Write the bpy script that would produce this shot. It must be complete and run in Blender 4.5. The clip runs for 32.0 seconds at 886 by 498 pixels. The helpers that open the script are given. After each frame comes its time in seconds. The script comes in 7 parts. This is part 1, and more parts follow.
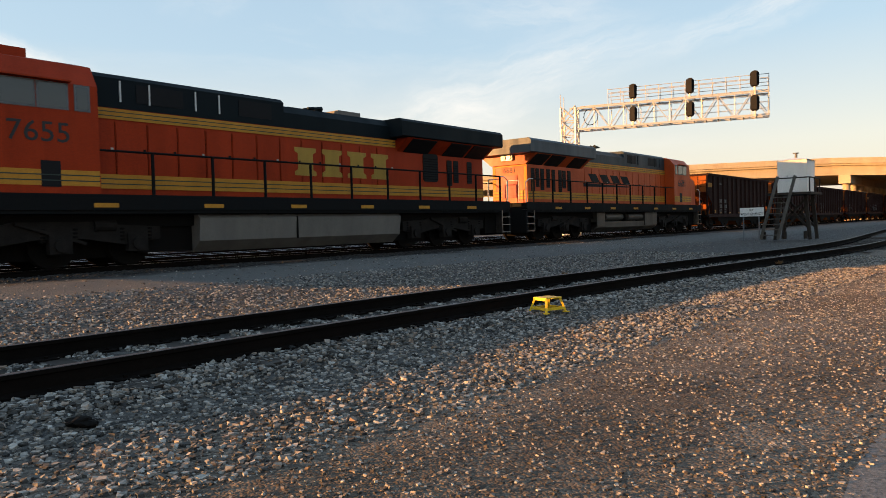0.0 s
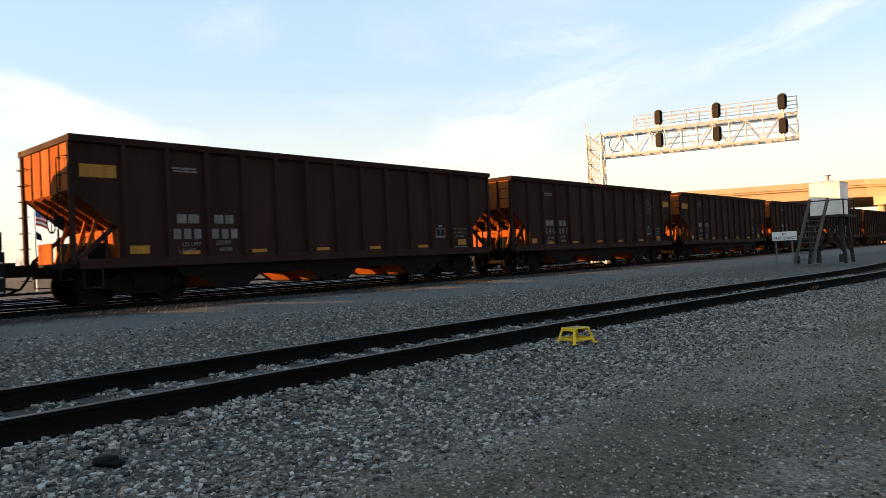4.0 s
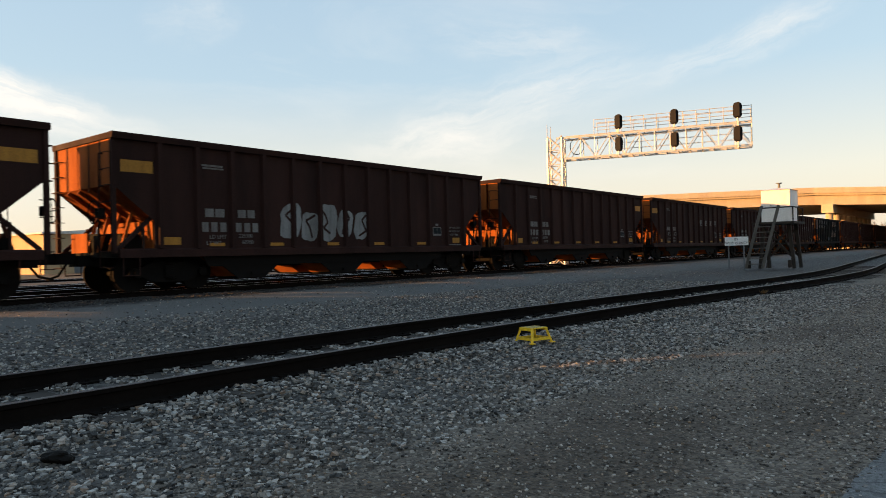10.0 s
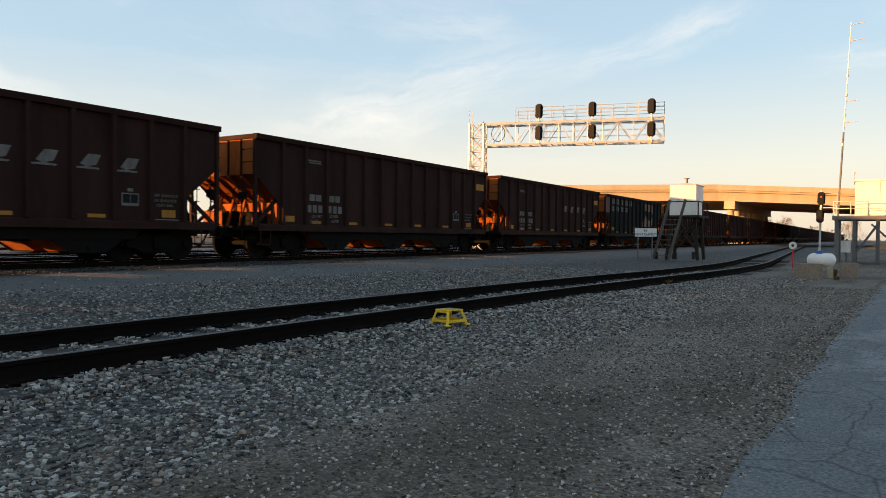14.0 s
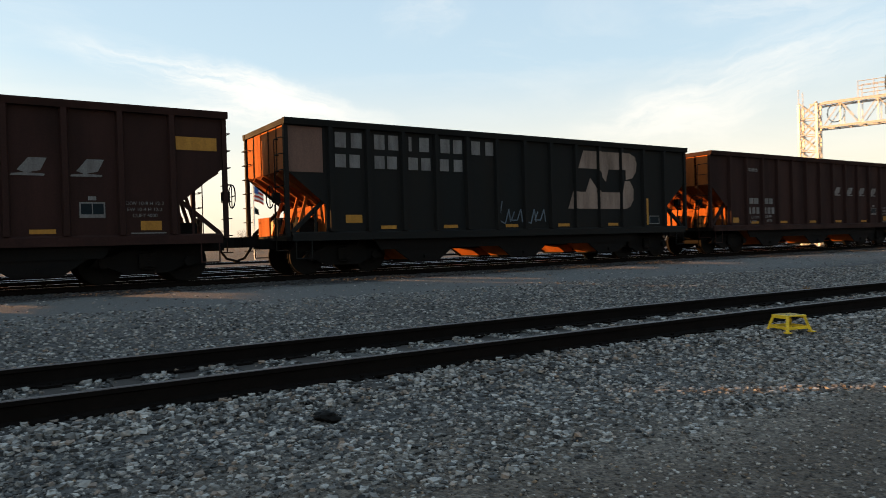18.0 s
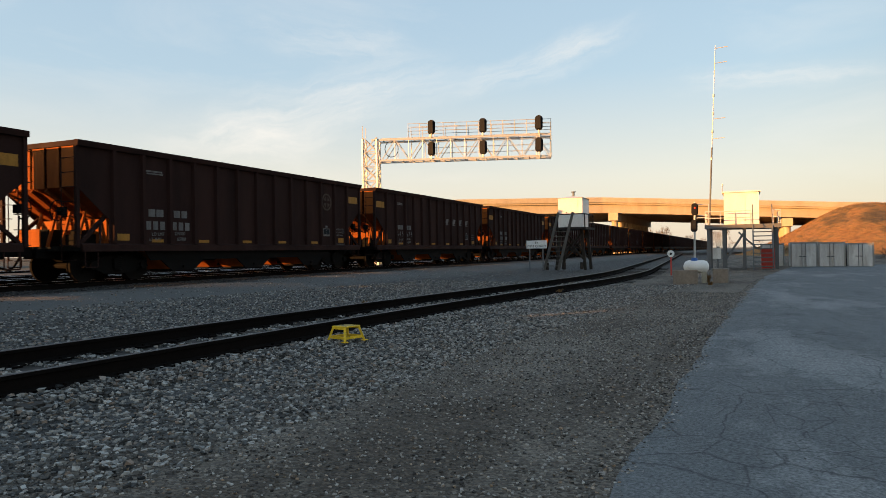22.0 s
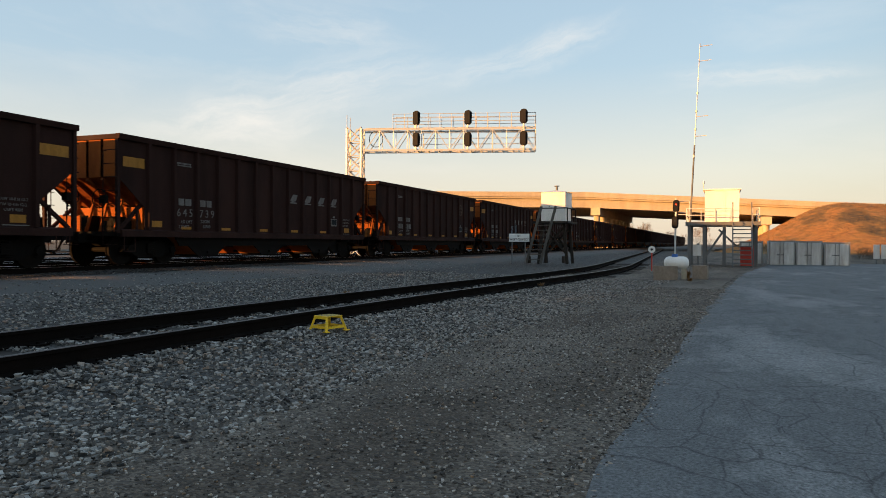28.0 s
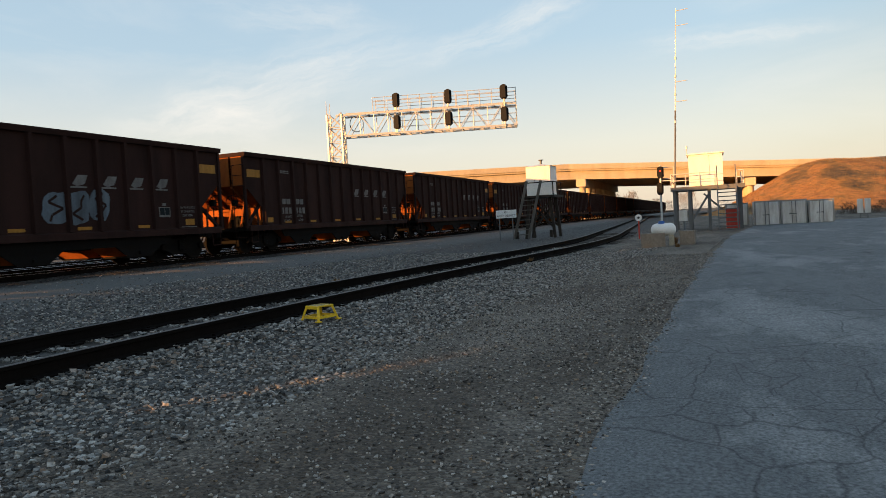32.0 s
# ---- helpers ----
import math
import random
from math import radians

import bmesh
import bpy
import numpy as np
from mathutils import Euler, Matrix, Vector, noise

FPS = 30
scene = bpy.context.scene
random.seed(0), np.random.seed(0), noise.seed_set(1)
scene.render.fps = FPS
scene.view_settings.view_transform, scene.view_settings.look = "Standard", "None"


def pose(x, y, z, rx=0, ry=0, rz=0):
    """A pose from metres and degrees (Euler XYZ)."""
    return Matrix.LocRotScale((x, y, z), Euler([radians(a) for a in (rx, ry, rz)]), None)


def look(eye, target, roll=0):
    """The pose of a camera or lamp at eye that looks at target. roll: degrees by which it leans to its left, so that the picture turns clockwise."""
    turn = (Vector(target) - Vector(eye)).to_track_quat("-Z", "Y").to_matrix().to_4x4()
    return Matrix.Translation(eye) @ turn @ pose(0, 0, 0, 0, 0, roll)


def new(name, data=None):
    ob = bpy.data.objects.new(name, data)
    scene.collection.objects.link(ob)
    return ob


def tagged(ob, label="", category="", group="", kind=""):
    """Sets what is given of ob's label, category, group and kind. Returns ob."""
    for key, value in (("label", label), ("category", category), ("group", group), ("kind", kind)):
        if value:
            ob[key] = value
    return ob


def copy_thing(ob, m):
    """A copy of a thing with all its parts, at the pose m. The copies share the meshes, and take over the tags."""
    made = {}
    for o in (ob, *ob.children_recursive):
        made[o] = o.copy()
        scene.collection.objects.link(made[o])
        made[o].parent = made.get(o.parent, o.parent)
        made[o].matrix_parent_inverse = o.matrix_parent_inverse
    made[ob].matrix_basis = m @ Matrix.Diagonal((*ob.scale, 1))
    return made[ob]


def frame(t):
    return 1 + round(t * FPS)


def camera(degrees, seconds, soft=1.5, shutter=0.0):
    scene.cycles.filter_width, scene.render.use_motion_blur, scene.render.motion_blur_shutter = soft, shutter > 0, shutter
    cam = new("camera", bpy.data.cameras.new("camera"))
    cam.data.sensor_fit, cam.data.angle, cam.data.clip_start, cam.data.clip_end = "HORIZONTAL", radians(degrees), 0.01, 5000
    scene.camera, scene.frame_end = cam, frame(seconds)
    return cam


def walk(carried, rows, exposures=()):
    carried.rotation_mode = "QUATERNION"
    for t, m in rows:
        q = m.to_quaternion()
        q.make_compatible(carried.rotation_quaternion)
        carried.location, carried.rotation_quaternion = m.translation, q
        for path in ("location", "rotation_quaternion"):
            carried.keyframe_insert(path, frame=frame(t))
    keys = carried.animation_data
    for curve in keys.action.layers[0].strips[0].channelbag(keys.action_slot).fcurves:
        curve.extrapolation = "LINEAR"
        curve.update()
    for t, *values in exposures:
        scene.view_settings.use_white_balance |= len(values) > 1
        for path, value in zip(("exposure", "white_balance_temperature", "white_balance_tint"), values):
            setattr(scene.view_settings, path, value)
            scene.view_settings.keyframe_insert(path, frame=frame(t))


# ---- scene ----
# plan: x runs along the tracks (the train rolls towards -x), y away from the camera, z = 0 at the siding's rail top
def aim(x, y, z, yaw, pitch, roll):
    """A camera pose: yaw degrees to the right of +y, pitch up, roll."""
    a, b = radians(yaw), radians(pitch)
    ahead = Vector((math.sin(a) * math.cos(b), math.cos(a) * math.cos(b), math.sin(b)))
    return look((x, y, z), Vector((x, y, z)) + ahead, roll)


cam = camera(64.66, 32.0, soft=0.8, shutter=0.1)
PATH = [
    (0, aim(0.141, 0.042, 0.921, 50.6, -1.83, -1.59)),
    (0.5, aim(0.138, 0.057, 0.939, 46.17, -0.83, -1.23)),
    (1, aim(0.153, 0.06, 0.943, 45.7, -0.52, -2.16)),
    (1.5, aim(0.148, 0.074, 0.945, 45.79, -1.24, -1.49)),
    (2, aim(0.138, 0.075, 0.911, 46.47, -0.41, -1.07)),
    (2.5, aim(0.162, 0.05, 0.941, 47.23, -0.44, -1.44)),
    (3, aim(0.172, 0.026, 0.933, 47.71, -0.26, -2.1)),
    (3.5, aim(0.179, 0.022, 0.944, 48.42, 0.4, -2.51)),
    (5.5, aim(0.151, 0.061, 0.944, 45.26, 2.25, -2.99)),
    (6, aim(0.079, 0.065, 0.952, 22.65, 5.35, -2.09)),
    (6.5, aim(0.066, 0.101, 0.955, 15.32, 5.15, -3.35)),
    (7, aim(-0.007, 0.126, 0.95, -1.35, 4.24, -3.8)),
    (7.5, aim(0.012, 0.142, 0.936, -12.73, 4.27, -0.2)),
    (8, aim(0.089, 0.142, 0.936, 1.97, 3.99, 0.71)),
    (8.5, aim(0.144, 0.114, 0.965, 21.65, 3.05, -0.04)),
    (8.7, aim(0.134, 0.096, 0.961, 28.62, 2.51, 2.12)),
    (9, aim(0.134, 0.07, 0.958, 37, 3.73, 0.59)),
    (9.5, aim(0.153, 0.045, 0.957, 43.17, 1.45, -1.63)),
    (10, aim(0.158, 0.023, 0.946, 51.65, 0.42, -1.47)),
    (10.5, aim(0.163, -0.001, 0.931, 54.87, 0.81, -1.44)),
    (11, aim(0.162, -0.013, 0.9, 61.02, 1.4, -0.19)),
    (11.5, aim(0.156, -0.011, 0.897, 60.29, 1.46, -0.41)),
    (12, aim(0.15, 0.007, 0.909, 58.96, 0.66, 0.98)),
    (12.5, aim(0.153, 0.028, 0.931, 59.02, -0.77, -1.61)),
    (13, aim(0.145, 0.075, 0.94, 55.79, -0.47, -0.36)),
    (13.5, aim(0.16, 0.047, 0.935, 55.32, -0.46, 0.24)),
    (14, aim(0.184, 0.04, 0.921, 58.29, -1.03, 0.5)),
    (14.5, aim(0.187, 0.036, 0.908, 60.68, -1.16, -0.48)),
    (16.5, aim(0.167, 0.04, 0.913, 61.29, -2.9, -0.66)),
    (17, aim(0.149, 0.052, 0.922, 58.45, -2.68, -0.99)),
    (17.5, aim(0.133, 0.06, 0.93, 48.82, -1.69, -2.04)),
    (18, aim(0.107, 0.117, 0.938, 33.35, -0.6, -1.58)),
    (18.5, aim(0.055, 0.149, 0.918, 17.74, -1.03, -1.5)),
    (19, aim(0.028, 0.153, 0.921, 2.76, -0.17, -0.95)),
    (19.5, aim(0.022, 0.157, 0.919, -4.47, 0.13, -0.73)),
    (20, aim(0.095, 0.119, 0.932, 18.76, 1.09, -0.38)),
    (20.3, aim(0.152, 0.067, 0.941, 28.39, 1.06, -1.62)),
    (20.5, aim(0.172, 0.013, 0.97, 38.46, 1.48, -1.31)),
    (21, aim(0.165, 0.001, 0.927, 64.27, 0.47, -1.79)),
    (21.5, aim(0.161, 0.011, 0.897, 67.91, 0.57, -0.98)),
    (22, aim(0.153, 0.017, 0.915, 66.78, 0.2, -0.82)),
    (22.5, aim(0.135, 0.018, 0.919, 66.75, 0.94, -0.28)),
    (23, aim(0.126, 0.008, 0.919, 66.88, 0.01, 0.17)),
    (23.5, aim(0.128, 0.022, 0.915, 62.46, -0.33, -0.26)),
    (24, aim(0.127, 0.032, 0.923, 61.39, 0.11, -0.78)),
    (24.5, aim(0.132, 0.031, 0.917, 61.15, 0.57, -0.29)),
    (26.5, aim(0.135, 0.028, 0.912, 62.92, 0.57, -0.96)),
    (27, aim(0.139, 0.027, 0.92, 66.3, 0.32, 0.42)),
    (27.5, aim(0.145, 0.014, 0.92, 68.32, -0.04, 0.47)),
    (28, aim(0.139, 0.027, 0.917, 68.22, -0.5, 0.3)),
    (28.5, aim(0.131, 0.022, 0.919, 67.99, -0.13, 0.18)),
    (29, aim(0.126, 0.005, 0.918, 70.25, -0.54, 1.38)),
    (29.5, aim(0.107, -0.025, 0.939, 78.54, 0.61, 1.18)),
    (30, aim(0.099, -0.011, 0.932, 78.11, 0.99, 1.06)),
    (30.5, aim(0.118, 0.002, 0.929, 71.8, 0.46, -1.28)),
    (31, aim(0.12, 0.023, 0.917, 69.51, -1.12, -2.14)),
    (31.5, aim(0.139, 0.008, 0.903, 68.03, -2.49, -2.17)),
    (32, aim(0.157, 0.013, 0.938, 69.09, -2.13, -3.3)),
]
EXPOSURES = [(0.0, 1.5), (1.0, 1.82), (2.0, 1.8), (3.5, 1.8), (5.5, 1.6), (6.5, 1.6), (7.0, 1.5), (7.5, 1.3), (8.0, 0.98), (8.5, 1.1), (9.0, 1.35), (10.0, 1.5), (13.0, 1.5), (17.0, 1.58), (18.0, 1.65), (19.0, 2.2), (19.5, 2.1), (20.0, 1.58), (20.5, 1.58), (21.0, 1.6), (21.6, 1.42), (29.0, 1.35), (30.0, 1.15), (31.0, 1.05), (32.0, 1.4)]
WARMTH = ((0, 6500), (3, 6550), (6, 6750), (9, 6700), (12, 6580), (17, 6600), (19, 6950), (20, 6800), (22, 6580), (32, 6600))
EXPOSURES = [(t, stops, float(np.interp(t, *zip(*WARMTH))), 7) for t, stops in EXPOSURES]
walk(cam, PATH, EXPOSURES)

# ---- light ----
SUN_AZ, SUN_EL = radians(-47), radians(5.3)
sun_way = Vector((math.sin(SUN_AZ) * math.cos(SUN_EL), math.cos(SUN_AZ) * math.cos(SUN_EL), math.sin(SUN_EL)))
sun = new("sun", bpy.data.lights.new("sun", "SUN"))
sun.data.energy, sun.data.angle, sun.data.color = 5.0, radians(0.6), (1.0, 0.46, 0.15)
sun.matrix_world = look(sun_way * 100, (0, 0, 0))

world = bpy.data.worlds.new("evening_sky")
scene.world = world
world.use_nodes = True
wt = world.node_tree
wt.nodes.clear()


def wnode(kind, **values):
    n = wt.nodes.new(kind)
    for key, v in values.items():
        if key in n.inputs:
            n.inputs[key].default_value = v
    return n


sky = wt.nodes.new("ShaderNodeTexSky")
sky.sky_type, sky.sun_disc = "NISHITA", False
sky.sun_elevation, sky.sun_rotation = SUN_EL, SUN_AZ
sky.altitude, sky.air_density, sky.dust_density, sky.ozone_density = 100, 1.0, 1.2, 1.0
coord = wt.nodes.new("ShaderNodeTexCoord")
stretch = wnode("ShaderNodeMapping")
stretch.inputs["Scale"].default_value = (1.0, 1.6, 5.5)
stretch.inputs["Rotation"].default_value = (0.0, 0.25, 0.5)
wisps = wnode("ShaderNodeTexNoise", Scale=1.7, Detail=7.0, Roughness=0.62, Distortion=0.5)
cover = wt.nodes.new("ShaderNodeValToRGB")
cover.color_ramp.elements[0].position, cover.color_ramp.elements[1].position = 0.50, 0.76
cover.color_ramp.elements[0].color, cover.color_ramp.elements[1].color = (0, 0, 0, 1), (0.22, 0.22, 0.22, 1)
bright = wnode("ShaderNodeMix")
bright.data_type, bright.blend_type = "RGBA", "MIX"
lift = wnode("ShaderNodeMix")
lift.data_type, lift.blend_type = "RGBA", "MIX"
lift.inputs[0].default_value = 0.8
lift.inputs[7].default_value = (3.3, 3.05, 2.85, 1)
# thin high haze whitens the whole sky, warm at the horizon
haze_z = wt.nodes.new("ShaderNodeSeparateXYZ")
haze = wt.nodes.new("ShaderNodeValToRGB")
for place, tone in ((0.0, (2.75, 2.3, 1.9)), (0.10, (2.6, 2.45, 2.3)), (0.24, (1.58, 2.04, 2.52)), (0.6, (1.12, 1.65, 2.35))):
    e = haze.color_ramp.elements[0] if place == 0.0 else haze.color_ramp.elements.new(place)
    e.position, e.color = place, (*tone, 1)
haze.color_ramp.elements.remove(haze.color_ramp.elements[-1])
veil = wnode("ShaderNodeMix")
veil.data_type, veil.blend_type = "RGBA", "MIX"
veil.inputs[0].default_value = 0.82
# the haze is thick towards the sunset and thins out on the far side of the sky
toward = wt.nodes.new("ShaderNodeVectorMath")
toward.operation = "DOT_PRODUCT"
toward.inputs[1].default_value = (math.sin(SUN_AZ), math.cos(SUN_AZ), 0.0)
thin = wt.nodes.new("ShaderNodeMapRange")
thin.interpolation_type = "SMOOTHSTEP"
for key, v in (("From Min", -1.0), ("From Max", -0.7), ("To Min", 0.75), ("To Max", 1.0)):
    thin.inputs[key].default_value = v
# warm glow round the low sun
near_sun = wt.nodes.new("ShaderNodeVectorMath")
near_sun.operation = "DOT_PRODUCT"
near_sun.inputs[1].default_value = sun_way
glow = wt.nodes.new("ShaderNodeMapRange")
glow.interpolation_type = "SMOOTHSTEP"
for key, v in (("From Min", 0.62), ("From Max", 0.98), ("To Min", 0.0), ("To Max", 0.95)):
    glow.inputs[key].default_value = v
warm = wnode("ShaderNodeMix")
warm.data_type, warm.blend_type = "RGBA", "MIX"
warm.inputs[7].default_value = (5.0, 4.25, 3.0, 1)
low = wt.nodes.new("ShaderNodeMapRange")
low.interpolation_type = "SMOOTHSTEP"
for key, v in (("From Min", 0.02), ("From Max", 0.52), ("To Min", 1.0), ("To Max", 0.0)):
    low.inputs[key].default_value = v
glow_low = wt.nodes.new("ShaderNodeMath")
glow_low.operation = "MULTIPLY"
thinned = wnode("ShaderNodeMix")
thinned.data_type, thinned.blend_type = "RGBA", "MULTIPLY"
thinned.inputs[0].default_value = 1.0
back = wnode("ShaderNodeBackground", Strength=0.125)
out = wt.nodes.new("ShaderNodeOutputWorld")
wt.links.new(coord.outputs["Generated"], stretch.inputs["Vector"])
wt.links.new(stretch.outputs[0], wisps.inputs["Vector"])
wt.links.new(wisps.outputs["Fac"], cover.inputs[0])


def wmath(how, a, b=None, clamp=False):
    n = wt.nodes.new("ShaderNodeMath")
    n.operation, n.use_clamp = how, clamp
    for k, v in enumerate((a, b)):
        if isinstance(v, (int, float)):
            n.inputs[k].default_value = v
        elif v is not None:
            wt.links.new(v, n.inputs[k])
    return n.outputs[0]


def cloud_bands(around):
    """Thin wind-drawn clouds: az and el in degrees of both ends, half width in degrees, density."""
    split = wt.nodes.new("ShaderNodeSeparateXYZ")
    wt.links.new(around, split.inputs[0])
    az = wmath("MULTIPLY", wmath("ARCTAN2", split.outputs[0], split.outputs[1]), 57.296)
    el = wmath("MULTIPLY", wmath("ARCSINE", split.outputs[2]), 57.296)
    flat = wt.nodes.new("ShaderNodeCombineXYZ")
    wt.links.new(az, flat.inputs[0])
    wt.links.new(el, flat.inputs[1])
    ragged = wnode("ShaderNodeTexNoise", Scale=0.16, Detail=6.0, Roughness=0.6)
    wt.links.new(flat.outputs[0], ragged.inputs["Vector"])
    sway = wt.nodes.new("ShaderNodeVectorMath")
    sway.operation = "MULTIPLY_ADD"
    sway.inputs[1].default_value, sway.inputs[2].default_value = (7.0, 2.6, 0.0), (-3.5, -1.3, 0.0)
    wt.links.new(ragged.outputs["Color"], sway.inputs[0])
    moved = wt.nodes.new("ShaderNodeVectorMath")
    wt.links.new(flat.outputs[0], moved.inputs[0])
    wt.links.new(sway.outputs[0], moved.inputs[1])
    total = None
    for a0, e0, a1, e1, half, dense in CLOUDS:
        place = wt.nodes.new("ShaderNodeMapping")
        place.vector_type = "TEXTURE"
        place.inputs["Location"].default_value = ((a0 + a1) / 2, (e0 + e1) / 2, 0)
        place.inputs["Rotation"].default_value = (0, 0, math.atan2(e1 - e0, a1 - a0))
        place.inputs["Scale"].default_value = (math.hypot(a1 - a0, e1 - e0) * 0.62, half * 1.6, 1)
        wt.links.new(moved.outputs[0], place.inputs["Vector"])
        off = wt.nodes.new("ShaderNodeVectorMath")
        off.operation = "LENGTH"
        wt.links.new(place.outputs[0], off.inputs[0])
        fade = wt.nodes.new("ShaderNodeMapRange")
        fade.interpolation_type = "SMOOTHSTEP"
        for key, v in (("From Min", 0.15), ("From Max", 1.0), ("To Min", dense), ("To Max", 0.0)):
            fade.inputs[key].default_value = v
        wt.links.new(off.outputs["Value"], fade.inputs["Value"])
        threads = wnode("ShaderNodeTexNoise", Scale=1.0, Detail=6.0, Roughness=0.62)
        comb = wt.nodes.new("ShaderNodeMapping")
        comb.inputs["Scale"].default_value = (1.6, 1.1 + 0.5 * half, 1)
        comb.inputs["Location"].default_value = (a0, e0, 0)
        wt.links.new(place.outputs[0], comb.inputs["Vector"])
        wt.links.new(comb.outputs[0], threads.inputs["Vector"])
        strand = wt.nodes.new("ShaderNodeMapRange")
        for key, v in (("From Min", 0.36), ("From Max", 0.66), ("To Min", 0.1), ("To Max", 1.0)):
            strand.inputs[key].default_value = v
        wt.links.new(threads.outputs["Fac"], strand.inputs["Value"])
        one = wmath("MULTIPLY", fade.outputs["Result"], strand.outputs["Result"])
        total = one if total is None else wmath("ADD", total, one)
    return total


CLOUDS = [(45, 8.6, 70, 14.6, 2.4, 0.55), (43, 8.8, 60, 9.2, 1.8, 0.5), (66, 12.8, 84, 17.4, 1.2, 0.5), (85, 12.6, 100, 12.2, 0.7, 0.45),
          (4, 15.2, 29, 10.2, 1.1, 1.0), (11, 11.2, 29, 10.0, 1.5, 0.8), (-24, 21.4, -6, 17.2, 0.6, 0.8), (-34, 18.6, -25, 16.0, 1.0, 0.8), (-36, 12.0, -15, 11.9, 0.7, 0.7),
          (29, 17.2, 36, 19.0, 1.6, 0.22), (50, 17.5, 66, 16.0, 1.6, 0.3)]
wt.links.new(coord.outputs["Generated"], haze_z.inputs[0])
wt.links.new(haze_z.outputs[2], haze.inputs[0])
wt.links.new(sky.outputs[0], veil.inputs[6])
wt.links.new(coord.outputs["Generated"], toward.inputs[0])
wt.links.new(toward.outputs["Value"], thin.inputs["Value"])
wt.links.new(coord.outputs["Generated"], near_sun.inputs[0])
wt.links.new(near_sun.outputs["Value"], glow.inputs["Value"])
wt.links.new(haze.outputs[0], warm.inputs[6])
wt.links.new(haze_z.outputs[2], low.inputs["Value"])
wt.links.new(glow.outputs["Result"], glow_low.inputs[0])
wt.links.new(low.outputs["Result"], glow_low.inputs[1])
wt.links.new(glow_low.outputs[0], warm.inputs[0])
wt.links.new(warm.outputs[2], thinned.inputs[6])
wt.links.new(thin.outputs["Result"], thinned.inputs[7])
wt.links.new(thinned.outputs[2], veil.inputs[7])
wt.links.new(veil.outputs[2], lift.inputs[6])
wt.links.new(veil.outputs[2], bright.inputs[6])
wt.links.new(lift.outputs[2], bright.inputs[7])
wt.links.new(wmath("ADD", cover.outputs[0], cloud_bands(coord.outputs["Generated"]), True), bright.inputs[0])
wt.links.new(bright.outputs[2], back.inputs["Color"])
wt.links.new(back.outputs[0], out.inputs["Surface"])


# ---- materials ----
def tree(name):
    m = bpy.data.materials.new(name)
    m.use_nodes = True
    nt = m.node_tree
    return m, nt, nt.nodes["Principled BSDF"]


def noise_on(nt, space, scale, detail=5.0, rough=0.6, stretch_by=None):
    c = nt.nodes.new("ShaderNodeTexCoord")
    n = nt.nodes.new("ShaderNodeTexNoise")
    n.inputs["Scale"].default_value, n.inputs["Detail"].default_value, n.inputs["Roughness"].default_value = scale, detail, rough
    if stretch_by:
        k = nt.nodes.new("ShaderNodeMapping")
        k.inputs["Scale"].default_value = stretch_by
        nt.links.new(c.outputs[space], k.inputs["Vector"])
        nt.links.new(k.outputs[0], n.inputs["Vector"])
    else:
        nt.links.new(c.outputs[space], n.inputs["Vector"])
    return n


def ramp(nt, source, stops):
    r = nt.nodes.new("ShaderNodeValToRGB")
    e = r.color_ramp.elements
    while len(e) < len(stops):
        e.new(0.5)
    for k, (p, c) in zip(e, stops):
        k.position, k.color = p, (*c, 1)
    nt.links.new(source, r.inputs[0])
    return r


def mixed(nt, fac, a, b, how="MIX"):
    x = nt.nodes.new("ShaderNodeMix")
    x.data_type, x.blend_type = "RGBA", how
    for k, v in ((0, fac), (6, a), (7, b)):
        if isinstance(v, (int, float)):
            x.inputs[k].default_value = v
        elif isinstance(v, tuple):
            x.inputs[k].default_value = (*v, 1)
        else:
            nt.links.new(v, x.inputs[k])
    return x.outputs[2]


def bump(nt, bsdf, source, strength=0.3, distance=0.01):
    b = nt.nodes.new("ShaderNodeBump")
    b.inputs["Strength"].default_value, b.inputs["Distance"].default_value = strength, distance
    nt.links.new(source, b.inputs["Height"])
    nt.links.new(b.outputs[0], bsdf.inputs["Normal"])


def paint(name, colour, dirt=(0.05, 0.045, 0.04), amount=0.5, rough=0.55, metal=0.0, scale=2.0, streak=True, grain=40.0, gloss=0.3):
    """Weathered paint or metal: fine grain, blotches and, on upright sheets, rain streaks."""
    m, nt, b = tree(name)
    big = noise_on(nt, "Object", scale, 6.0, 0.65, (1.0, 1.0, 0.22) if streak else None)
    fine = noise_on(nt, "Object", grain, 4.0, 0.6)
    f = ramp(nt, big.outputs["Fac"], [(0.38, (0, 0, 0)), (0.75, (amount,) * 3)])
    c = mixed(nt, f.outputs[0], colour, dirt)
    g = ramp(nt, fine.outputs["Fac"], [(0.3, (0.78,) * 3), (0.7, (1.15,) * 3)])
    c = mixed(nt, 1.0, c, g.outputs[0], "MULTIPLY")
    nt.links.new(c, b.inputs["Base Color"])
    r = ramp(nt, big.outputs["Fac"], [(0.3, (rough - 0.1,) * 3), (0.8, (min(1, rough + 0.2),) * 3)])
    nt.links.new(r.outputs[0], b.inputs["Roughness"])
    b.inputs["Metallic"].default_value = metal
    b.inputs["Specular IOR Level"].default_value = gloss
    bump(nt, b, fine.outputs["Fac"], 0.12, 0.004)
    return m


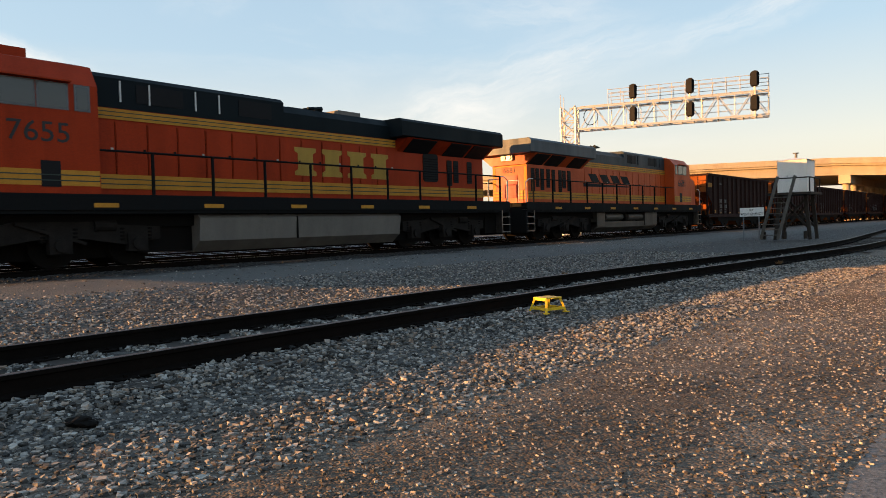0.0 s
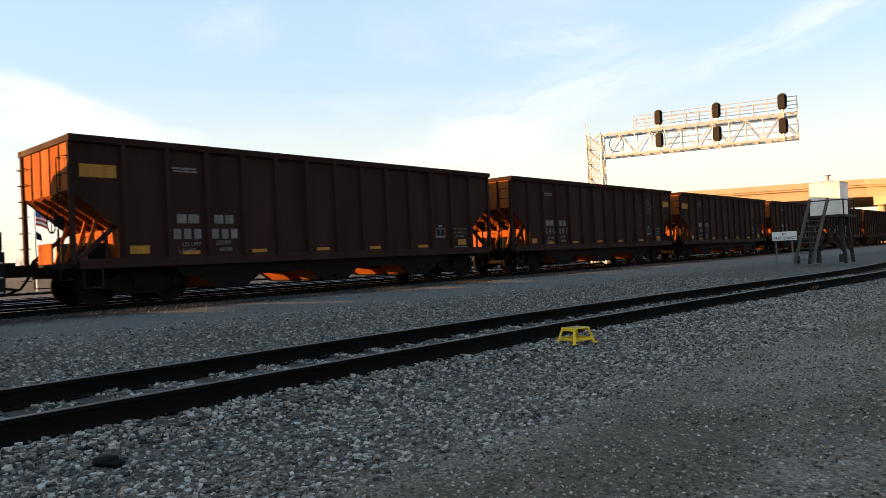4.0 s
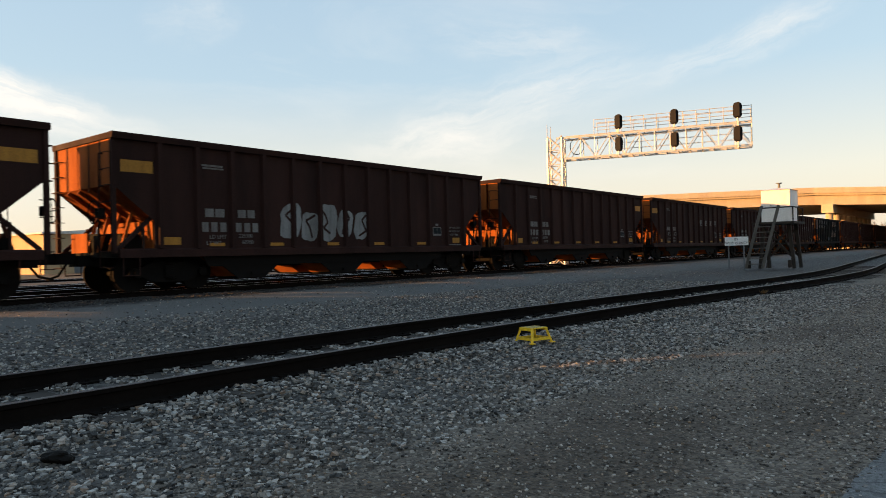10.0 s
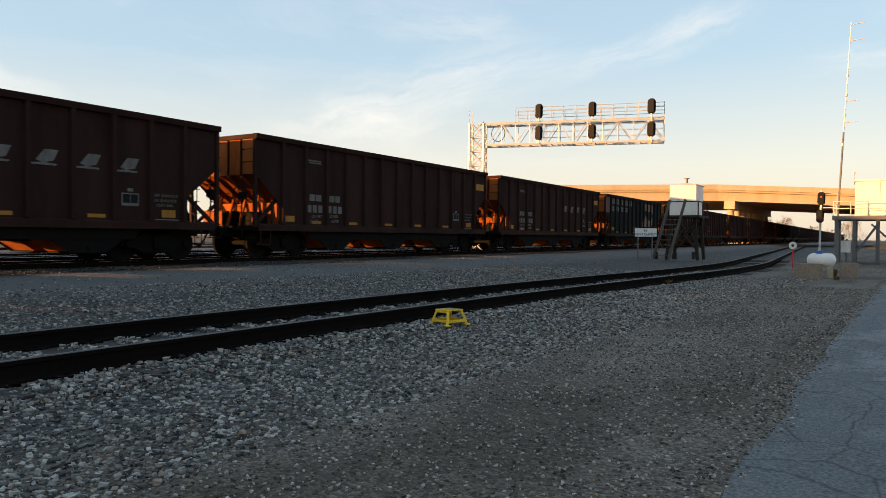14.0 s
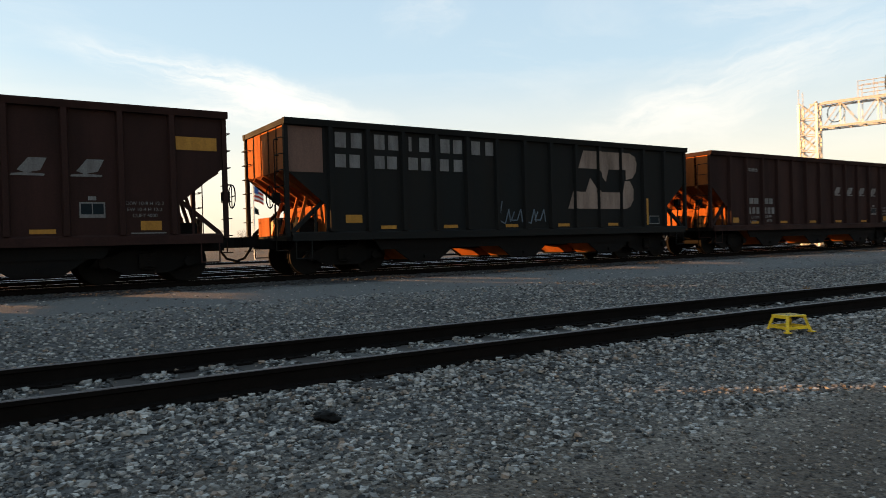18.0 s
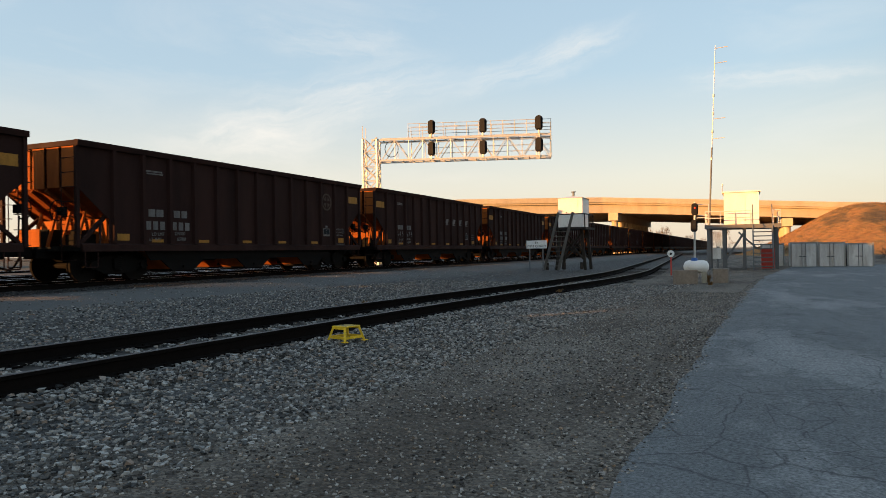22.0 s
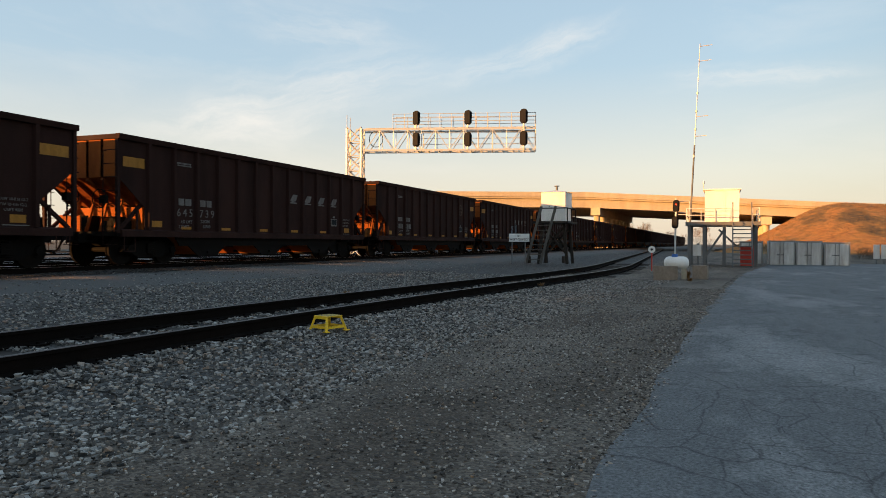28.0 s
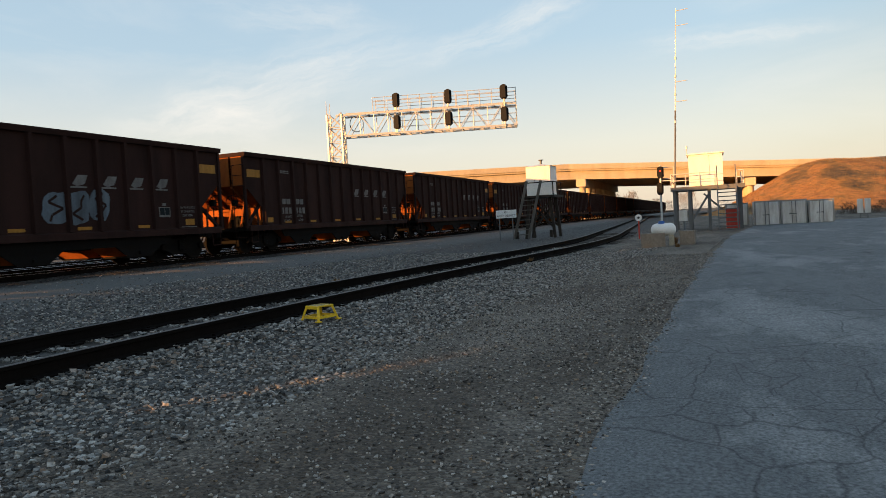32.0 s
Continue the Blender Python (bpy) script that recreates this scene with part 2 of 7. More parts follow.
M_BROWN = paint("hopper_brown_paint", (0.031, 0.0135, 0.0105), (0.011, 0.0078, 0.0068), 0.7, 0.75, scale=1.2, gloss=0.08)
# brown car paint with the low sun's orange put into the colour
M_SUNLIT = paint("rusty_end_sheets", (0.30, 0.085, 0.017), (0.10, 0.028, 0.009), 0.7, 0.8, scale=1.4, gloss=0.08)
M_BLACKGREEN = paint("hopper_black_green_paint", (0.009, 0.0095, 0.009), (0.022, 0.017, 0.013), 0.5, 0.75, scale=1.2, gloss=0.08)
# slope sheets: brown paint, sunlight mixed into the colour
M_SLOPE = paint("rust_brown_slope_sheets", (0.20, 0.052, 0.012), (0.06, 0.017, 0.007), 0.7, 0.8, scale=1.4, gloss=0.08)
M_RUSTPANEL = paint("faded_red_paint", (0.13, 0.066, 0.045), (0.05, 0.032, 0.024), 0.6, 0.7, scale=1.6)
M_UNDER = paint("running_gear_black", (0.005, 0.0045, 0.004), (0.012, 0.009, 0.007), 0.6, 0.9, scale=3.0, streak=False, gloss=0.1)
M_STEEL = paint("worn_steel", (0.30, 0.29, 0.28), (0.12, 0.08, 0.06), 0.5, 0.35, 1.0, scale=5.0, streak=False)
M_RAIL = paint("rusty_rail_side", (0.008, 0.006, 0.005), (0.004, 0.0035, 0.003), 0.6, 0.9, scale=4.0, streak=False, gloss=0.04)
M_RAILDULL = paint("dull_rusty_rail_head", (0.10, 0.08, 0.07), (0.05, 0.035, 0.028), 0.6, 0.5, 0.6, scale=3.0, streak=False)
M_RAILTOP = paint("polished_rail_head", (0.38, 0.37, 0.36), (0.16, 0.11, 0.09), 0.4, 0.28, 1.0, scale=3.0, streak=False)
M_ORANGE = paint("loco_orange_paint", (0.33, 0.030, 0.004), (0.11, 0.013, 0.004), 0.5, 0.5, scale=1.5, gloss=0.12)
M_ORANGE2 = paint("loco_bright_orange_paint", (0.46, 0.068, 0.009), (0.18, 0.03, 0.008), 0.45, 0.5, scale=1.5, gloss=0.25)
M_BLACK = paint("loco_black_green_paint", (0.004, 0.0085, 0.011), (0.009, 0.011, 0.012), 0.5, 0.6, scale=1.5, gloss=0.1)
M_YELLOW = paint("loco_yellow_paint", (0.48, 0.215, 0.014), (0.16, 0.07, 0.012), 0.4, 0.6, scale=2.0)
M_FRAME = paint("loco_frame_black", (0.006, 0.007, 0.0075), (0.014, 0.012, 0.011), 0.5, 0.75, scale=1.5, gloss=0.08)
M_TANKPALE = paint("pale_dusty_tank_paint", (0.15, 0.135, 0.117), (0.06, 0.05, 0.043), 0.5, 0.6, scale=1.5)
M_DARKGREEN = paint("loco_dark_green_band", (0.02, 0.035, 0.028), (0.03, 0.03, 0.025), 0.4, 0.5, scale=2.0)
M_TANK = paint("fuel_tank_grey_paint", (0.055, 0.047, 0.038), (0.022, 0.018, 0.014), 0.5, 0.5, scale=1.5)
M_SILVERED = paint("loco_roof_grey_paint", (0.050, 0.066, 0.078), (0.028, 0.03, 0.031), 0.5, 0.5, scale=1.5)
M_ROOFDARK = paint("loco_dark_blue_grey_roof", (0.022, 0.036, 0.045), (0.018, 0.02, 0.022), 0.5, 0.5, scale=1.5, gloss=0.2)
M_DECAL = paint("faded_white_lettering", (0.15, 0.14, 0.132), (0.045, 0.033, 0.028), 0.7, 0.7, scale=4.0)
M_CREAM = paint("cream_lettering", (0.36, 0.21, 0.025), (0.15, 0.08, 0.015), 0.4, 0.5, scale=3.0)
M_REFLECT = paint("yellow_reflective_tape", (0.33, 0.145, 0.012), (0.11, 0.05, 0.012), 0.5, 0.6, scale=6.0)
M_SEAM = paint("shadowed_door_seam", (0.10, 0.012, 0.004), (0.03, 0.008, 0.004), 0.5, 0.8, scale=3.0, gloss=0.05)
M_TANMARK = paint("faded_tan_lettering", (0.23, 0.165, 0.13), (0.06, 0.04, 0.03), 0.8, 0.75, scale=2.2, gloss=0.08)
M_EMBLEM = paint("faded_tan_emblem", (0.085, 0.06, 0.045), (0.03, 0.02, 0.016), 0.7, 0.7, scale=4.0, gloss=0.08)
M_GREYWOOD = paint("weathered_grey_timber", (0.10, 0.092, 0.08), (0.04, 0.034, 0.028), 0.6, 0.85, scale=2.5)
# shaded copy of the same sheets, for ends turned from the sun
M_SHADED = paint("dull_brown_end_sheets", (0.075, 0.028, 0.016), (0.03, 0.014, 0.01), 0.7, 0.8, scale=1.4, gloss=0.08)
M_SILVER = paint("aluminium_paint", (0.55, 0.55, 0.53), (0.32, 0.30, 0.27), 0.4, 0.45, 0.3, scale=3.0)
M_WHITE = paint("white_painted_steel", (0.78, 0.76, 0.72), (0.45, 0.40, 0.34), 0.4, 0.5, scale=1.5)
M_GREY = paint("grey_painted_steel", (0.12, 0.125, 0.13), (0.07, 0.06, 0.055), 0.5, 0.55, scale=2.0)
M_BOX = paint("pale_grey_container_paint", (0.62, 0.61, 0.58), (0.22, 0.17, 0.13), 0.75, 0.6, scale=2.6)
M_BOXFRAME = paint("dull_grey_container_frame", (0.30, 0.29, 0.27), (0.13, 0.10, 0.08), 0.7, 0.65, scale=3.0)
M_CONCRETE = paint("weathered_concrete", (0.45, 0.38, 0.27), (0.27, 0.22, 0.15), 0.6, 0.85, scale=0.5, grain=14.0)
M_BLOCK = paint("stained_block_concrete", (0.24, 0.19, 0.145), (0.12, 0.095, 0.075), 0.6, 0.85, scale=2.5, grain=20.0)
M_WOOD = paint("dark_creosoted_wood", (0.035, 0.027, 0.021), (0.012, 0.01, 0.008), 0.6, 0.85, scale=2.5)
M_STOOL = paint("safety_yellow_paint", (0.78, 0.50, 0.02), (0.35, 0.2, 0.03), 0.35, 0.5, scale=6.0, streak=False)
M_SIGNALBLACK = paint("signal_black_paint", (0.009, 0.009, 0.01), (0.018, 0.018, 0.018), 0.4, 0.6, scale=3.0, gloss=0.12)
M_SIGN = paint("sign_white_paint", (0.72, 0.72, 0.70), (0.5, 0.48, 0.44), 0.3, 0.5, scale=4.0)
M_SIGNTEXT = paint("sign_black_lettering", (0.02, 0.02, 0.02), (0.05, 0.05, 0.05), 0.2, 0.6)
M_BLUE = paint("blue_plastic_cover", (0.03, 0.10, 0.32), (0.06, 0.1, 0.2), 0.3, 0.5)
M_DIRT = paint("bare_brown_dirt", (0.085, 0.06, 0.038), (0.045, 0.033, 0.022), 0.7, 0.9, scale=1.2, streak=False, grain=18.0, gloss=0.1)
M_RED = paint("red_paint", (0.50, 0.04, 0.025), (0.2, 0.05, 0.03), 0.4, 0.5)
M_GRAFFITI = paint("pale_blue_spray_paint", (0.10, 0.125, 0.15), (0.03, 0.027, 0.027), 0.8, 0.7, scale=3.0)

M_GRAFWHITE = paint("pale_spray_paint", (0.20, 0.20, 0.195), (0.05, 0.045, 0.04), 0.8, 0.7, scale=3.0)
M_TAN = paint("tan_plastered_wall", (0.42, 0.30, 0.17), (0.28, 0.2, 0.12), 0.5, 0.8, scale=0.6)


def glass(name, tint):
    m, nt, b = tree(name)
    b.inputs["Base Color"].default_value = (*tint, 1)
    b.inputs["Roughness"].default_value = 0.06
    b.inputs["Specular IOR Level"].default_value = 0.7
    return m


M_GLASS = glass("dark_cab_glass", (0.02, 0.025, 0.03))


def lamp_glow(name, colour, strength):
    m, nt, b = tree(name)
    b.inputs["Base Color"].default_value = (*colour, 1)
    b.inputs["Emission Color"].default_value = (*colour, 1)
    b.inputs["Emission Strength"].default_value = strength
    return m


M_REDLAMP = lamp_glow("red_signal_lens", (1.0, 0.03, 0.01), 0.8)


def stone_material(name, dark, mid, pale, warm):
    m, nt, b = tree(name)
    g = nt.nodes.new("ShaderNodeNewGeometry")
    c = ramp(nt, g.outputs["Random Per Island"], [(0.0, dark), (0.42, mid), (0.86, pale), (0.95, warm), (1.0, mid)])
    n = noise_on(nt, "Object", 45.0, 4.0)
    v = ramp(nt, n.outputs["Fac"], [(0.3, (0.65,) * 3), (0.7, (1.25,) * 3)])
    nt.links.new(mixed(nt, 1.0, c.outputs[0], v.outputs[0], "MULTIPLY"), b.inputs["Base Color"])
    b.inputs["Roughness"].default_value = 0.85
    bump(nt, b, n.outputs["Fac"], 0.4, 0.006)
    return m


M_BALLAST = stone_material("ballast_stone", (0.014, 0.0135, 0.0125), (0.132, 0.120, 0.106), (0.385, 0.358, 0.318), (0.24, 0.165, 0.115))
# creosote-dark stone, with the train's shade put into the colour too
M_BALLASTDARK = stone_material("oily_dark_ballast", (0.008, 0.008, 0.008), (0.020, 0.019, 0.018), (0.045, 0.042, 0.038), (0.035, 0.026, 0.02))
M_GRAVEL = stone_material("fine_gravel", (0.023, 0.0185, 0.015), (0.100, 0.083, 0.067), (0.42, 0.38, 0.33), (0.26, 0.17, 0.10))


def ground_material():
    """Dirt beside the road, crushed stone along the tracks, pale trodden gravel between them, grass far off."""
    m, nt, b = tree("yard_ground")
    c = nt.nodes.new("ShaderNodeTexCoord")
    sep = nt.nodes.new("ShaderNodeSeparateXYZ")
    nt.links.new(c.outputs["Object"], sep.inputs[0])
    wob = noise_on(nt, "Object", 0.5, 6.0, 0.65)
    cells = nt.nodes.new("ShaderNodeTexVoronoi")
    cells.inputs["Scale"].default_value = 22.0
    nt.links.new(c.outputs["Object"], cells.inputs["Vector"])
    cells2 = nt.nodes.new("ShaderNodeTexVoronoi")
    cells2.inputs["Scale"].default_value = 55.0
    nt.links.new(c.outputs["Object"], cells2.inputs["Vector"])
    fine = noise_on(nt, "Object", 60.0, 5.0, 0.7)
    # darkened below the loose stones' tone to paint the shade in their gaps
    stone = ramp(nt, cells.outputs["Color"], [(0.0, (0.010, 0.009, 0.008)), (0.5, (0.044, 0.039, 0.034)), (1.0, (0.125, 0.115, 0.102))])
    grit = ramp(nt, cells2.outputs["Color"], [(0.0, (0.036, 0.027, 0.020)), (0.5, (0.098, 0.078, 0.059)), (1.0, (0.23, 0.195, 0.155))])
    pale = ramp(nt, fine.outputs["Fac"], [(0.3, (0.074, 0.071, 0.065)), (0.7, (0.138, 0.132, 0.122))])
    grass = ramp(nt, wob.outputs["Fac"], [(0.3, (0.03, 0.028, 0.02)), (0.7, (0.065, 0.055, 0.036))])

    def band(lo, hi):
        y = nt.nodes.new("ShaderNodeMath")
        y.operation = "MULTIPLY_ADD"
        nt.links.new(wob.outputs["Fac"], y.inputs[0])
        y.inputs[1].default_value = 2.4
        nt.links.new(sep.outputs[1], y.inputs[2])
        k = nt.nodes.new("ShaderNodeMapRange")
        k.interpolation_type = "SMOOTHSTEP"
        k.inputs["From Min"].default_value, k.inputs["From Max"].default_value = lo + 1.2, hi + 1.2
        nt.links.new(y.outputs[0], k.inputs["Value"])
        return k.outputs["Result"]

    ruts = noise_on(nt, "Object", 0.8, 5.0, 0.6, (0.35, 1.0, 1.0))
    rut = ramp(nt, ruts.outputs["Fac"], [(0.40, (0.62, 0.55, 0.48)), (0.62, (1.25, 1.25, 1.25))])
    worn = mixed(nt, 1.0, grit.outputs[0], rut.outputs[0], "MULTIPLY")
    col = mixed(nt, band(2.9, 4.1), worn, stone.outputs[0])
    col = mixed(nt, band(10.4, 12.8), col, pale.outputs[0])
    # band beside the main line: creosote-dark ballast plus painted shade of the train
    creosote_shade = ramp(nt, cells.outputs["Color"], [(0.0, (0.006, 0.006, 0.006)), (1.0, (0.035, 0.032, 0.029))])
    col = mixed(nt, band(14.7, 15.3), col, creosote_shade.outputs[0])
    cinder = ramp(nt, cells.outputs["Color"], [(0.0, (0.012, 0.012, 0.012)), (1.0, (0.06, 0.056, 0.05))])
    col = mixed(nt, band(19.0, 20.0), col, cinder.outputs[0])
    col = mixed(nt, band(48.0, 56.0), col, grass.outputs[0])
    nt.links.new(col, b.inputs["Base Color"])
    b.inputs["Roughness"].default_value = 0.92
    add = nt.nodes.new("ShaderNodeMath")
    add.operation = "ADD"
    nt.links.new(cells.outputs["Distance"], add.inputs[0])
    nt.links.new(cells2.outputs["Distance"], add.inputs[1])
    bump(nt, b, add.outputs[0], 0.7, -0.02)
    return m


M_GROUND = ground_material()


def asphalt_material():
    m, nt, b = tree("worn_asphalt")
    big = noise_on(nt, "Object", 0.32, 9.0, 0.72, (0.6, 1.4, 1.0))
    fine = noise_on(nt, "Object", 48.0, 4.0, 0.7)
    cr = nt.nodes.new("ShaderNodeTexVoronoi")
    cr.feature = "DISTANCE_TO_EDGE"
    cr.inputs["Scale"].default_value = 1.1
    w = noise_on(nt, "Object", 1.5, 5.0)
    nt.links.new(mixed(nt, 0.25, w.inputs["Vector"].links[0].from_socket, w.outputs["Color"], "ADD"), cr.inputs["Vector"])
    c = ramp(nt, big.outputs["Fac"], [(0.34, (0.054, 0.056, 0.057)), (0.45, (0.118, 0.120, 0.119)), (0.52, (0.094, 0.096, 0.096)), (0.58, (0.158, 0.158, 0.154)), (0.68, (0.20, 0.197, 0.19))])
    g = ramp(nt, fine.outputs["Fac"], [(0.34, (0.45,) * 3), (0.66, (1.5,) * 3)])
    k = ramp(nt, cr.outputs["Distance"], [(0.0, (0.38,) * 3), (0.012, (1, 1, 1))])
    cr2 = nt.nodes.new("ShaderNodeTexVoronoi")
    cr2.feature = "DISTANCE_TO_EDGE"
    cr2.inputs["Scale"].default_value = 4.2
    nt.links.new(mixed(nt, 0.12, w.inputs["Vector"].links[0].from_socket, w.outputs["Color"], "ADD"), cr2.inputs["Vector"])
    where = noise_on(nt, "Object", 0.7, 4.0)
    k2 = ramp(nt, cr2.outputs["Distance"], [(0.0, (0.42,) * 3), (0.026, (1, 1, 1))])
    patch = ramp(nt, where.outputs["Fac"], [(0.48, (0, 0, 0)), (0.56, (1, 1, 1))])
    worn = mixed(nt, patch.outputs[0], (1, 1, 1), k2.outputs[0])
    c = mixed(nt, 1.0, mixed(nt, 1.0, c.outputs[0], g.outputs[0], "MULTIPLY"), k.outputs[0], "MULTIPLY")
    c = mixed(nt, 1.0, c, worn, "MULTIPLY")
    nt.links.new(c, b.inputs["Base Color"])
    b.inputs["Roughness"].default_value = 0.85
    bump(nt, b, fine.outputs["Fac"], 0.6, 0.01)
    return m


M_ASPHALT = asphalt_material()


def hill_material():
    m, nt, b = tree("dry_grass_bank")
    big = noise_on(nt, "Object", 0.16, 8.0, 0.68, (0.5, 1.0, 2.2))
    mid = noise_on(nt, "Object", 1.3, 6.0, 0.7)
    c = ramp(nt, big.outputs["Fac"], [(0.36, (0.055, 0.036, 0.012)), (0.45, (0.19, 0.105, 0.024)), (0.52, (0.37, 0.165, 0.034)), (0.60, (0.31, 0.125, 0.025)), (0.68, (0.09, 0.058, 0.016))])
    g = ramp(nt, mid.outputs["Fac"], [(0.3, (0.45,) * 3), (0.7, (1.35,) * 3)])
    nt.links.new(mixed(nt, 1.0, c.outputs[0], g.outputs[0], "MULTIPLY"), b.inputs["Base Color"])
    b.inputs["Roughness"].default_value = 0.95
    bump(nt, b, mid.outputs["Fac"], 1.0, 0.35)
    return m


M_HILL = hill_material()


def leaf_material(name, a, bcol):
    m, nt, b = tree(name)
    g = nt.nodes.new("ShaderNodeNewGeometry")
    c = ramp(nt, g.outputs["Random Per Island"], [(0.0, a), (1.0, bcol)])
    nt.links.new(c.outputs[0], b.inputs["Base Color"])
    b.inputs["Roughness"].default_value = 0.9
    return m


M_SCRUB = leaf_material("bare_brown_scrub", (0.07, 0.05, 0.035), (0.16, 0.10, 0.06))
# weeds with the shadow at the bank foot put into their colour
M_SHADEWEED = leaf_material("dead_dark_weeds", (0.018, 0.014, 0.010), (0.06, 0.042, 0.026))
M_REDBRUSH = leaf_material("reddish_dry_brush", (0.07, 0.028, 0.012), (0.22, 0.085, 0.028))
M_DRYGRASS = leaf_material("dry_grass_blades", (0.09, 0.05, 0.016), (0.24, 0.115, 0.032))


# ---- mesh helpers ----
def box(bm, x0, x1, y0, y1, z0, z1):
    vs = [bm.verts.new((x, y, z)) for x in (x0, x1) for y in (y0, y1) for z in (z0, z1)]
    for q in ((0, 1, 3, 2), (4, 6, 7, 5), (0, 4, 5, 1), (2, 3, 7, 6), (0, 2, 6, 4), (1, 5, 7, 3)):
        bm.faces.new([vs[k] for k in q])
    return vs


def prism(bm, outline, lo, hi, axis="y"):
    """An outline pulled straight along an axis. The outline is (x, z) for y, (y, z) for x, (x, y) for z."""
    def at(p, d):
        return {"y": (p[0], d, p[1]), "x": (d, p[0], p[1]), "z": (p[0], p[1], d)}[axis]
    a = [bm.verts.new(at(p, lo)) for p in outline]
    b = [bm.verts.new(at(p, hi)) for p in outline]
    n = len(outline)
    for k in range(n):
        bm.faces.new((a[k], a[(k + 1) % n], b[(k + 1) % n], b[k]))
    bm.faces.new(a)
    bm.faces.new(b[::-1])


def tube(bm, p, q, r, n=8, r2=None):
    p, q = Vector(p), Vector(q)
    d = (q - p).normalized()
    u = d.orthogonal().normalized()
    v = d.cross(u)
    rings = []
    for c, rad in ((p, r), (q, r if r2 is None else r2)):
        rings.append([bm.verts.new(c + (u * math.cos(2 * math.pi * k / n) + v * math.sin(2 * math.pi * k / n)) * rad) for k in range(n)])
    for k in range(n):
        bm.faces.new((rings[0][k], rings[0][(k + 1) % n], rings[1][(k + 1) % n], rings[1][k]))
    bm.faces.new(rings[0][::-1])
    bm.faces.new(rings[1])


def polytube(bm, points, r, n=6):
    for a, b in zip(points, points[1:]):
        tube(bm, a, b, r, n)


def beam(bm, p, q, w, h=None):
    """A square bar from p to q."""
    p, q, h = Vector(p), Vector(q), h or w
    d = (q - p).normalized()
    side = d.cross(Vector((0, 0, 1)))
    side = side.normalized() if side.length > 1e-4 else Vector((1, 0, 0))
    up = side.cross(d)
    a = [bm.verts.new(c + side * (i * w / 2) + up * (j * h / 2)) for c in (p, q) for i, j in ((-1, -1), (1, -1), (1, 1), (-1, 1))]
    for k in range(4):
        bm.faces.new((a[k], a[(k + 1) % 4], a[4 + (k + 1) % 4], a[4 + k]))
    bm.faces.new(a[:4][::-1])
    bm.faces.new(a[4:])


def bevel(bm, w=0.01, seg=1, angle=0.6):
    edges = [e for e in bm.edges if len(e.link_faces) == 2 and e.calc_face_angle(0) > angle]
    bmesh.ops.bevel(bm, geom=edges, offset=w, segments=seg, affect="EDGES", clamp_overlap=True)


def mesh_of(name, bm, material, smooth=False):
    bmesh.ops.recalc_face_normals(bm, faces=bm.faces)
    me = bpy.data.meshes.new(name)
    bm.to_mesh(me)
    bm.free()
    me.materials.append(material)
    if smooth:
        for p in me.polygons:
            p.use_smooth = True
    return me


def part(name, bm, material, parent, label="", smooth=False, place=None):
    ob = new(name, mesh_of(name, bm, material, smooth))
    ob.parent = parent
    if place is not None:
        ob.matrix_basis = place
    if label:
        tagged(ob, label)
    return ob


def again(ob, parent, place, label=""):
    """Another object on the same mesh."""
    o = new(ob.name.split(".")[0], ob.data)
    o.parent = parent
    o.matrix_basis = place
    if label:
        tagged(o, label)
    return o


def thing(name, label, category, group="", place=None):
    ob = new(name)
    ob.empty_display_size = 0.3
    if place is not None:
        ob.matrix_basis = place
    return tagged(ob, label, category, group)


def bar(name, parent, material, x0, x1, y0, y1, z0, z1, bev=0.0, label=""):
    bm = bmesh.new()
    box(bm, x0, x1, y0, y1, z0, z1)
    if bev:
        bevel(bm, bev)
    return part(name, bm, material, parent, label)


LETTERS = {}


def lettering(name, text, size, material, parent, place, label="", depth=0.004, squeeze=1.0):
    """Writing in the built-in font, as a mesh; the same words share one mesh."""
    key = (text, size, depth, squeeze, material.name)
    if key not in LETTERS:
        cu = bpy.data.curves.new(name, "FONT")
        cu.body, cu.size, cu.extrude, cu.align_x, cu.align_y, cu.resolution_u = text, size, depth, "CENTER", "CENTER", 3
        tmp = bpy.data.objects.new(name, cu)
        me = tmp.to_mesh().copy()
        tmp.to_mesh_clear()
        bpy.data.objects.remove(tmp)
        bpy.data.curves.remove(cu)
        if squeeze != 1.0:
            me.transform(Matrix.Diagonal((squeeze, 1, 1, 1)))
        me.materials.clear()
        me.materials.append(material)
        LETTERS[key] = me
    ob = new(name, LETTERS[key])
    ob.parent = parent
    ob.matrix_basis = place
    if label:
        tagged(ob, label)
    return ob


SIDE = Matrix.Rotation(radians(90), 4, "X")  # lays flat lettering onto a side that faces -y


# ---- ground, road, tracks ----
def near_rail(x):
    """y of the siding's nearer rail: a slow bend that turns back and runs out straight."""
    b, c, x1, x2, end = -0.0073, -0.00286, 19.0, 33.0, 0.062
    u = min(x, x1)
    y = 5.39 + b * u + c * u * u
    if x > x1:
        s = b + 2 * c * x1
        d = min(x, x2) - x1
        y += s * d + (end - s) * d * d / (2 * (x2 - x1))
        y += end * max(0.0, x - x2)
    return y


GAUGE = 1.44
MAIN_Y, MAIN_Z = 17.54, 0.207   # the main line's middle and rail top


def smooth(a, b, v):
    k = min(1.0, max(0.0, (v - a) / (b - a)))
    return k * k * (3 - 2 * k)


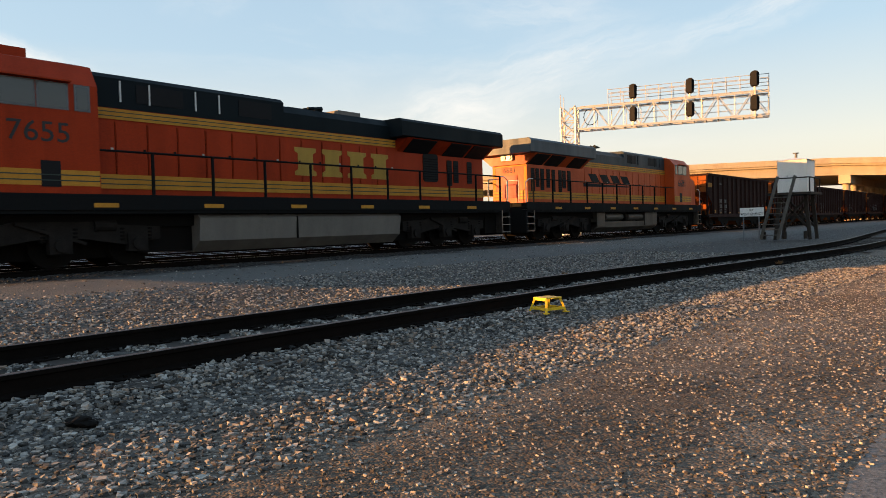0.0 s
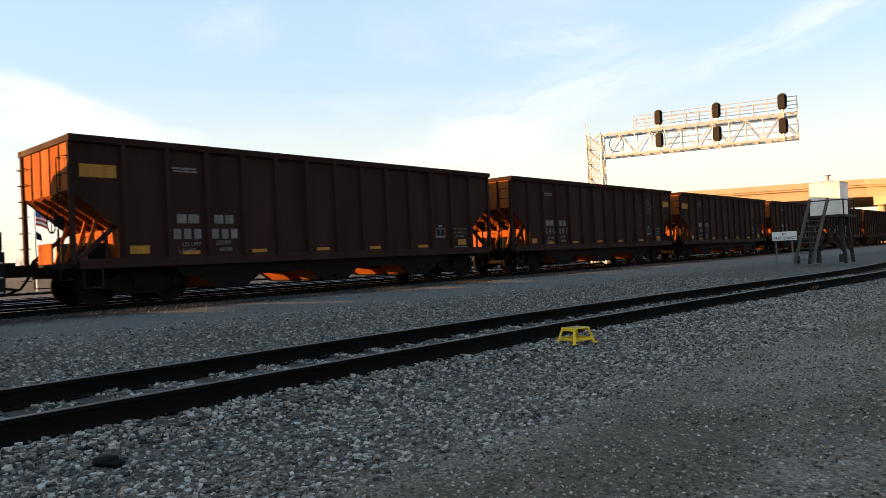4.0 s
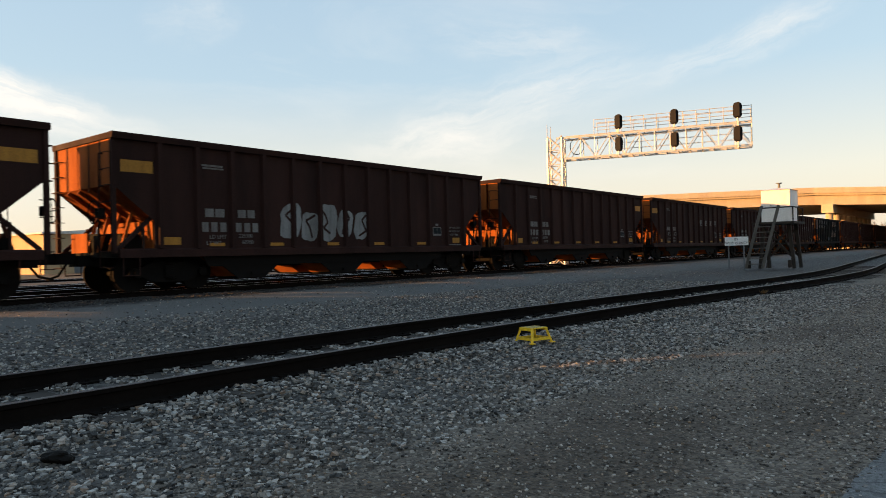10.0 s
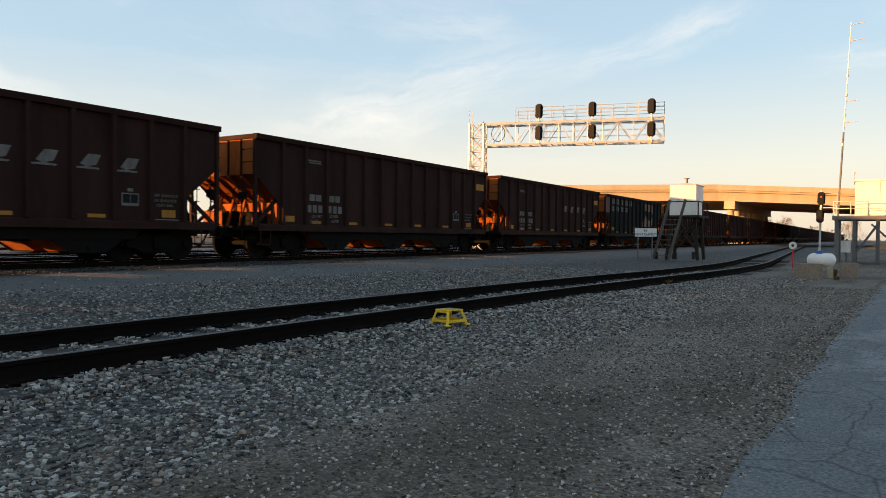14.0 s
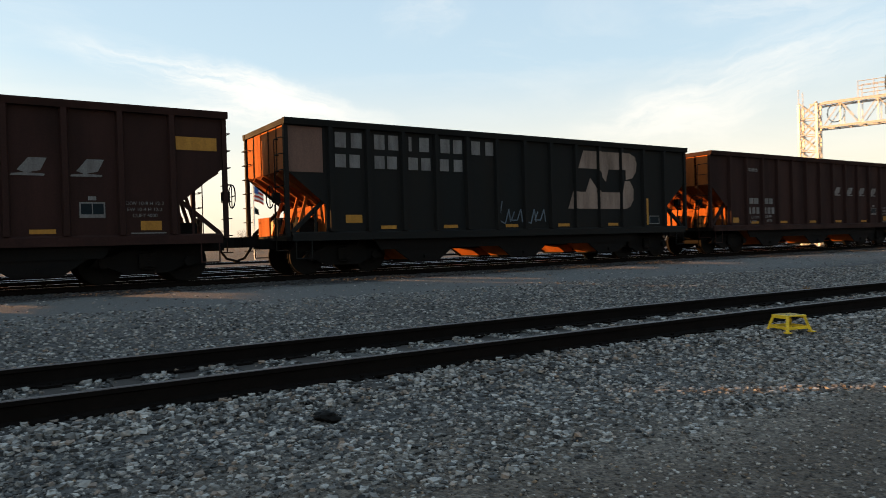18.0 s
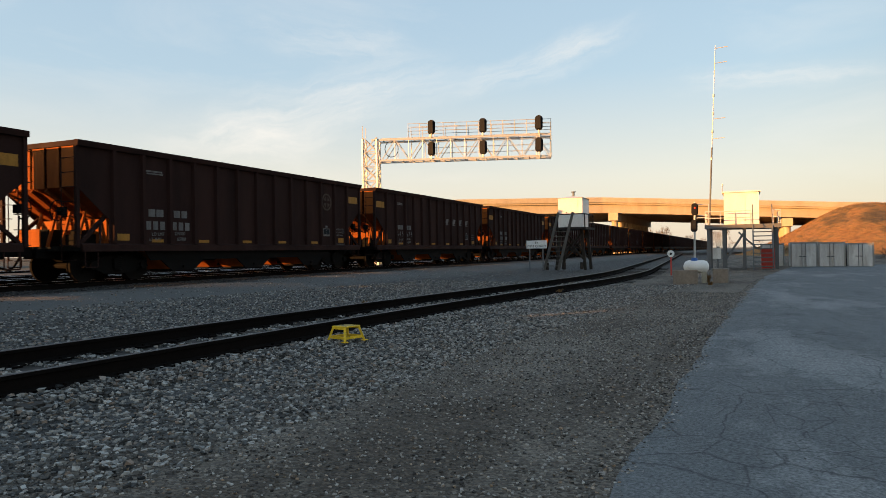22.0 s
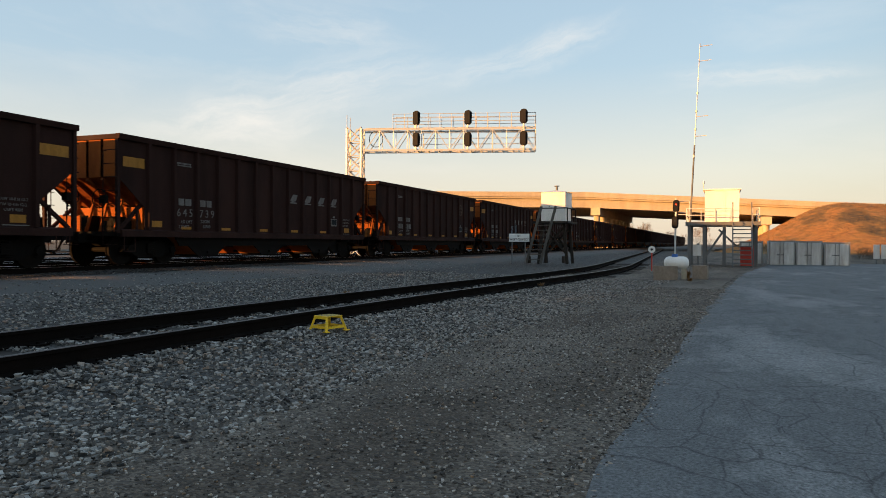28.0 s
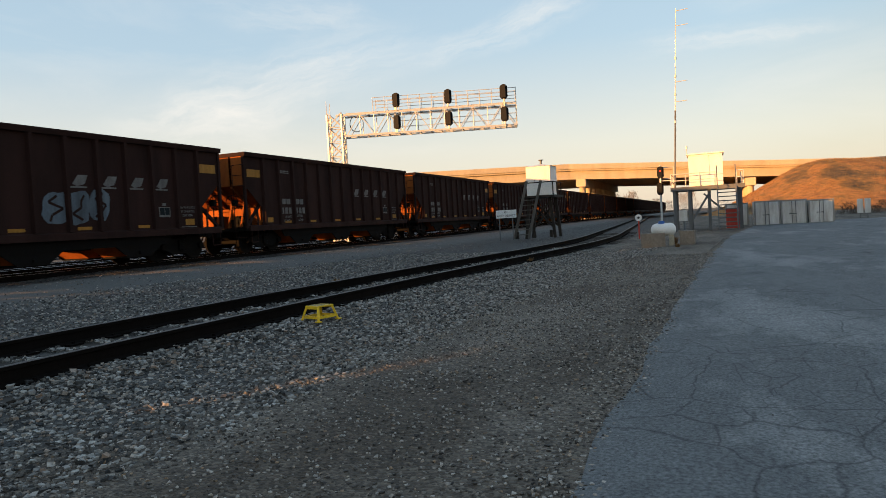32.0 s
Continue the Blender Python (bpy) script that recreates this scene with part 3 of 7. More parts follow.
def ground_z(x, y):
    r = near_rail(min(max(x, -60), 60))
    z = -0.15 - 0.07 * smooth(0.5, 4.0, y)
    z += 0.035 * smooth(r - 1.2, r - 0.3, y) - 0.065 * smooth(r + 1.9, r + 3.2, y)
    z += 0.31 * smooth(8.6, 16.2, y)
    z -= 0.25 * smooth(40, 60, y)
    near = smooth(60, 30, abs(x)) * smooth(40, 20, abs(y))
    z += near * (0.025 * noise.noise((x * 0.35, y * 0.35, 0)) + 0.012 * noise.noise((x * 1.6, y * 1.6, 3)))
    return z


def ground():
    xs = [-3000, -1500, -700, -350, -180, -120, -80, -60, -45] + [-35 + 0.5 * k for k in range(191)] + [62, 66, 72, 80, 100, 140, 200, 350, 700, 1500, 3000]
    ys = [-3000, -1500, -700, -300, -150, -80, -50, -35, -25, -18, -12, -9, -6, -4] + [-3 + 0.3 * k for k in range(84)] + [23, 25, 28, 32, 36, 40, 46, 55, 70, 100, 160, 300, 700, 1500, 3000]
    verts = [(x, y, ground_z(x, y)) for x in xs for y in ys]
    n = len(ys)
    faces = [(i * n + j, (i + 1) * n + j, (i + 1) * n + j + 1, i * n + j + 1) for i in range(len(xs) - 1) for j in range(n - 1)]
    me = bpy.data.meshes.new("ground")
    me.from_pydata(verts, [], faces)
    me.materials.append(M_GROUND)
    for p in me.polygons:
        p.use_smooth = True
    return tagged(new("ground", me), "grey crushed stone, trodden gravel and bare dirt of a rail yard", "ground", kind="structure")


ground()


def road_edge(x):
    return 0.62 - 0.0012 * x * x * (1 if x < 30 else 0) - (1.08 + 0.11 * (x - 30) if x >= 30 else 0) - 0.015 * x


def road():
    """A worn access road that runs along the yard and opens into a wide turn."""
    bm = bmesh.new()
    cols = []
    for k in range(150):
        x = -30 + 0.5 * k
        e = road_edge(x) + 0.10 * noise.noise((x * 0.9, 0, 0)) + 0.05 * noise.noise((x * 3, 1, 0))
        far = -9.0 if x < 12 else -9.0 - 1.1 * (x - 12)
        row = []
        for j in range(12):
            y = e + (far - e) * (j / 11) ** 1.6
            row.append(bm.verts.new((x, y, ground_z(x, y) + 0.012 * smooth(0, 0.15, e - y) + 0.002)))
        cols.append(row)
    for a, b in zip(cols, cols[1:]):
        for j in range(11):
            bm.faces.new((a[j], b[j], b[j + 1], a[j + 1]))
    ob = new("road", mesh_of("road", bm, M_ASPHALT, True))
    return tagged(ob, "cracked grey asphalt access road with ragged gravel edges", "road", kind="structure")


road()


def rail_bm(curve, z, x0, x1, step, bm_side, bm_top):
    """A flat-bottom rail: foot, web and head, with a bright running face."""
    prof = [(-0.075, -0.17), (0.075, -0.17), (0.075, -0.155), (0.012, -0.135), (0.012, -0.045), (0.036, -0.035), (0.036, -0.004), (-0.036, -0.004),
            (-0.036, -0.035), (-0.012, -0.045), (-0.012, -0.135), (-0.075, -0.155)]
    rings, tops = [], []
    n = int((x1 - x0) / step)
    for k in range(n + 1):
        x = x0 + (x1 - x0) * k / n
        y = curve(x)
        rings.append([bm_side.verts.new((x, y + a, z + b)) for a, b in prof])
        tops.append([bm_top.verts.new((x, y + a, z + b)) for a, b in ((-0.03, -0.004), (-0.022, 0.0), (0.022, 0.0), (0.03, -0.004))])
    for a, b in zip(rings, rings[1:]):
        for k in range(12):
            bm_side.faces.new((a[k], b[k], b[(k + 1) % 12], a[(k + 1) % 12]))
    for a, b in zip(tops, tops[1:]):
        for k in range(3):
            bm_top.faces.new((a[k], b[k], b[k + 1], a[k + 1]))


def track(name, label, curve, z, x0, x1, step, tie_lo, tie_hi, head=None):
    """Two rails with their heads, and single sleepers between tie_lo and tie_hi."""
    t = thing(name, label, "railway track", "tracks of the yard")
    for off in (0.0, GAUGE):
        a, b = bmesh.new(), bmesh.new()
        rail_bm(lambda x: curve(x) + off, z, x0, x1, step, a, b)
        r = part("rail", a, M_RAIL, t, "rust-brown steel rail")
        part("rail_head", b, head or M_RAILTOP, r, "worn running surface")
    bm = bmesh.new()
    box(bm, -0.11, 0.11, -0.56, 2.0, -0.33, -0.168)
    bevel(bm, 0.012)
    first = None
    plates = bmesh.new()
    x, rng = tie_lo, random.Random(int(z * 100) + 7)
    while x < tie_hi:
        slope = math.degrees(math.atan((curve(x + 0.1) - curve(x - 0.1)) / 0.2))
        m = pose(x, curve(x) + rng.uniform(-0.06, 0.06), z + rng.uniform(-0.015, 0.004), 0, 0, slope + rng.uniform(-1.2, 1.2))
        if first is None:
            first = part("sleeper", bm, M_WOOD, t, "dark creosoted wooden sleeper", place=m)
        else:
            again(first, t, m)
        for off in (0.0, GAUGE):
            y = curve(x) + off
            box(plates, x - 0.09, x + 0.09, y - 0.16, y + 0.16, z - 0.172, z - 0.152)
            for s in (-0.1, 0.1):
                box(plates, x - 0.012, x + 0.012, y + s - 0.012, y + s + 0.012, z - 0.155, z - 0.13)
        x += 0.53
    tagged(part("tie_plate", plates, M_RAIL, t, "rusty steel tie plates and spikes"), kind="stuff")
    return t


track("siding_track", "rusty little-used siding on dark sleepers", near_rail, 0.0, -40, 130, 1.0, -9.0, 40.0, M_RAILDULL)
track("main_track", "main line with polished rails on dark sleepers", lambda x: MAIN_Y - GAUGE / 2, MAIN_Z, -160, 600, 20.0, -18.0, 50.0)
track("second_track", "second line with polished rails behind the train", lambda x: 21.0, MAIN_Z, -160, 600, 20.0, -14.0, 20.0)
track("third_track", "third line with polished rails behind the train", lambda x: 26.0, MAIN_Z - 0.02, -160, 600, 20.0, -12.0, 12.0)
track("far_track", "far yard line with polished rails", lambda x: 37.0, MAIN_Z - 0.05, -160, 600, 20.0, -10.0, 0.0)


# ---- hopper cars ----
HALF, CAR_L, ROOF = 7.345, 16.15, 3.786   # half the body, coupled length, height over the rail


def wheelset(parent, x, name="wheelset", r=0.457):
    w = part(name, wheel_bm(r), M_UNDER, parent, "black steel wheels on one axle", place=pose(x, 0, r))
    return w


def wheel_bm(r):
    bm = bmesh.new()
    for s in (-1, 1):
        tube(bm, (0, s * 0.68, 0), (0, s * 0.70, 0), r + 0.025, 24)
        tube(bm, (0, s * 0.70, 0), (0, s * 0.795, 0), r, 24)
        tube(bm, (0, s * 0.795, 0), (0, s * 0.84, 0), 0.13, 12)
        for k in range(6):
            a = k * math.pi / 3
            tube(bm, (0.27 * math.cos(a), s * 0.796, 0.27 * math.sin(a)), (0.27 * math.cos(a), s * 0.806, 0.27 * math.sin(a)), 0.035, 6)
    tube(bm, (0, -0.98, 0), (0, 0.98, 0), 0.075, 10)
    return bm


def truck(parent, x):
    """A three-piece freight truck: side frames, bolster, springs and two wheelsets."""
    bm = bmesh.new()
    beam(bm, (0, -1.15, 0.5), (0, 1.15, 0.5), 0.36, 0.3)
    t = part("truck", bm, M_UNDER, parent, "black three-piece freight truck", place=pose(x, 0, 0))
    for s in (-1, 1):
        bm = bmesh.new()
        outline = [(-1.12, 0.40), (-0.98, 0.58), (-0.70, 0.60), (-0.46, 0.72), (0.46, 0.72), (0.70, 0.60), (0.98, 0.58), (1.12, 0.40), (0.78, 0.38), (0.45, 0.22), (-0.45, 0.22), (-0.78, 0.38)]
        prism(bm, outline, s * 0.93, s * 1.06)
        bevel(bm, 0.02)
        f = part("side_frame", bm, M_UNDER, t, "cast side frame with bearing ends")
        for a in (-0.875, 0.875):
            bm = bmesh.new()
            tube(bm, (a, s * 1.0, 0.457), (a, s * 1.15, 0.457), 0.11, 12)
            part("bearing_cap", bm, M_UNDER, t, "round bearing cap")
        bm = bmesh.new()
        for k in range(14):
            r0, r1 = (0.17, 0.13) if k % 2 else (0.13, 0.17)
            tube(bm, (0, s * 1.0, 0.28 + k * 0.03), (0, s * 1.0, 0.31 + k * 0.03), r0, 12, r1)
        bmesh.ops.remove_doubles(bm, verts=bm.verts, dist=0.002)
        part("spring_nest", bm, M_UNDER, t, "coil spring nest")
    for a in (-0.875, 0.875):
        wheelset(t, a)
    return t


def hopper_master(paint_m, end_m, label):
    """An open-top three-bay coal hopper with outside posts and sloped ends; x along the car, z from the rail."""
    car = thing("hopper_car", label, "freight car", "hopper cars of the coal train")
    yo, yi = 1.56, 1.455
    side = [(-HALF, ROOF - 0.12), (-HALF, 2.56), (-HALF + 1.0, 1.72), (-HALF + 1.0, 1.02), (HALF - 1.0, 1.02), (HALF - 1.0, 1.72), (HALF, 2.56), (HALF, ROOF - 0.12)]
    for s in (-1, 1):
        bm = bmesh.new()
        prism(bm, side, s * (yi - 0.012), s * yi)
        part("side_sheet", bm, paint_m, car)
        # side sill and top chord
        bm = bmesh.new()
        prism(bm, [(s * (yi - 0.06), 0.84), (s * (yi + 0.085), 0.84), (s * (yi + 0.085), 1.02), (s * (yi + 0.02), 1.06), (s * (yi - 0.06), 1.06)], -HALF + 0.1, HALF - 0.1, "x")
        part("side_sill", bm, paint_m, car)
        bm = bmesh.new()
        prism(bm, [(s * (yi - 0.03), ROOF - 0.15), (s * yo, ROOF - 0.15), (s * (yo + 0.03), ROOF - 0.03), (s * (yo + 0.03), ROOF), (s * (yi - 0.03), ROOF)], -HALF - 0.06, HALF + 0.06, "x")
        part("top_chord", bm, paint_m, car)
        # outside posts
        post = None
        for k in range(13):
            x = -6.21 + 1.035 * k
            if post is None:
                bm = bmesh.new()
                prism(bm, [(-0.085, s * yi), (-0.05, s * yo), (0.05, s * yo), (0.085, s * yi)], 1.06, ROOF - 0.14, "z")
                post = part("side_post", bm, paint_m, car, place=pose(x, 0, 0))
            else:
                again(post, car, pose(x, 0, 0))
        # corner posts down to the sill
        for e in (-1, 1):
            bm = bmesh.new()
            box(bm, e * HALF - 0.05, e * HALF + 0.05, s * yi - 0.05, s * yi + 0.05, 0.95, ROOF - 0.14)
            part("corner_post", bm, paint_m, car)
            bm = bmesh.new()
            beam(bm, (e * (HALF - 0.12), s * 1.40, 1.05), (e * (HALF - 1.25), s * 1.30, 2.05), 0.09)
            part("end_brace", bm, paint_m, car)
            bm = bmesh.new()
            beam(bm, (e * (HALF - 0.72), s * yi * 0.985, 1.0), (e * (HALF - 0.72), s * yi * 0.985, 1.64), 0.05)
            part("grab_post", bm, paint_m, car)
            # ladder on the corner
            bm = bmesh.new()
            for k in range(8):
                z = 0.62 + 0.385 * k
                polytube(bm, [(e * (HALF + 0.02), s * (yi + 0.0), z), (e * (HALF + 0.13), s * (yi + 0.02), z), (e * (HALF + 0.13), s * (yi - 0.42), z), (e * (HALF + 0.02), s * (yi - 0.42), z)], 0.012, 5)
            tube(bm, (e * (HALF + 0.13), s * (yi - 0.42), 0.62), (e * (HALF + 0.13), s * (yi - 0.42), 3.3), 0.014, 5)
            part("ladder", bm, paint_m, car, "steel corner ladder")
            bm = bmesh.new()
            polytube(bm, [(e * (HALF - 0.18), s * 1.52, 1.0), (e * (HALF - 0.18), s * 1.52, 0.42), (e * (HALF - 0.58), s * 1.52, 0.42), (e * (HALF - 0.58), s * 1.52, 1.0)], 0.016, 5)
            part("sill_step", bm, paint_m, car)
    for e in (-1, 1):
        # leading end takes the sunlit colour, trailing end the shaded copy
        ruddy = end_m if e < 0 else M_SHADED
        bm = bmesh.new()
        prism(bm, [(e * HALF, ROOF - 0.14), (e * HALF, 2.56), (e * (HALF - 0.016), 2.56), (e * (HALF - 0.016), ROOF - 0.14)], -yi, yi)
        part("end_sheet", bm, ruddy, car, "end sheet, sun or shade put into its brown colour")
        bm = bmesh.new()
        prism(bm, [(e * HALF, 2.556), (e * (HALF - 2.35), 0.92), (e * (HALF - 2.37), 0.935), (e * (HALF - 0.016), 2.572)], -yi + 0.016, yi - 0.016)
        part("slope_sheet", bm, M_SLOPE if e < 0 else M_SHADED, car, "sloped floor sheet")
        bm = bmesh.new()
        box(bm, *sorted((e * (HALF - 0.16), e * (HALF - 0.12))), 0.15, 1.0, 0.99, 1.48)
        part("end_apron", bm, ruddy, car, "low end plate")
        for d in (-1, 1):
            bm = bmesh.new()
            box(bm, e * (HALF - 1.0), e * (HALF - 0.52), d * 0.35, d * 0.95, 0.99, 1.40 + 0.08 * d)
            bevel(bm, 0.04)
            part("valve_block", bm, M_UNDER, car, "dark brake valve block")
        bm = bmesh.new()
        box(bm, e * HALF - 0.05, e * HALF + 0.08, -yo, yo, ROOF - 0.14, ROOF - 0.004)
        part("end_chord", bm, paint_m, car)
        for y in (-0.85, -0.28, 0.28, 0.85):
            bm = bmesh.new()
            box(bm, e * HALF - 0.0, e * HALF + 0.07, y - 0.05, y + 0.05, 2.56, ROOF - 0.14)
            part("end_rib", bm, paint_m, car)
            bm = bmesh.new()
            beam(bm, (e * HALF, y, 2.51), (e * (HALF - 1.9), y, 1.21), 0.07, 0.10)
            part("slope_rib", bm, M_SLOPE if e < 0 else M_SHADED, car, "rib under the slope sheet, sun or shade put into its colour")
            bm = bmesh.new()
            beam(bm, (e * (HALF - 0.45), y, 0.98), (e * (HALF - 0.75), y, 1.98), 0.07)
            part("end_strut", bm, ruddy, car)
        # end platform, striker and coupler
        bm = bmesh.new()
        box(bm, e * (HALF - 1.7), e * (HALF + 0.02), -1.45, 1.45, 0.86, 0.99)
        part("end_platform", bm, M_UNDER, car)
        bm = bmesh.new()
        box(bm, e * (HALF - 0.3), e * (HALF + 0.28), -0.26, 0.26, 0.66, 0.92)
        prism(bm, [(e * (HALF + 0.25), -0.08), (e * (HALF + 0.58), -0.08), (e * (HALF + 0.76), -0.2), (e * (HALF + 0.80), 0.02), (e * (HALF + 0.70), 0.16), (e * (HALF + 0.25), 0.08)], 0.72, 0.98, "z")
        bevel(bm, 0.015)
        part("coupler", bm, M_UNDER, car, "cast knuckle coupler")
        bm = bmesh.new()
        polytube(bm, [(e * (HALF + 0.25), 0.35, 0.8), (e * (HALF + 0.5), 0.32, 0.45), (e * (HALF + 0.8), 0.2, 0.36)], 0.03, 6)
        part("air_hose", bm, M_UNDER, car, "hanging rubber brake hose")
        bm = bmesh.new()
        box(bm, e * (HALF - 1.06), e * (HALF - 1.0), -1.36, 1.36, 0.99, 1.74)
        part("bolster_web", bm, ruddy, car, "riveted bolster plate")
        truck(car, e * 5.72)
    bm = bmesh.new()
    box(bm, -HALF + 0.3, HALF - 0.3, -0.30, 0.30, 0.66, 0.98)
    part("centre_sill", bm, M_UNDER, car)
    # solid beam added to keep low sunlight from passing under the car
    bm = bmesh.new()
    prism(bm, [(-6.9, 0.655), (6.9, 0.655), (6.7, 0.56), (4.6, 0.52), (-4.6, 0.52), (-6.7, 0.56)], -0.12, 0.12)
    part("brake_rigging", bm, M_UNDER, car, "plain black beam added under the sill to stop low sunlight")
    for x in (-3.45, 0.0, 3.6):
        for d in (-1, 1):
            bm = bmesh.new()
            prism(bm, [(x - 1.5, 0.98), (x + 1.5, 0.98), (x + 0.42, 0.27), (x - 0.42, 0.27)], d * 0.30, d * 1.30)
            # sunlight on the bay slopes is put into their colour
            bay = part("discharge_bay", bm, M_SUNLIT, car, "sloped discharge bay")
            bm = bmesh.new()
            prism(bm, [(x - 1.5, 0.98), (x + 1.5, 0.98), (x + 0.45, 0.24), (x - 0.45, 0.24)], d * 1.304, d * 1.34)
            part("bay_side", bm, M_UNDER, bay, "dark side plate of the bay")
            bm = bmesh.new()
            box(bm, x - 0.44, x + 0.44, d * 0.36, d * 1.30, 0.23, 0.28)
            part("drop_door", bm, M_UNDER, car)
        bm = bmesh.new()
        beam(bm, (x, -1.40, 0.36), (x, 1.40, 0.36), 0.08)
        part("door_spreader", bm, M_UNDER, car)
    for d in (-1, 1):
        bm = bmesh.new()
        prism(bm, [(-5.0, 0.855), (5.0, 0.855), (4.8, 0.57), (-4.8, 0.57)], d * 1.345, d * 1.37)
        part("side_skirt", bm, M_UNDER, car, "dark lower side skirt")
    # inner cross ridges and floor close the hold
    bm = bmesh.new()
    prism(bm, [(-HALF + 2.3, 0.95), (HALF - 2.3, 0.95), (HALF - 2.3, 1.0), (-HALF + 2.3, 1.0)], -1.4, 1.4)
    part("hold_floor", bm, M_UNDER, car)
    # brake gear at the leading end
    bm = bmesh.new()
    tube(bm, (-HALF + 0.55, -0.62, 1.30), (-HALF + 1.05, -0.62, 1.30), 0.15, 14)
    part("brake_cylinder", bm, M_UNDER, car, "brake cylinder")
    bm = bmesh.new()
    tube(bm, (-HALF + 1.0, 0.55, 1.24), (-HALF + 1.6, 0.55, 1.24), 0.19, 14)
    part("air_reservoir", bm, M_UNDER, car, "round air reservoir")
    for e in (-1, 1):
        x = e * (HALF + 0.27)
        bm = bmesh.new()
        for k in range(16):
            a, b = 2 * math.pi * k / 16, 2 * math.pi * (k + 1) / 16
            tube(bm, (x, -1.05 + 0.27 * math.cos(a), 1.92 + 0.27 * math.sin(a)), (x, -1.05 + 0.27 * math.cos(b), 1.92 + 0.27 * math.sin(b)), 0.016, 5)
        for k in range(4):
            a = k * math.pi / 2
            tube(bm, (x, -1.05, 1.92), (x, -1.05 + 0.27 * math.cos(a), 1.92 + 0.27 * math.sin(a)), 0.014, 5)
        bmesh.ops.remove_doubles(bm, verts=bm.verts, dist=0.018)
        wheel = part("brake_wheel", bm, M_UNDER, car, "round hand-brake wheel")
        bm = bmesh.new()
        box(bm, *sorted((e * (HALF + 0.04), e * (HALF + 0.2))), -1.14, -0.96, 1.80, 2.02)
        bevel(bm, 0.04)
        part("gear_case", bm, M_UNDER, wheel, "hand-brake gear case")
        bm = bmesh.new()
        tube(bm, (e * (HALF + 0.15), -1.05, 1.74), (e * (HALF + 0.13), -1.0, 0.9), 0.018, 5)
        part("brake_chain", bm, M_UNDER, wheel)
    for x in (-4.6, -2.65, -0.5, 1.55, 3.72):
        bm = bmesh.new()
        box(bm, x - 0.23, x + 0.23, -1.4645, -1.4545, 1.10, 1.19)
        part("reflector", bm, M_REFLECT, car, "yellow reflective strip")
    return car


BROWN_LABEL = "dark reddish-brown open-top coal hopper car with outside posts"
brown = hopper_master(M_BROWN, M_SUNLIT, BROWN_LABEL)
black_car = hopper_master(M_BLACKGREEN, M_SUNLIT, "faded black-green coal hopper car with white lettering")


def side_patch(name, car, material, x, z, w, h, y=-1.4605, label=""):
    return bar(name, car, material, x - w / 2, x + w / 2, y - 0.003, y + 0.006, z - h / 2, z + h / 2, label=label)


def label_text(car, text, size, x, z, squeeze=1.0):
    lettering("lettering", text, size, M_DECAL, car, Matrix.Translation((x, -1.463, z)) @ SIDE, "white stencilled lettering", squeeze=squeeze)


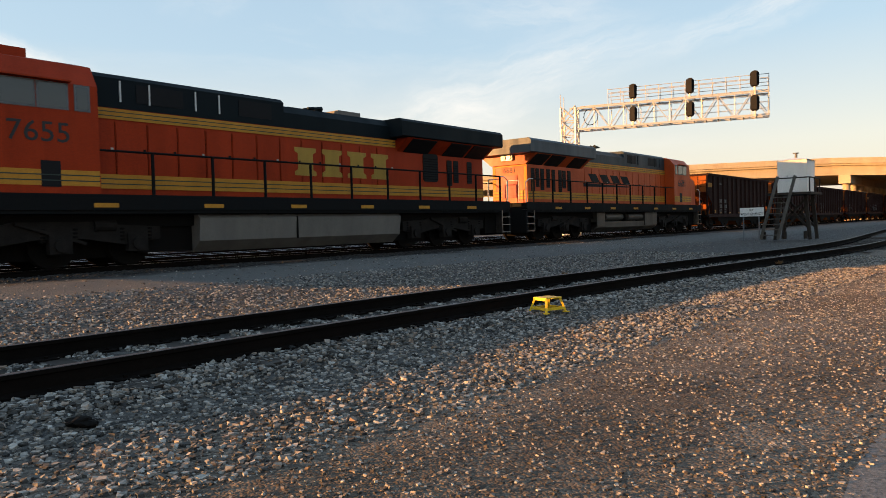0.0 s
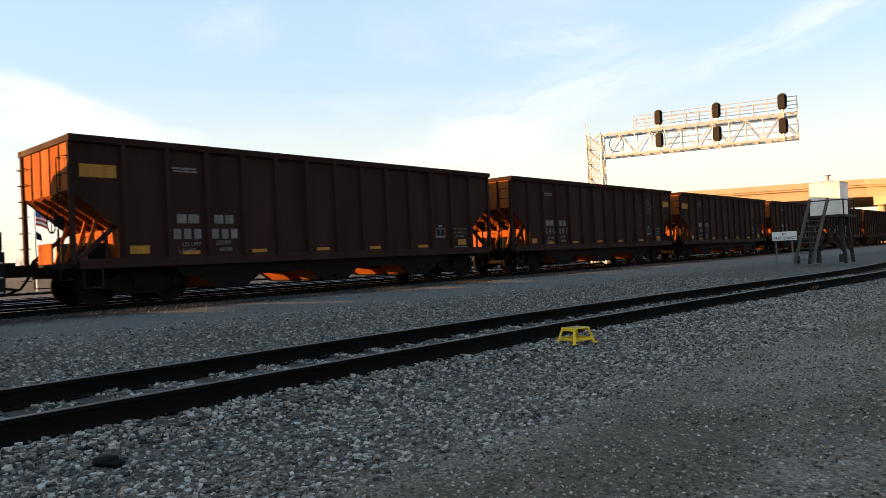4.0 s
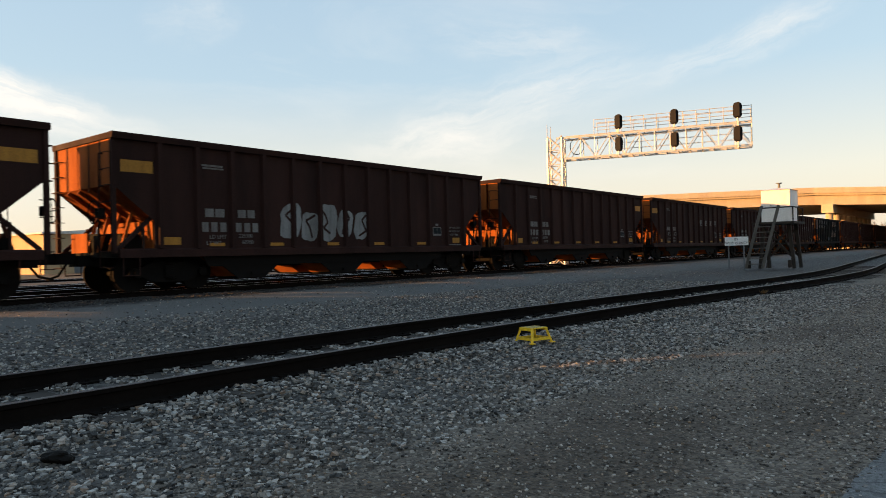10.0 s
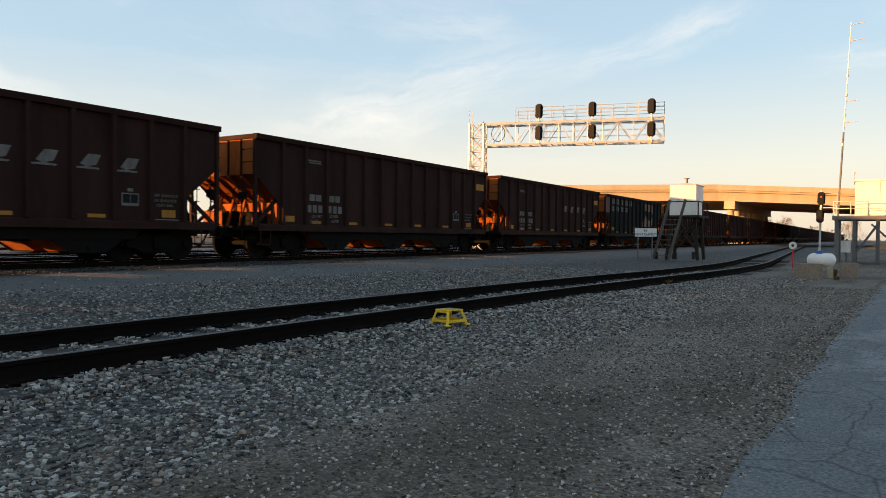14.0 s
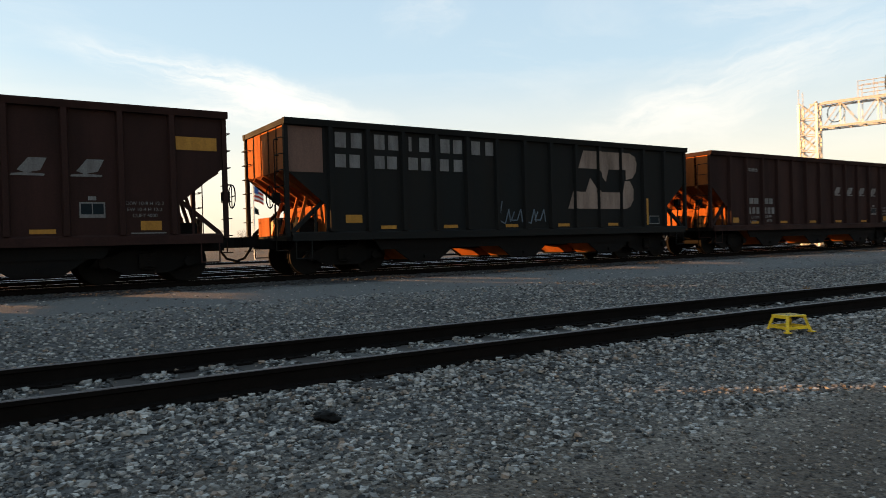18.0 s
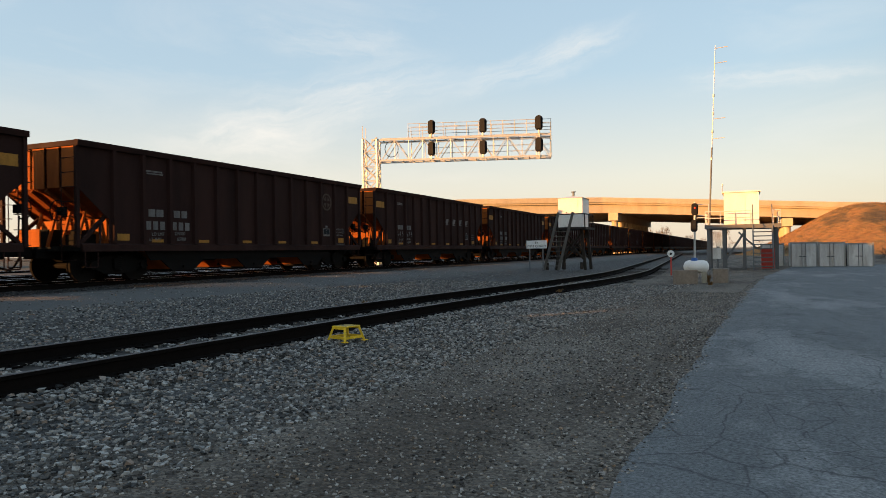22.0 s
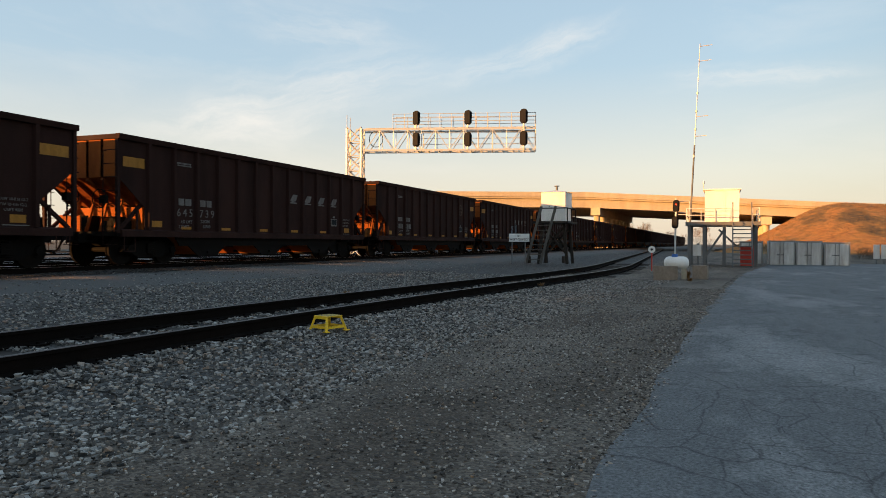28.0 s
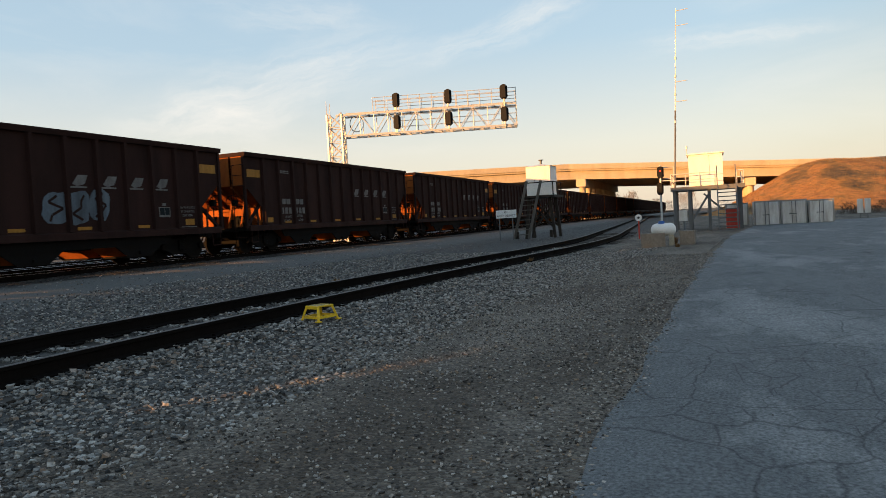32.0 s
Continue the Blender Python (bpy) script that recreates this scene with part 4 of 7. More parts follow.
def brown_decals(car, digits, wide, ends, emblem):
    """Number, owner's mark as plain bars, data blocks and reflective panels on the near side."""
    for x, w in ((-4.82, 0.28), (-4.51, 0.30), (-3.82, 0.28), (-3.52, 0.26)):
        side_patch("owner_mark", car, M_DECAL, x, 1.97, w - 0.03, 0.22, label="white owner's mark")
    if digits:
        label_text(car, " ".join(digits[:3]), 0.36, -4.66, 1.62, 0.97)
        label_text(car, " ".join(digits[3:]), 0.36, -3.625, 1.62, 0.97)
    else:
        for k in range(3):
            side_patch("number_bar", car, M_DECAL, -4.95 + 0.27 * k, 1.60, 0.18, 0.25)
            side_patch("number_bar", car, M_DECAL, -3.93 + 0.27 * k, 1.60, 0.18, 0.25)
    label_text(car, "LD LMT", 0.15, -4.58, 1.34)
    label_text(car, "225300", 0.15, -3.71, 1.37)
    label_text(car, "LT WT", 0.15, -4.70, 1.18)
    label_text(car, "60700", 0.15, -3.65, 1.20)
    side_patch("dash", car, M_DECAL, -4.71, 3.20, 0.62, 0.05)
    side_patch("dash", car, M_DECAL, -4.68, 3.13, 0.62, 0.04)
    side_patch("data_frame", car, M_DECAL, 4.62, 1.58, 0.48, 0.32, label="small framed data panel")
    side_patch("data_panel", car, M_BLACK, 4.51, 1.60, 0.20, 0.22, -1.4635)
    side_patch("data_panel", car, M_BLACK, 4.73, 1.60, 0.20, 0.22, -1.4635)
    side_patch("data_cap", car, M_DECAL, 4.62, 1.82, 0.15, 0.08)
    for k, tx in enumerate(("EXW 10-8 H 12-2", "EW 10-4 H 12-2", "CUFT 4000")):
        label_text(car, tx, 0.105, 5.63, 1.72 - 0.13 * k)
    side_patch("reflector_panel", car, M_REFLECT, 5.75, 1.25, 0.42, 0.20)
    side_patch("reflector_panel", car, M_REFLECT, -5.88, 1.24, 0.46, 0.19)
    side_patch("dash", car, M_DECAL, 5.7, 1.09, 0.7, 0.025)
    if "r" in ends:
        side_patch("reflector_panel", car, M_REFLECT, 6.74, 3.05, 0.88, 0.29, label="yellow panel at the end")
    if "l" in ends:
        side_patch("reflector_panel", car, M_REFLECT, -6.76, 3.02, 0.80, 0.29, label="yellow panel at the end")
    if wide:
        # slanted modern owner's mark: four underlined blocks
        for k in range(4):
            x = 1.22 + 1.035 * k
            bm = bmesh.new()
            prism(bm, [(x - 0.1, 2.26), (x + 0.48, 2.26), (x + 0.50, 2.30), (x + 0.20, 2.32), (x + 0.42, 2.37), (x + 0.54, 2.62), (x + 0.22, 2.62), (x + 0.02, 2.37), (x + 0.16, 2.32), (x - 0.07, 2.30)], -1.4635, -1.4545)
            part("owner_emblem", bm, M_DECAL, car, "slanted white owner's mark")
    if emblem:
        bm = bmesh.new()
        n = 28
        for k in range(n):
            a, b = 2 * math.pi * k / n, 2 * math.pi * (k + 1) / n
            q = [(4.66 + r * math.cos(t), 2.85 + r * math.sin(t)) for r, t in ((0.36, a), (0.36, b), (0.29, b), (0.29, a))]
            prism(bm, q, -1.4635, -1.4545)
        for a in range(4):
            t = a * math.pi / 2 + math.pi / 4
            prism(bm, [(4.66 + r * math.cos(t + d), 2.85 + r * math.sin(t + d)) for r, d in ((0.08, -0.3), (0.25, -0.45), (0.25, 0.45), (0.08, 0.3))], -1.4635, -1.4545)
        bmesh.ops.remove_doubles(bm, verts=bm.verts, dist=0.002)
        part("owner_emblem", bm, M_EMBLEM, car, "faded round emblem")


def graffiti(car, x, rows, material):
    """Fat sprayed bubbles side by side, each an uneven rounded slab with a thin scrawl of a second tone."""
    rng = random.Random(int(x * 10) + 5)
    for k in range(rows):
        cx, cz = x + 0.72 * k + 0.36, 1.74 + rng.uniform(-0.08, 0.08)
        wide, high = rng.uniform(0.33, 0.41), rng.uniform(0.42, 0.56)
        ring = []
        for j in range(18):
            a = 2 * math.pi * j / 18
            c, d = math.cos(a), math.sin(a)
            f = (abs(c) ** 3.2 + abs(d) ** 3.2) ** (-1 / 3.2) * rng.uniform(0.90, 1.06)
            ring.append((cx + wide * f * c + 0.12 * d * high, cz + high * f * d))
        bm = bmesh.new()
        prism(bm, ring, -1.4642, -1.4555)
        slab = part("graffiti", bm, material, car, "pale spray-painted bubble shape")
        bm = bmesh.new()
        pts = [(cx + rng.uniform(-0.24, 0.24), cz - 0.34 + 0.17 * j) for j in range(5)]
        for p, q in zip(pts, pts[1:]):
            beam(bm, (p[0], -1.4655, p[1]), (q[0], -1.4655, q[1]), 0.003, 0.07)
        part("scrawl", bm, M_BROWN, slab, "bare brown strokes in the spray paint")


def clipped(outline, lo, hi):
    """The part of an outline between x = lo and x = hi."""
    for edge, keep in ((lo, 1), (hi, -1)):
        out = []
        for p, q in zip(outline, outline[1:] + outline[:1]):
            a, b = (p[0] - edge) * keep, (q[0] - edge) * keep
            if a >= 0:
                out.append(p)
            if a * b < 0:
                f = a / (a - b)
                out.append((edge, p[1] + f * (q[1] - p[1])))
        outline = out
        if not outline:
            return []
    return outline


def black_car_decals(car):
    """Old black car: two lines of plain white blocks, a large block emblem, painted-out ends."""
    for x in (-5.91, -5.47, -4.81, -4.40, -3.45, -2.78, -2.36, -1.74, -1.25):
        side_patch("owner_mark", car, M_DECAL, x, 3.34, 0.30, 0.38, label="white owner's mark")
    side_patch("owner_mark", car, M_DECAL, -3.89, 3.34, 0.09, 0.38)
    for x in (-5.92, -5.53, -4.82, -4.45, -3.81, -3.41, -2.82, -2.36):
        side_patch("owner_mark", car, M_DECAL, x, 2.82, 0.29, 0.33)
    for outline in ([(2.22, 2.92), (2.45, 3.48), (4.55, 3.48), (4.80, 3.38), (4.90, 3.15), (4.84, 2.86), (4.66, 2.66), (4.36, 2.60), (4.36, 2.92), (3.56, 2.92), (3.42, 2.52), (3.02, 2.92)],
                    [(1.75, 1.65), (1.98, 2.18), (2.52, 2.18), (2.72, 2.62), (3.12, 2.18), (4.10, 2.18), (4.20, 2.56), (4.56, 2.56), (4.72, 2.30), (4.70, 1.95), (4.55, 1.72), (4.30, 1.64)]):
        bm = bmesh.new()
        prism(bm, outline, -1.4640, -1.4550)
        for k in range(13):
            strip = clipped(outline, -6.21 + 1.035 * k - 0.049, -6.21 + 1.035 * k + 0.049)
            if len(strip) > 2:
                prism(bm, strip, -1.5640, -1.5590)
        part("owner_emblem", bm, M_TANMARK, car, "large faded tan block emblem")
    for k, x in enumerate((-0.85, -0.4, 0.12, 0.5)):
        bm = bmesh.new()
        polytube(bm, [(x, -1.463, 1.55 + 0.3 * (k == 0)), (x - 0.12, -1.463, 1.3), (x + 0.1, -1.463, 1.2 + 0.1 * (k % 2)), (x + 0.24, -1.463, 1.62), (x + 0.3, -1.463, 1.25)], 0.02, 5)
        part("graffiti", bm, M_GRAFFITI, car, "thin white scrawl")
    side_patch("end_panel", car, M_RUSTPANEL, -6.86, 3.06, 0.92, 1.10, label="faded red end panel")
    side_patch("reflector_panel", car, M_REFLECT, -5.59, 1.37, 0.46, 0.20)
    side_patch("reflector_panel", car, M_REFLECT, 5.37, 1.56, 0.13, 0.88)
    side_patch("data_frame", car, M_DECAL, 5.72, 1.28, 0.5, 0.28)
    side_patch("data_panel", car, M_BLACK, 5.72, 1.28, 0.44, 0.22, -1.4635)


CARS = {}
DIGITS = {2: "646887", 3: "646873", 4: "645460", 7: "645643", 14: "645674", 17: "645739"}
WIDE, EMBLEM, SPRAYED = {4, 7, 9, 11, 14, 16, 17, 19, 20, 21, 23}, {2, 3, 13, 18}, {5: -2.5, 19: 0.3}
rng = random.Random(4)
for n in range(1, 37):
    if n == 10:
        CARS[n] = black_car
        black_car_decals(black_car)
        continue
    car = brown if n == 1 else copy_thing(brown_clean, pose(0, 0, 0)) if n > 1 else None
    if n == 1:
        brown_clean = copy_thing(brown, pose(0, 0, 0))
    CARS[n] = car
    if n <= 24:
        ends = {2: "r", 3: "l", 4: "r", 5: "l", 6: "r", 7: "l"}.get(n, rng.choice(("r", "l", "lr", "")))
        brown_decals(car, DIGITS.get(n), n in WIDE, ends, n in EMBLEM)
        if n in SPRAYED:
            graffiti(car, SPRAYED[n], 5 if n == 5 else 3, M_GRAFWHITE if n == 5 else M_GRAFFITI)
for o in (*brown_clean.children_recursive, brown_clean):
    bpy.data.objects.remove(o)


# ---- locomotives ----
M_TRUCK = paint("dusty_truck_castings", (0.018, 0.015, 0.013), (0.008, 0.007, 0.006), 0.6, 0.85, scale=3.0, streak=False, gloss=0.1)


def loco_wheelset(parent, x):
    r = 0.53
    w = part("wheelset", wheel_bm(r), M_UNDER, parent, "steel driving wheels on one axle", place=pose(x, 0, r))
    return w


def loco_truck(loco, x):
    bm = bmesh.new()
    box(bm, -2.3, 2.3, -0.75, 0.75, 0.55, 0.85)
    box(bm, -2.2, 2.2, -0.6, 0.6, 0.2, 0.552)
    t = part("truck", bm, M_UNDER, loco, "three-axle locomotive truck", place=pose(x, 0, 0))
    for s in (-1, 1):
        bm = bmesh.new()
        prism(bm, [(-2.35, 0.62), (-2.35, 0.92), (-1.2, 0.98), (-0.9, 1.05), (0.9, 1.05), (1.2, 0.98), (2.35, 0.92), (2.35, 0.62), (1.5, 0.50), (0.5, 0.66), (-0.5, 0.66), (-1.5, 0.50)], s * 1.02, s * 1.18)
        bevel(bm, 0.02)
        part("truck_frame", bm, M_TRUCK, t, "cast truck frame")
        for a in (-1.75, 0.0, 1.75):
            bm = bmesh.new()
            box(bm, a - 0.24, a + 0.24, s * 1.06, s * 1.26, 0.34, 0.76)
            tube(bm, (a, s * 1.24, 0.53), (a, s * 1.32, 0.53), 0.15, 14)
            bevel(bm, 0.015)
            part("axle_box", bm, M_TRUCK, t, "axle box with round cover")
            for d in (-0.34, 0.34):
                bm = bmesh.new()
                tube(bm, (a + d, s * 1.12, 0.58), (a + d, s * 1.12, 0.95), 0.05, 8)
                for k in range(4):
                    tube(bm, (a + d, s * 1.12, 0.60 + 0.085 * k), (a + d, s * 1.12, 0.645 + 0.085 * k), 0.085, 10)
                part("axle_spring", bm, M_UNDER, t)
        bm = bmesh.new()
        beam(bm, (-0.9, s * 1.22, 1.02), (0.55, s * 1.22, 0.55), 0.07)
        tube(bm, (0.75, s * 1.15, 0.95), (1.25, s * 1.15, 0.95), 0.13, 12)
        part("brake_rigging", bm, M_TRUCK, t)
    for a in (-1.75, 0.0, 1.75):
        loco_wheelset(t, a)
    return t


def stripe(loco, x0, x1, z, h, y, mat=None, name="stripe"):
    for s in (-1, 1):
        bm = bmesh.new()
        box(bm, x0, x1, s * y - 0.004, s * y + 0.004, z - h / 2, z + h / 2)
        part(name, bm, mat or M_YELLOW, loco, "painted yellow stripe")


def locomotive(style, number):
    """A six-axle wide-cab road diesel with a winged radiator; the cab looks towards -x."""
    label = "orange and black six-axle diesel locomotive with yellow stripes, " + ("serif cream lettering" if style == 1 else "slanted dark lettering")
    lo = thing("locomotive", label, "locomotive", "locomotives of the coal train")
    roof_m = M_BLACK if style == 1 else M_ROOFDARK
    orange = M_ORANGE if style == 1 else M_ORANGE2
    drop = 0.14 if style == 1 else 0.0
    DECK, HW = 1.66, 0.92
    # frame, walkway edge and pilots
    bm = bmesh.new()
    box(bm, -10.5, 10.5, -1.5, 1.5, 1.22, DECK - 0.02)
    bevel(bm, 0.02)
    part("underframe", bm, M_FRAME, lo, "black underframe and walkway")
    bm = bmesh.new()
    box(bm, -10.3, 10.3, -1.12, 1.12, 0.92, 1.215)
    part("frame_keel", bm, M_UNDER, lo)
    for s in (-1, 1):
        bm = bmesh.new()
        box(bm, -10.5, 10.5, s * 1.50, s * 1.535, 1.30, DECK)
        part("side_sill", bm, M_FRAME, lo)
        for k in range(7):
            bm = bmesh.new()
            x = -8.6 + 2.75 * k
            box(bm, x - 0.28, x + 0.28, s * 1.536, s * 1.542, 1.36, 1.46)
            part("reflector", bm, M_YELLOW, lo, "yellow reflective strip")
    for e in (-1, 1):
        bm = bmesh.new()
        prism(bm, [(-1.5, 0.35), (1.5, 0.35), (1.5, 1.25), (-1.5, 1.25)], e * 10.42, e * 10.55, "x")
        part("pilot", bm, M_FRAME, lo, "end plate with plough")
        bm = bmesh.new()
        box(bm, e * 9.25, e * 10.45, -1.15, 1.15, 0.4, 1.22)
        part("draft_gear_box", bm, M_UNDER, lo)
        bm = bmesh.new()
        polytube(bm, [(e * 10.47, -0.5, 1.66), (e * 10.47, -0.5, 2.6), (e * 10.47, -1.1, 2.6), (e * 10.47, -1.1, 1.66)], 0.02, 6)
        part("end_railing", bm, M_SILVER, lo, "silver end railing")
        bm = bmesh.new()
        polytube(bm, [(e * 10.47, 0.5, 1.66), (e * 10.47, 0.5, 2.6), (e * 10.47, 1.1, 2.6), (e * 10.47, 1.1, 1.66)], 0.02, 6)
        part("end_railing", bm, M_SILVER, lo, "silver end railing")
        bm = bmesh.new()
        polytube(bm, [(e * 10.6, 0.45, 0.95), (e * 10.8, 0.42, 0.5), (e * 11.1, 0.4, 0.45)], 0.03, 6)
        part("air_hose", bm, M_UNDER, lo, "hanging rubber brake hose")
        bm = bmesh.new()
        box(bm, e * 10.5, e * 11.0, -0.22, 0.22, 0.72, 1.02)
        box(bm, e * 10.95, e * 11.14, -0.18, 0.2, 0.72, 1.05)
        bevel(bm, 0.02)
        part("coupler", bm, M_UNDER, lo, "cast knuckle coupler")
        for s in (-1, 1):
            bm = bmesh.new()
            for k in range(4):
                z = 0.42 + 0.30 * k
                box(bm, e * 9.95, e * 10.5, s * 1.25, s * 1.52, z, z + 0.03)
            box(bm, e * 9.93, e * 9.96, s * 1.22, s * 1.53, 0.40, 1.5)
            part("step_well", bm, M_STEEL, lo, "bright-edged boarding steps")
            bm = bmesh.new()
            polytube(bm, [(e * 10.45, s * 1.45, 0.95), (e * 10.47, s * 1.46, 2.5), (e * 10.2, s * 1.46, 2.66), (e * 9.9, s * 1.46, 2.66)], 0.022, 6)
            part("handrail", bm, M_SILVER, lo, "white-tipped corner handrail")
    # side handrails along the walkway
    posts_x = [-6.3 + 1.62 * k for k in range(11)]
    for s in (-1, 1):
        for x in posts_x:
            bm = bmesh.new()
            tube(bm, (x, s * 1.47, DECK), (x, s * 1.47, 2.66), 0.042, 6)
            part("rail_post", bm, M_FRAME, lo)
        bm = bmesh.new()
        tube(bm, (-6.3, s * 1.47, 2.66), (9.9, s * 1.47, 2.66), 0.028, 6)
        part("walkway_rail", bm, M_FRAME, lo, "thin black walkway handrail")
    # long hood
    bm = bmesh.new()
    prism(bm, [(-HW, DECK), (HW, DECK), (HW, 3.74), (-HW, 3.74)], -5.95, 9.5, "x")
    bevel(bm, 0.02)
    part("hood", bm, orange, lo, "orange engine hood")
    bm = bmesh.new()
    prism(bm, [(-HW - 0.002, 3.74), (HW + 0.002, 3.74), (HW, 4.18), (0.72, 4.40), (-0.72, 4.40), (-HW, 4.18)], -5.95, 4.6, "x")
    bevel(bm, 0.03)
    part("hood_roof", bm, roof_m, lo, "dark engine hood roof")
    bm = bmesh.new()
    prism(bm, [(-HW - 0.004, 3.78), (HW + 0.004, 3.78), (HW + 0.004, 4.45), (0.8, 4.56), (-0.8, 4.56), (-HW - 0.004, 4.45)], -5.90, -0.3, "x")
    bevel(bm, 0.03)
    part("brake_grid_housing", bm, roof_m, lo, "raised brake grid housing")
    # hood doors and latches
    for s in (-1, 1):
        for k in range(13):
            x = -5.7 + 0.80 * k
            bm = bmesh.new()
            box(bm, x - 0.37, x + 0.37, s * (HW + 0.001), s * (HW + 0.018), 2.16, 3.40)
            part("hood_door", bm, orange, lo)
            bm = bmesh.new()
            box(bm, x - 0.406, x - 0.394, s * (HW + 0.001), s * (HW + 0.010), 2.14, 3.42)
            part("door_gap", bm, M_SEAM, lo)
            bm = bmesh.new()
            box(bm, x + 0.28, x + 0.34, s * (HW + 0.017), s * (HW + 0.035), 2.72, 2.80)
            part("door_latch", bm, M_STEEL if k % 3 == 0 else M_FRAME, lo)
        for k in range(4):
            x = ((-5.14, -4.41, -3.15, -2.45) if style == 1 else (-5.14, -4.41, -2.1, -1.2))[k]
            bm = bmesh.new()
            box(bm, x - 0.02, x + 0.02, s * (HW + 0.005), s * (HW + 0.03), 3.90, 4.40)
            part("roof_rib", bm, M_SILVER if style == 1 else M_BLACK, lo)
        for x0, x1 in ((-4.74, -3.5), (-1.84, -0.74)):
            bm = bmesh.new()
            box(bm, x0, x1, s * (HW + 0.005), s * (HW + 0.018), 3.92, 4.36)
            part("grille", bm, M_SIGNALBLACK, lo, "dark air intake grille")
    # radiator section with wide wings
    bm = bmesh.new()
    prism(bm, [(-1.44, 3.805), (-1.52, 3.84), (-1.52, 4.32), (-1.40, 4.42), (1.40, 4.42), (1.52, 4.32), (1.52, 3.84), (1.44, 3.805)], 4.15, 10.1, "x")
    bevel(bm, 0.025)
    part("radiator_wing", bm, M_BLACK if style == 1 else M_SILVERED, lo, "overhanging radiator roof")
    bm = bmesh.new()
    prism(bm, [(-HW, 3.36), (-1.45, 3.80), (1.45, 3.80), (HW, 3.36)], 4.5, 9.62, "x")
    part("wing_underside", bm, orange, lo, "sloped panel under the radiator roof")
    for s in (-1, 1):
        for x0, x1 in ((4.8, 6.1), (6.93, 8.15), (8.3, 9.45)):
            bm = bmesh.new()
            prism(bm, [(s * (HW + 0.02), 3.35), (s * 1.44, 3.755), (s * 1.43, 3.775), (s * (HW + 0.01), 3.37)], x0, x1, "x")
            part("radiator_screen", bm, M_SIGNALBLACK, lo, "black radiator screen")
        for x in ((6.26, 7.35, 7.75, 8.6) if style == 1 else (5.82, 6.29, 6.66, 7.27, 7.74, 8.26, 8.67, 9.06)):
            bm = bmesh.new()
            w = 0.42 if x == 6.26 else 0.15
            z0, z1, r = 2.12 + 0.12 * (int(x * 10) % 3), 3.2 if w < 0.4 else 3.38, 0.02 if w < 0.4 else 0.08
            prism(bm, [(x - w, z0 + r), (x - w + r, z0), (x + w - r, z0), (x + w, z0 + r), (x + w, z1 - r), (x + w - r, z1), (x - w + r, z1), (x - w, z1 - r)], *sorted((s * (HW + 0.003), s * (HW + 0.022))))
            door = part("louvre_door", bm, M_SIGNALBLACK, lo, "narrow black louvred door")
            bm = bmesh.new()
            for j in range(int((z1 - z0 - 0.2) / 0.09)):
                beam(bm, (x - w + 0.03, s * (HW + 0.024), z0 + 0.1 + 0.09 * j), (x + w - 0.03, s * (HW + 0.024), z0 + 0.1 + 0.09 * j), 0.012, 0.03)
            part("louvre", bm, M_FRAME, door)
    # roof gear
    bm = bmesh.new()
    tube(bm, (0.6, 0, 4.38), (0.6, 0, 4.50), 0.30, 14)
    box(bm, 0.2, 1.0, -0.5, 0.5, 4.38, 4.46)
    bevel(bm, 0.02)
    part("exhaust_stack", bm, roof_m, lo, "exhaust stack")
    bm = bmesh.new()
    box(bm, 2.3, 3.3, -0.4, 0.4, 4.38, 4.60)
    bevel(bm, 0.02)
    part("roof_hatch", bm, M_TANKPALE, lo, "raised roof hatch")
    bm = bmesh.new()
    for k, y in enumerate((-0.22, 0.0, 0.22)):
        tube(bm, (1.2, y, 4.70 - drop), (1.75, y, 4.72 - drop), 0.035, 8, 0.085)
    box(bm, 1.40, 1.52, -0.3, 0.3, 4.64 - drop, 4.70 - drop)
    box(bm, 1.43, 1.49, -0.04, 0.04, 4.38, 4.66 - drop)
    part("air_horn", bm, M_BLACK, lo, "three-chime air horn")
    # cab
    bm = bmesh.new()
    prism(bm, [(-1.52, DECK), (1.52, DECK), (1.52, 4.06), (1.22, 4.42), (0.6, 4.58), (-0.6, 4.58), (-1.22, 4.42), (-1.52, 4.06)], -8.75, -5.95, "x")
    for v in bm.verts:
        if v.co.x < -8 and v.co.z > 3.4:
            v.co.x += 0.42 * (v.co.z - 3.4)
        if style == 1 and v.co.z > 4.2:
            v.co.z += 0.12
    bevel(bm, 0.04, 2)
    cab = part("cab", bm, orange, lo, "orange wide cab")
    for s in (-1, 1):
        for x0, x1 in ((-7.95, -7.25), (-7.23, -6.58), (-6.46, -6.12)):
            bm = bmesh.new()
            box(bm, x0, x1, s * 1.521, s * 1.532, 3.47, 4.05)
            w = part("cab_window", bm, M_GREY, cab, "aluminium-framed side window")
            bm = bmesh.new()
            box(bm, x0 + 0.04, x1 - 0.04, s * 1.5325, s * 1.537, 3.51, 4.01)
            part("pane", bm, M_GLASS, cab, "dark window glass")
        bm = bmesh.new()
        box(bm, -8.0, -6.55, s * 1.50, s * 1.66, 4.07, 4.10)
        part("sunshade", bm, orange, cab)
        bm = bmesh.new()
        box(bm, -7.2, -6.8, s * 1.521, s * 1.53, 1.80, 2.36)
        part("cab_vent", bm, M_SIGNALBLACK, cab, "small black vent")
    bm = bmesh.new()
    prism(bm, [(-8.75, DECK), (-8.75, 3.62), (-9.0, 3.52), (-10.05, 3.22), (-10.25, 3.0), (-10.28, DECK)], -1.22, 1.22)
    bevel(bm, 0.05, 2)
    part("nose", bm, orange, lo, "orange sloped nose")
    bm = bmesh.new()
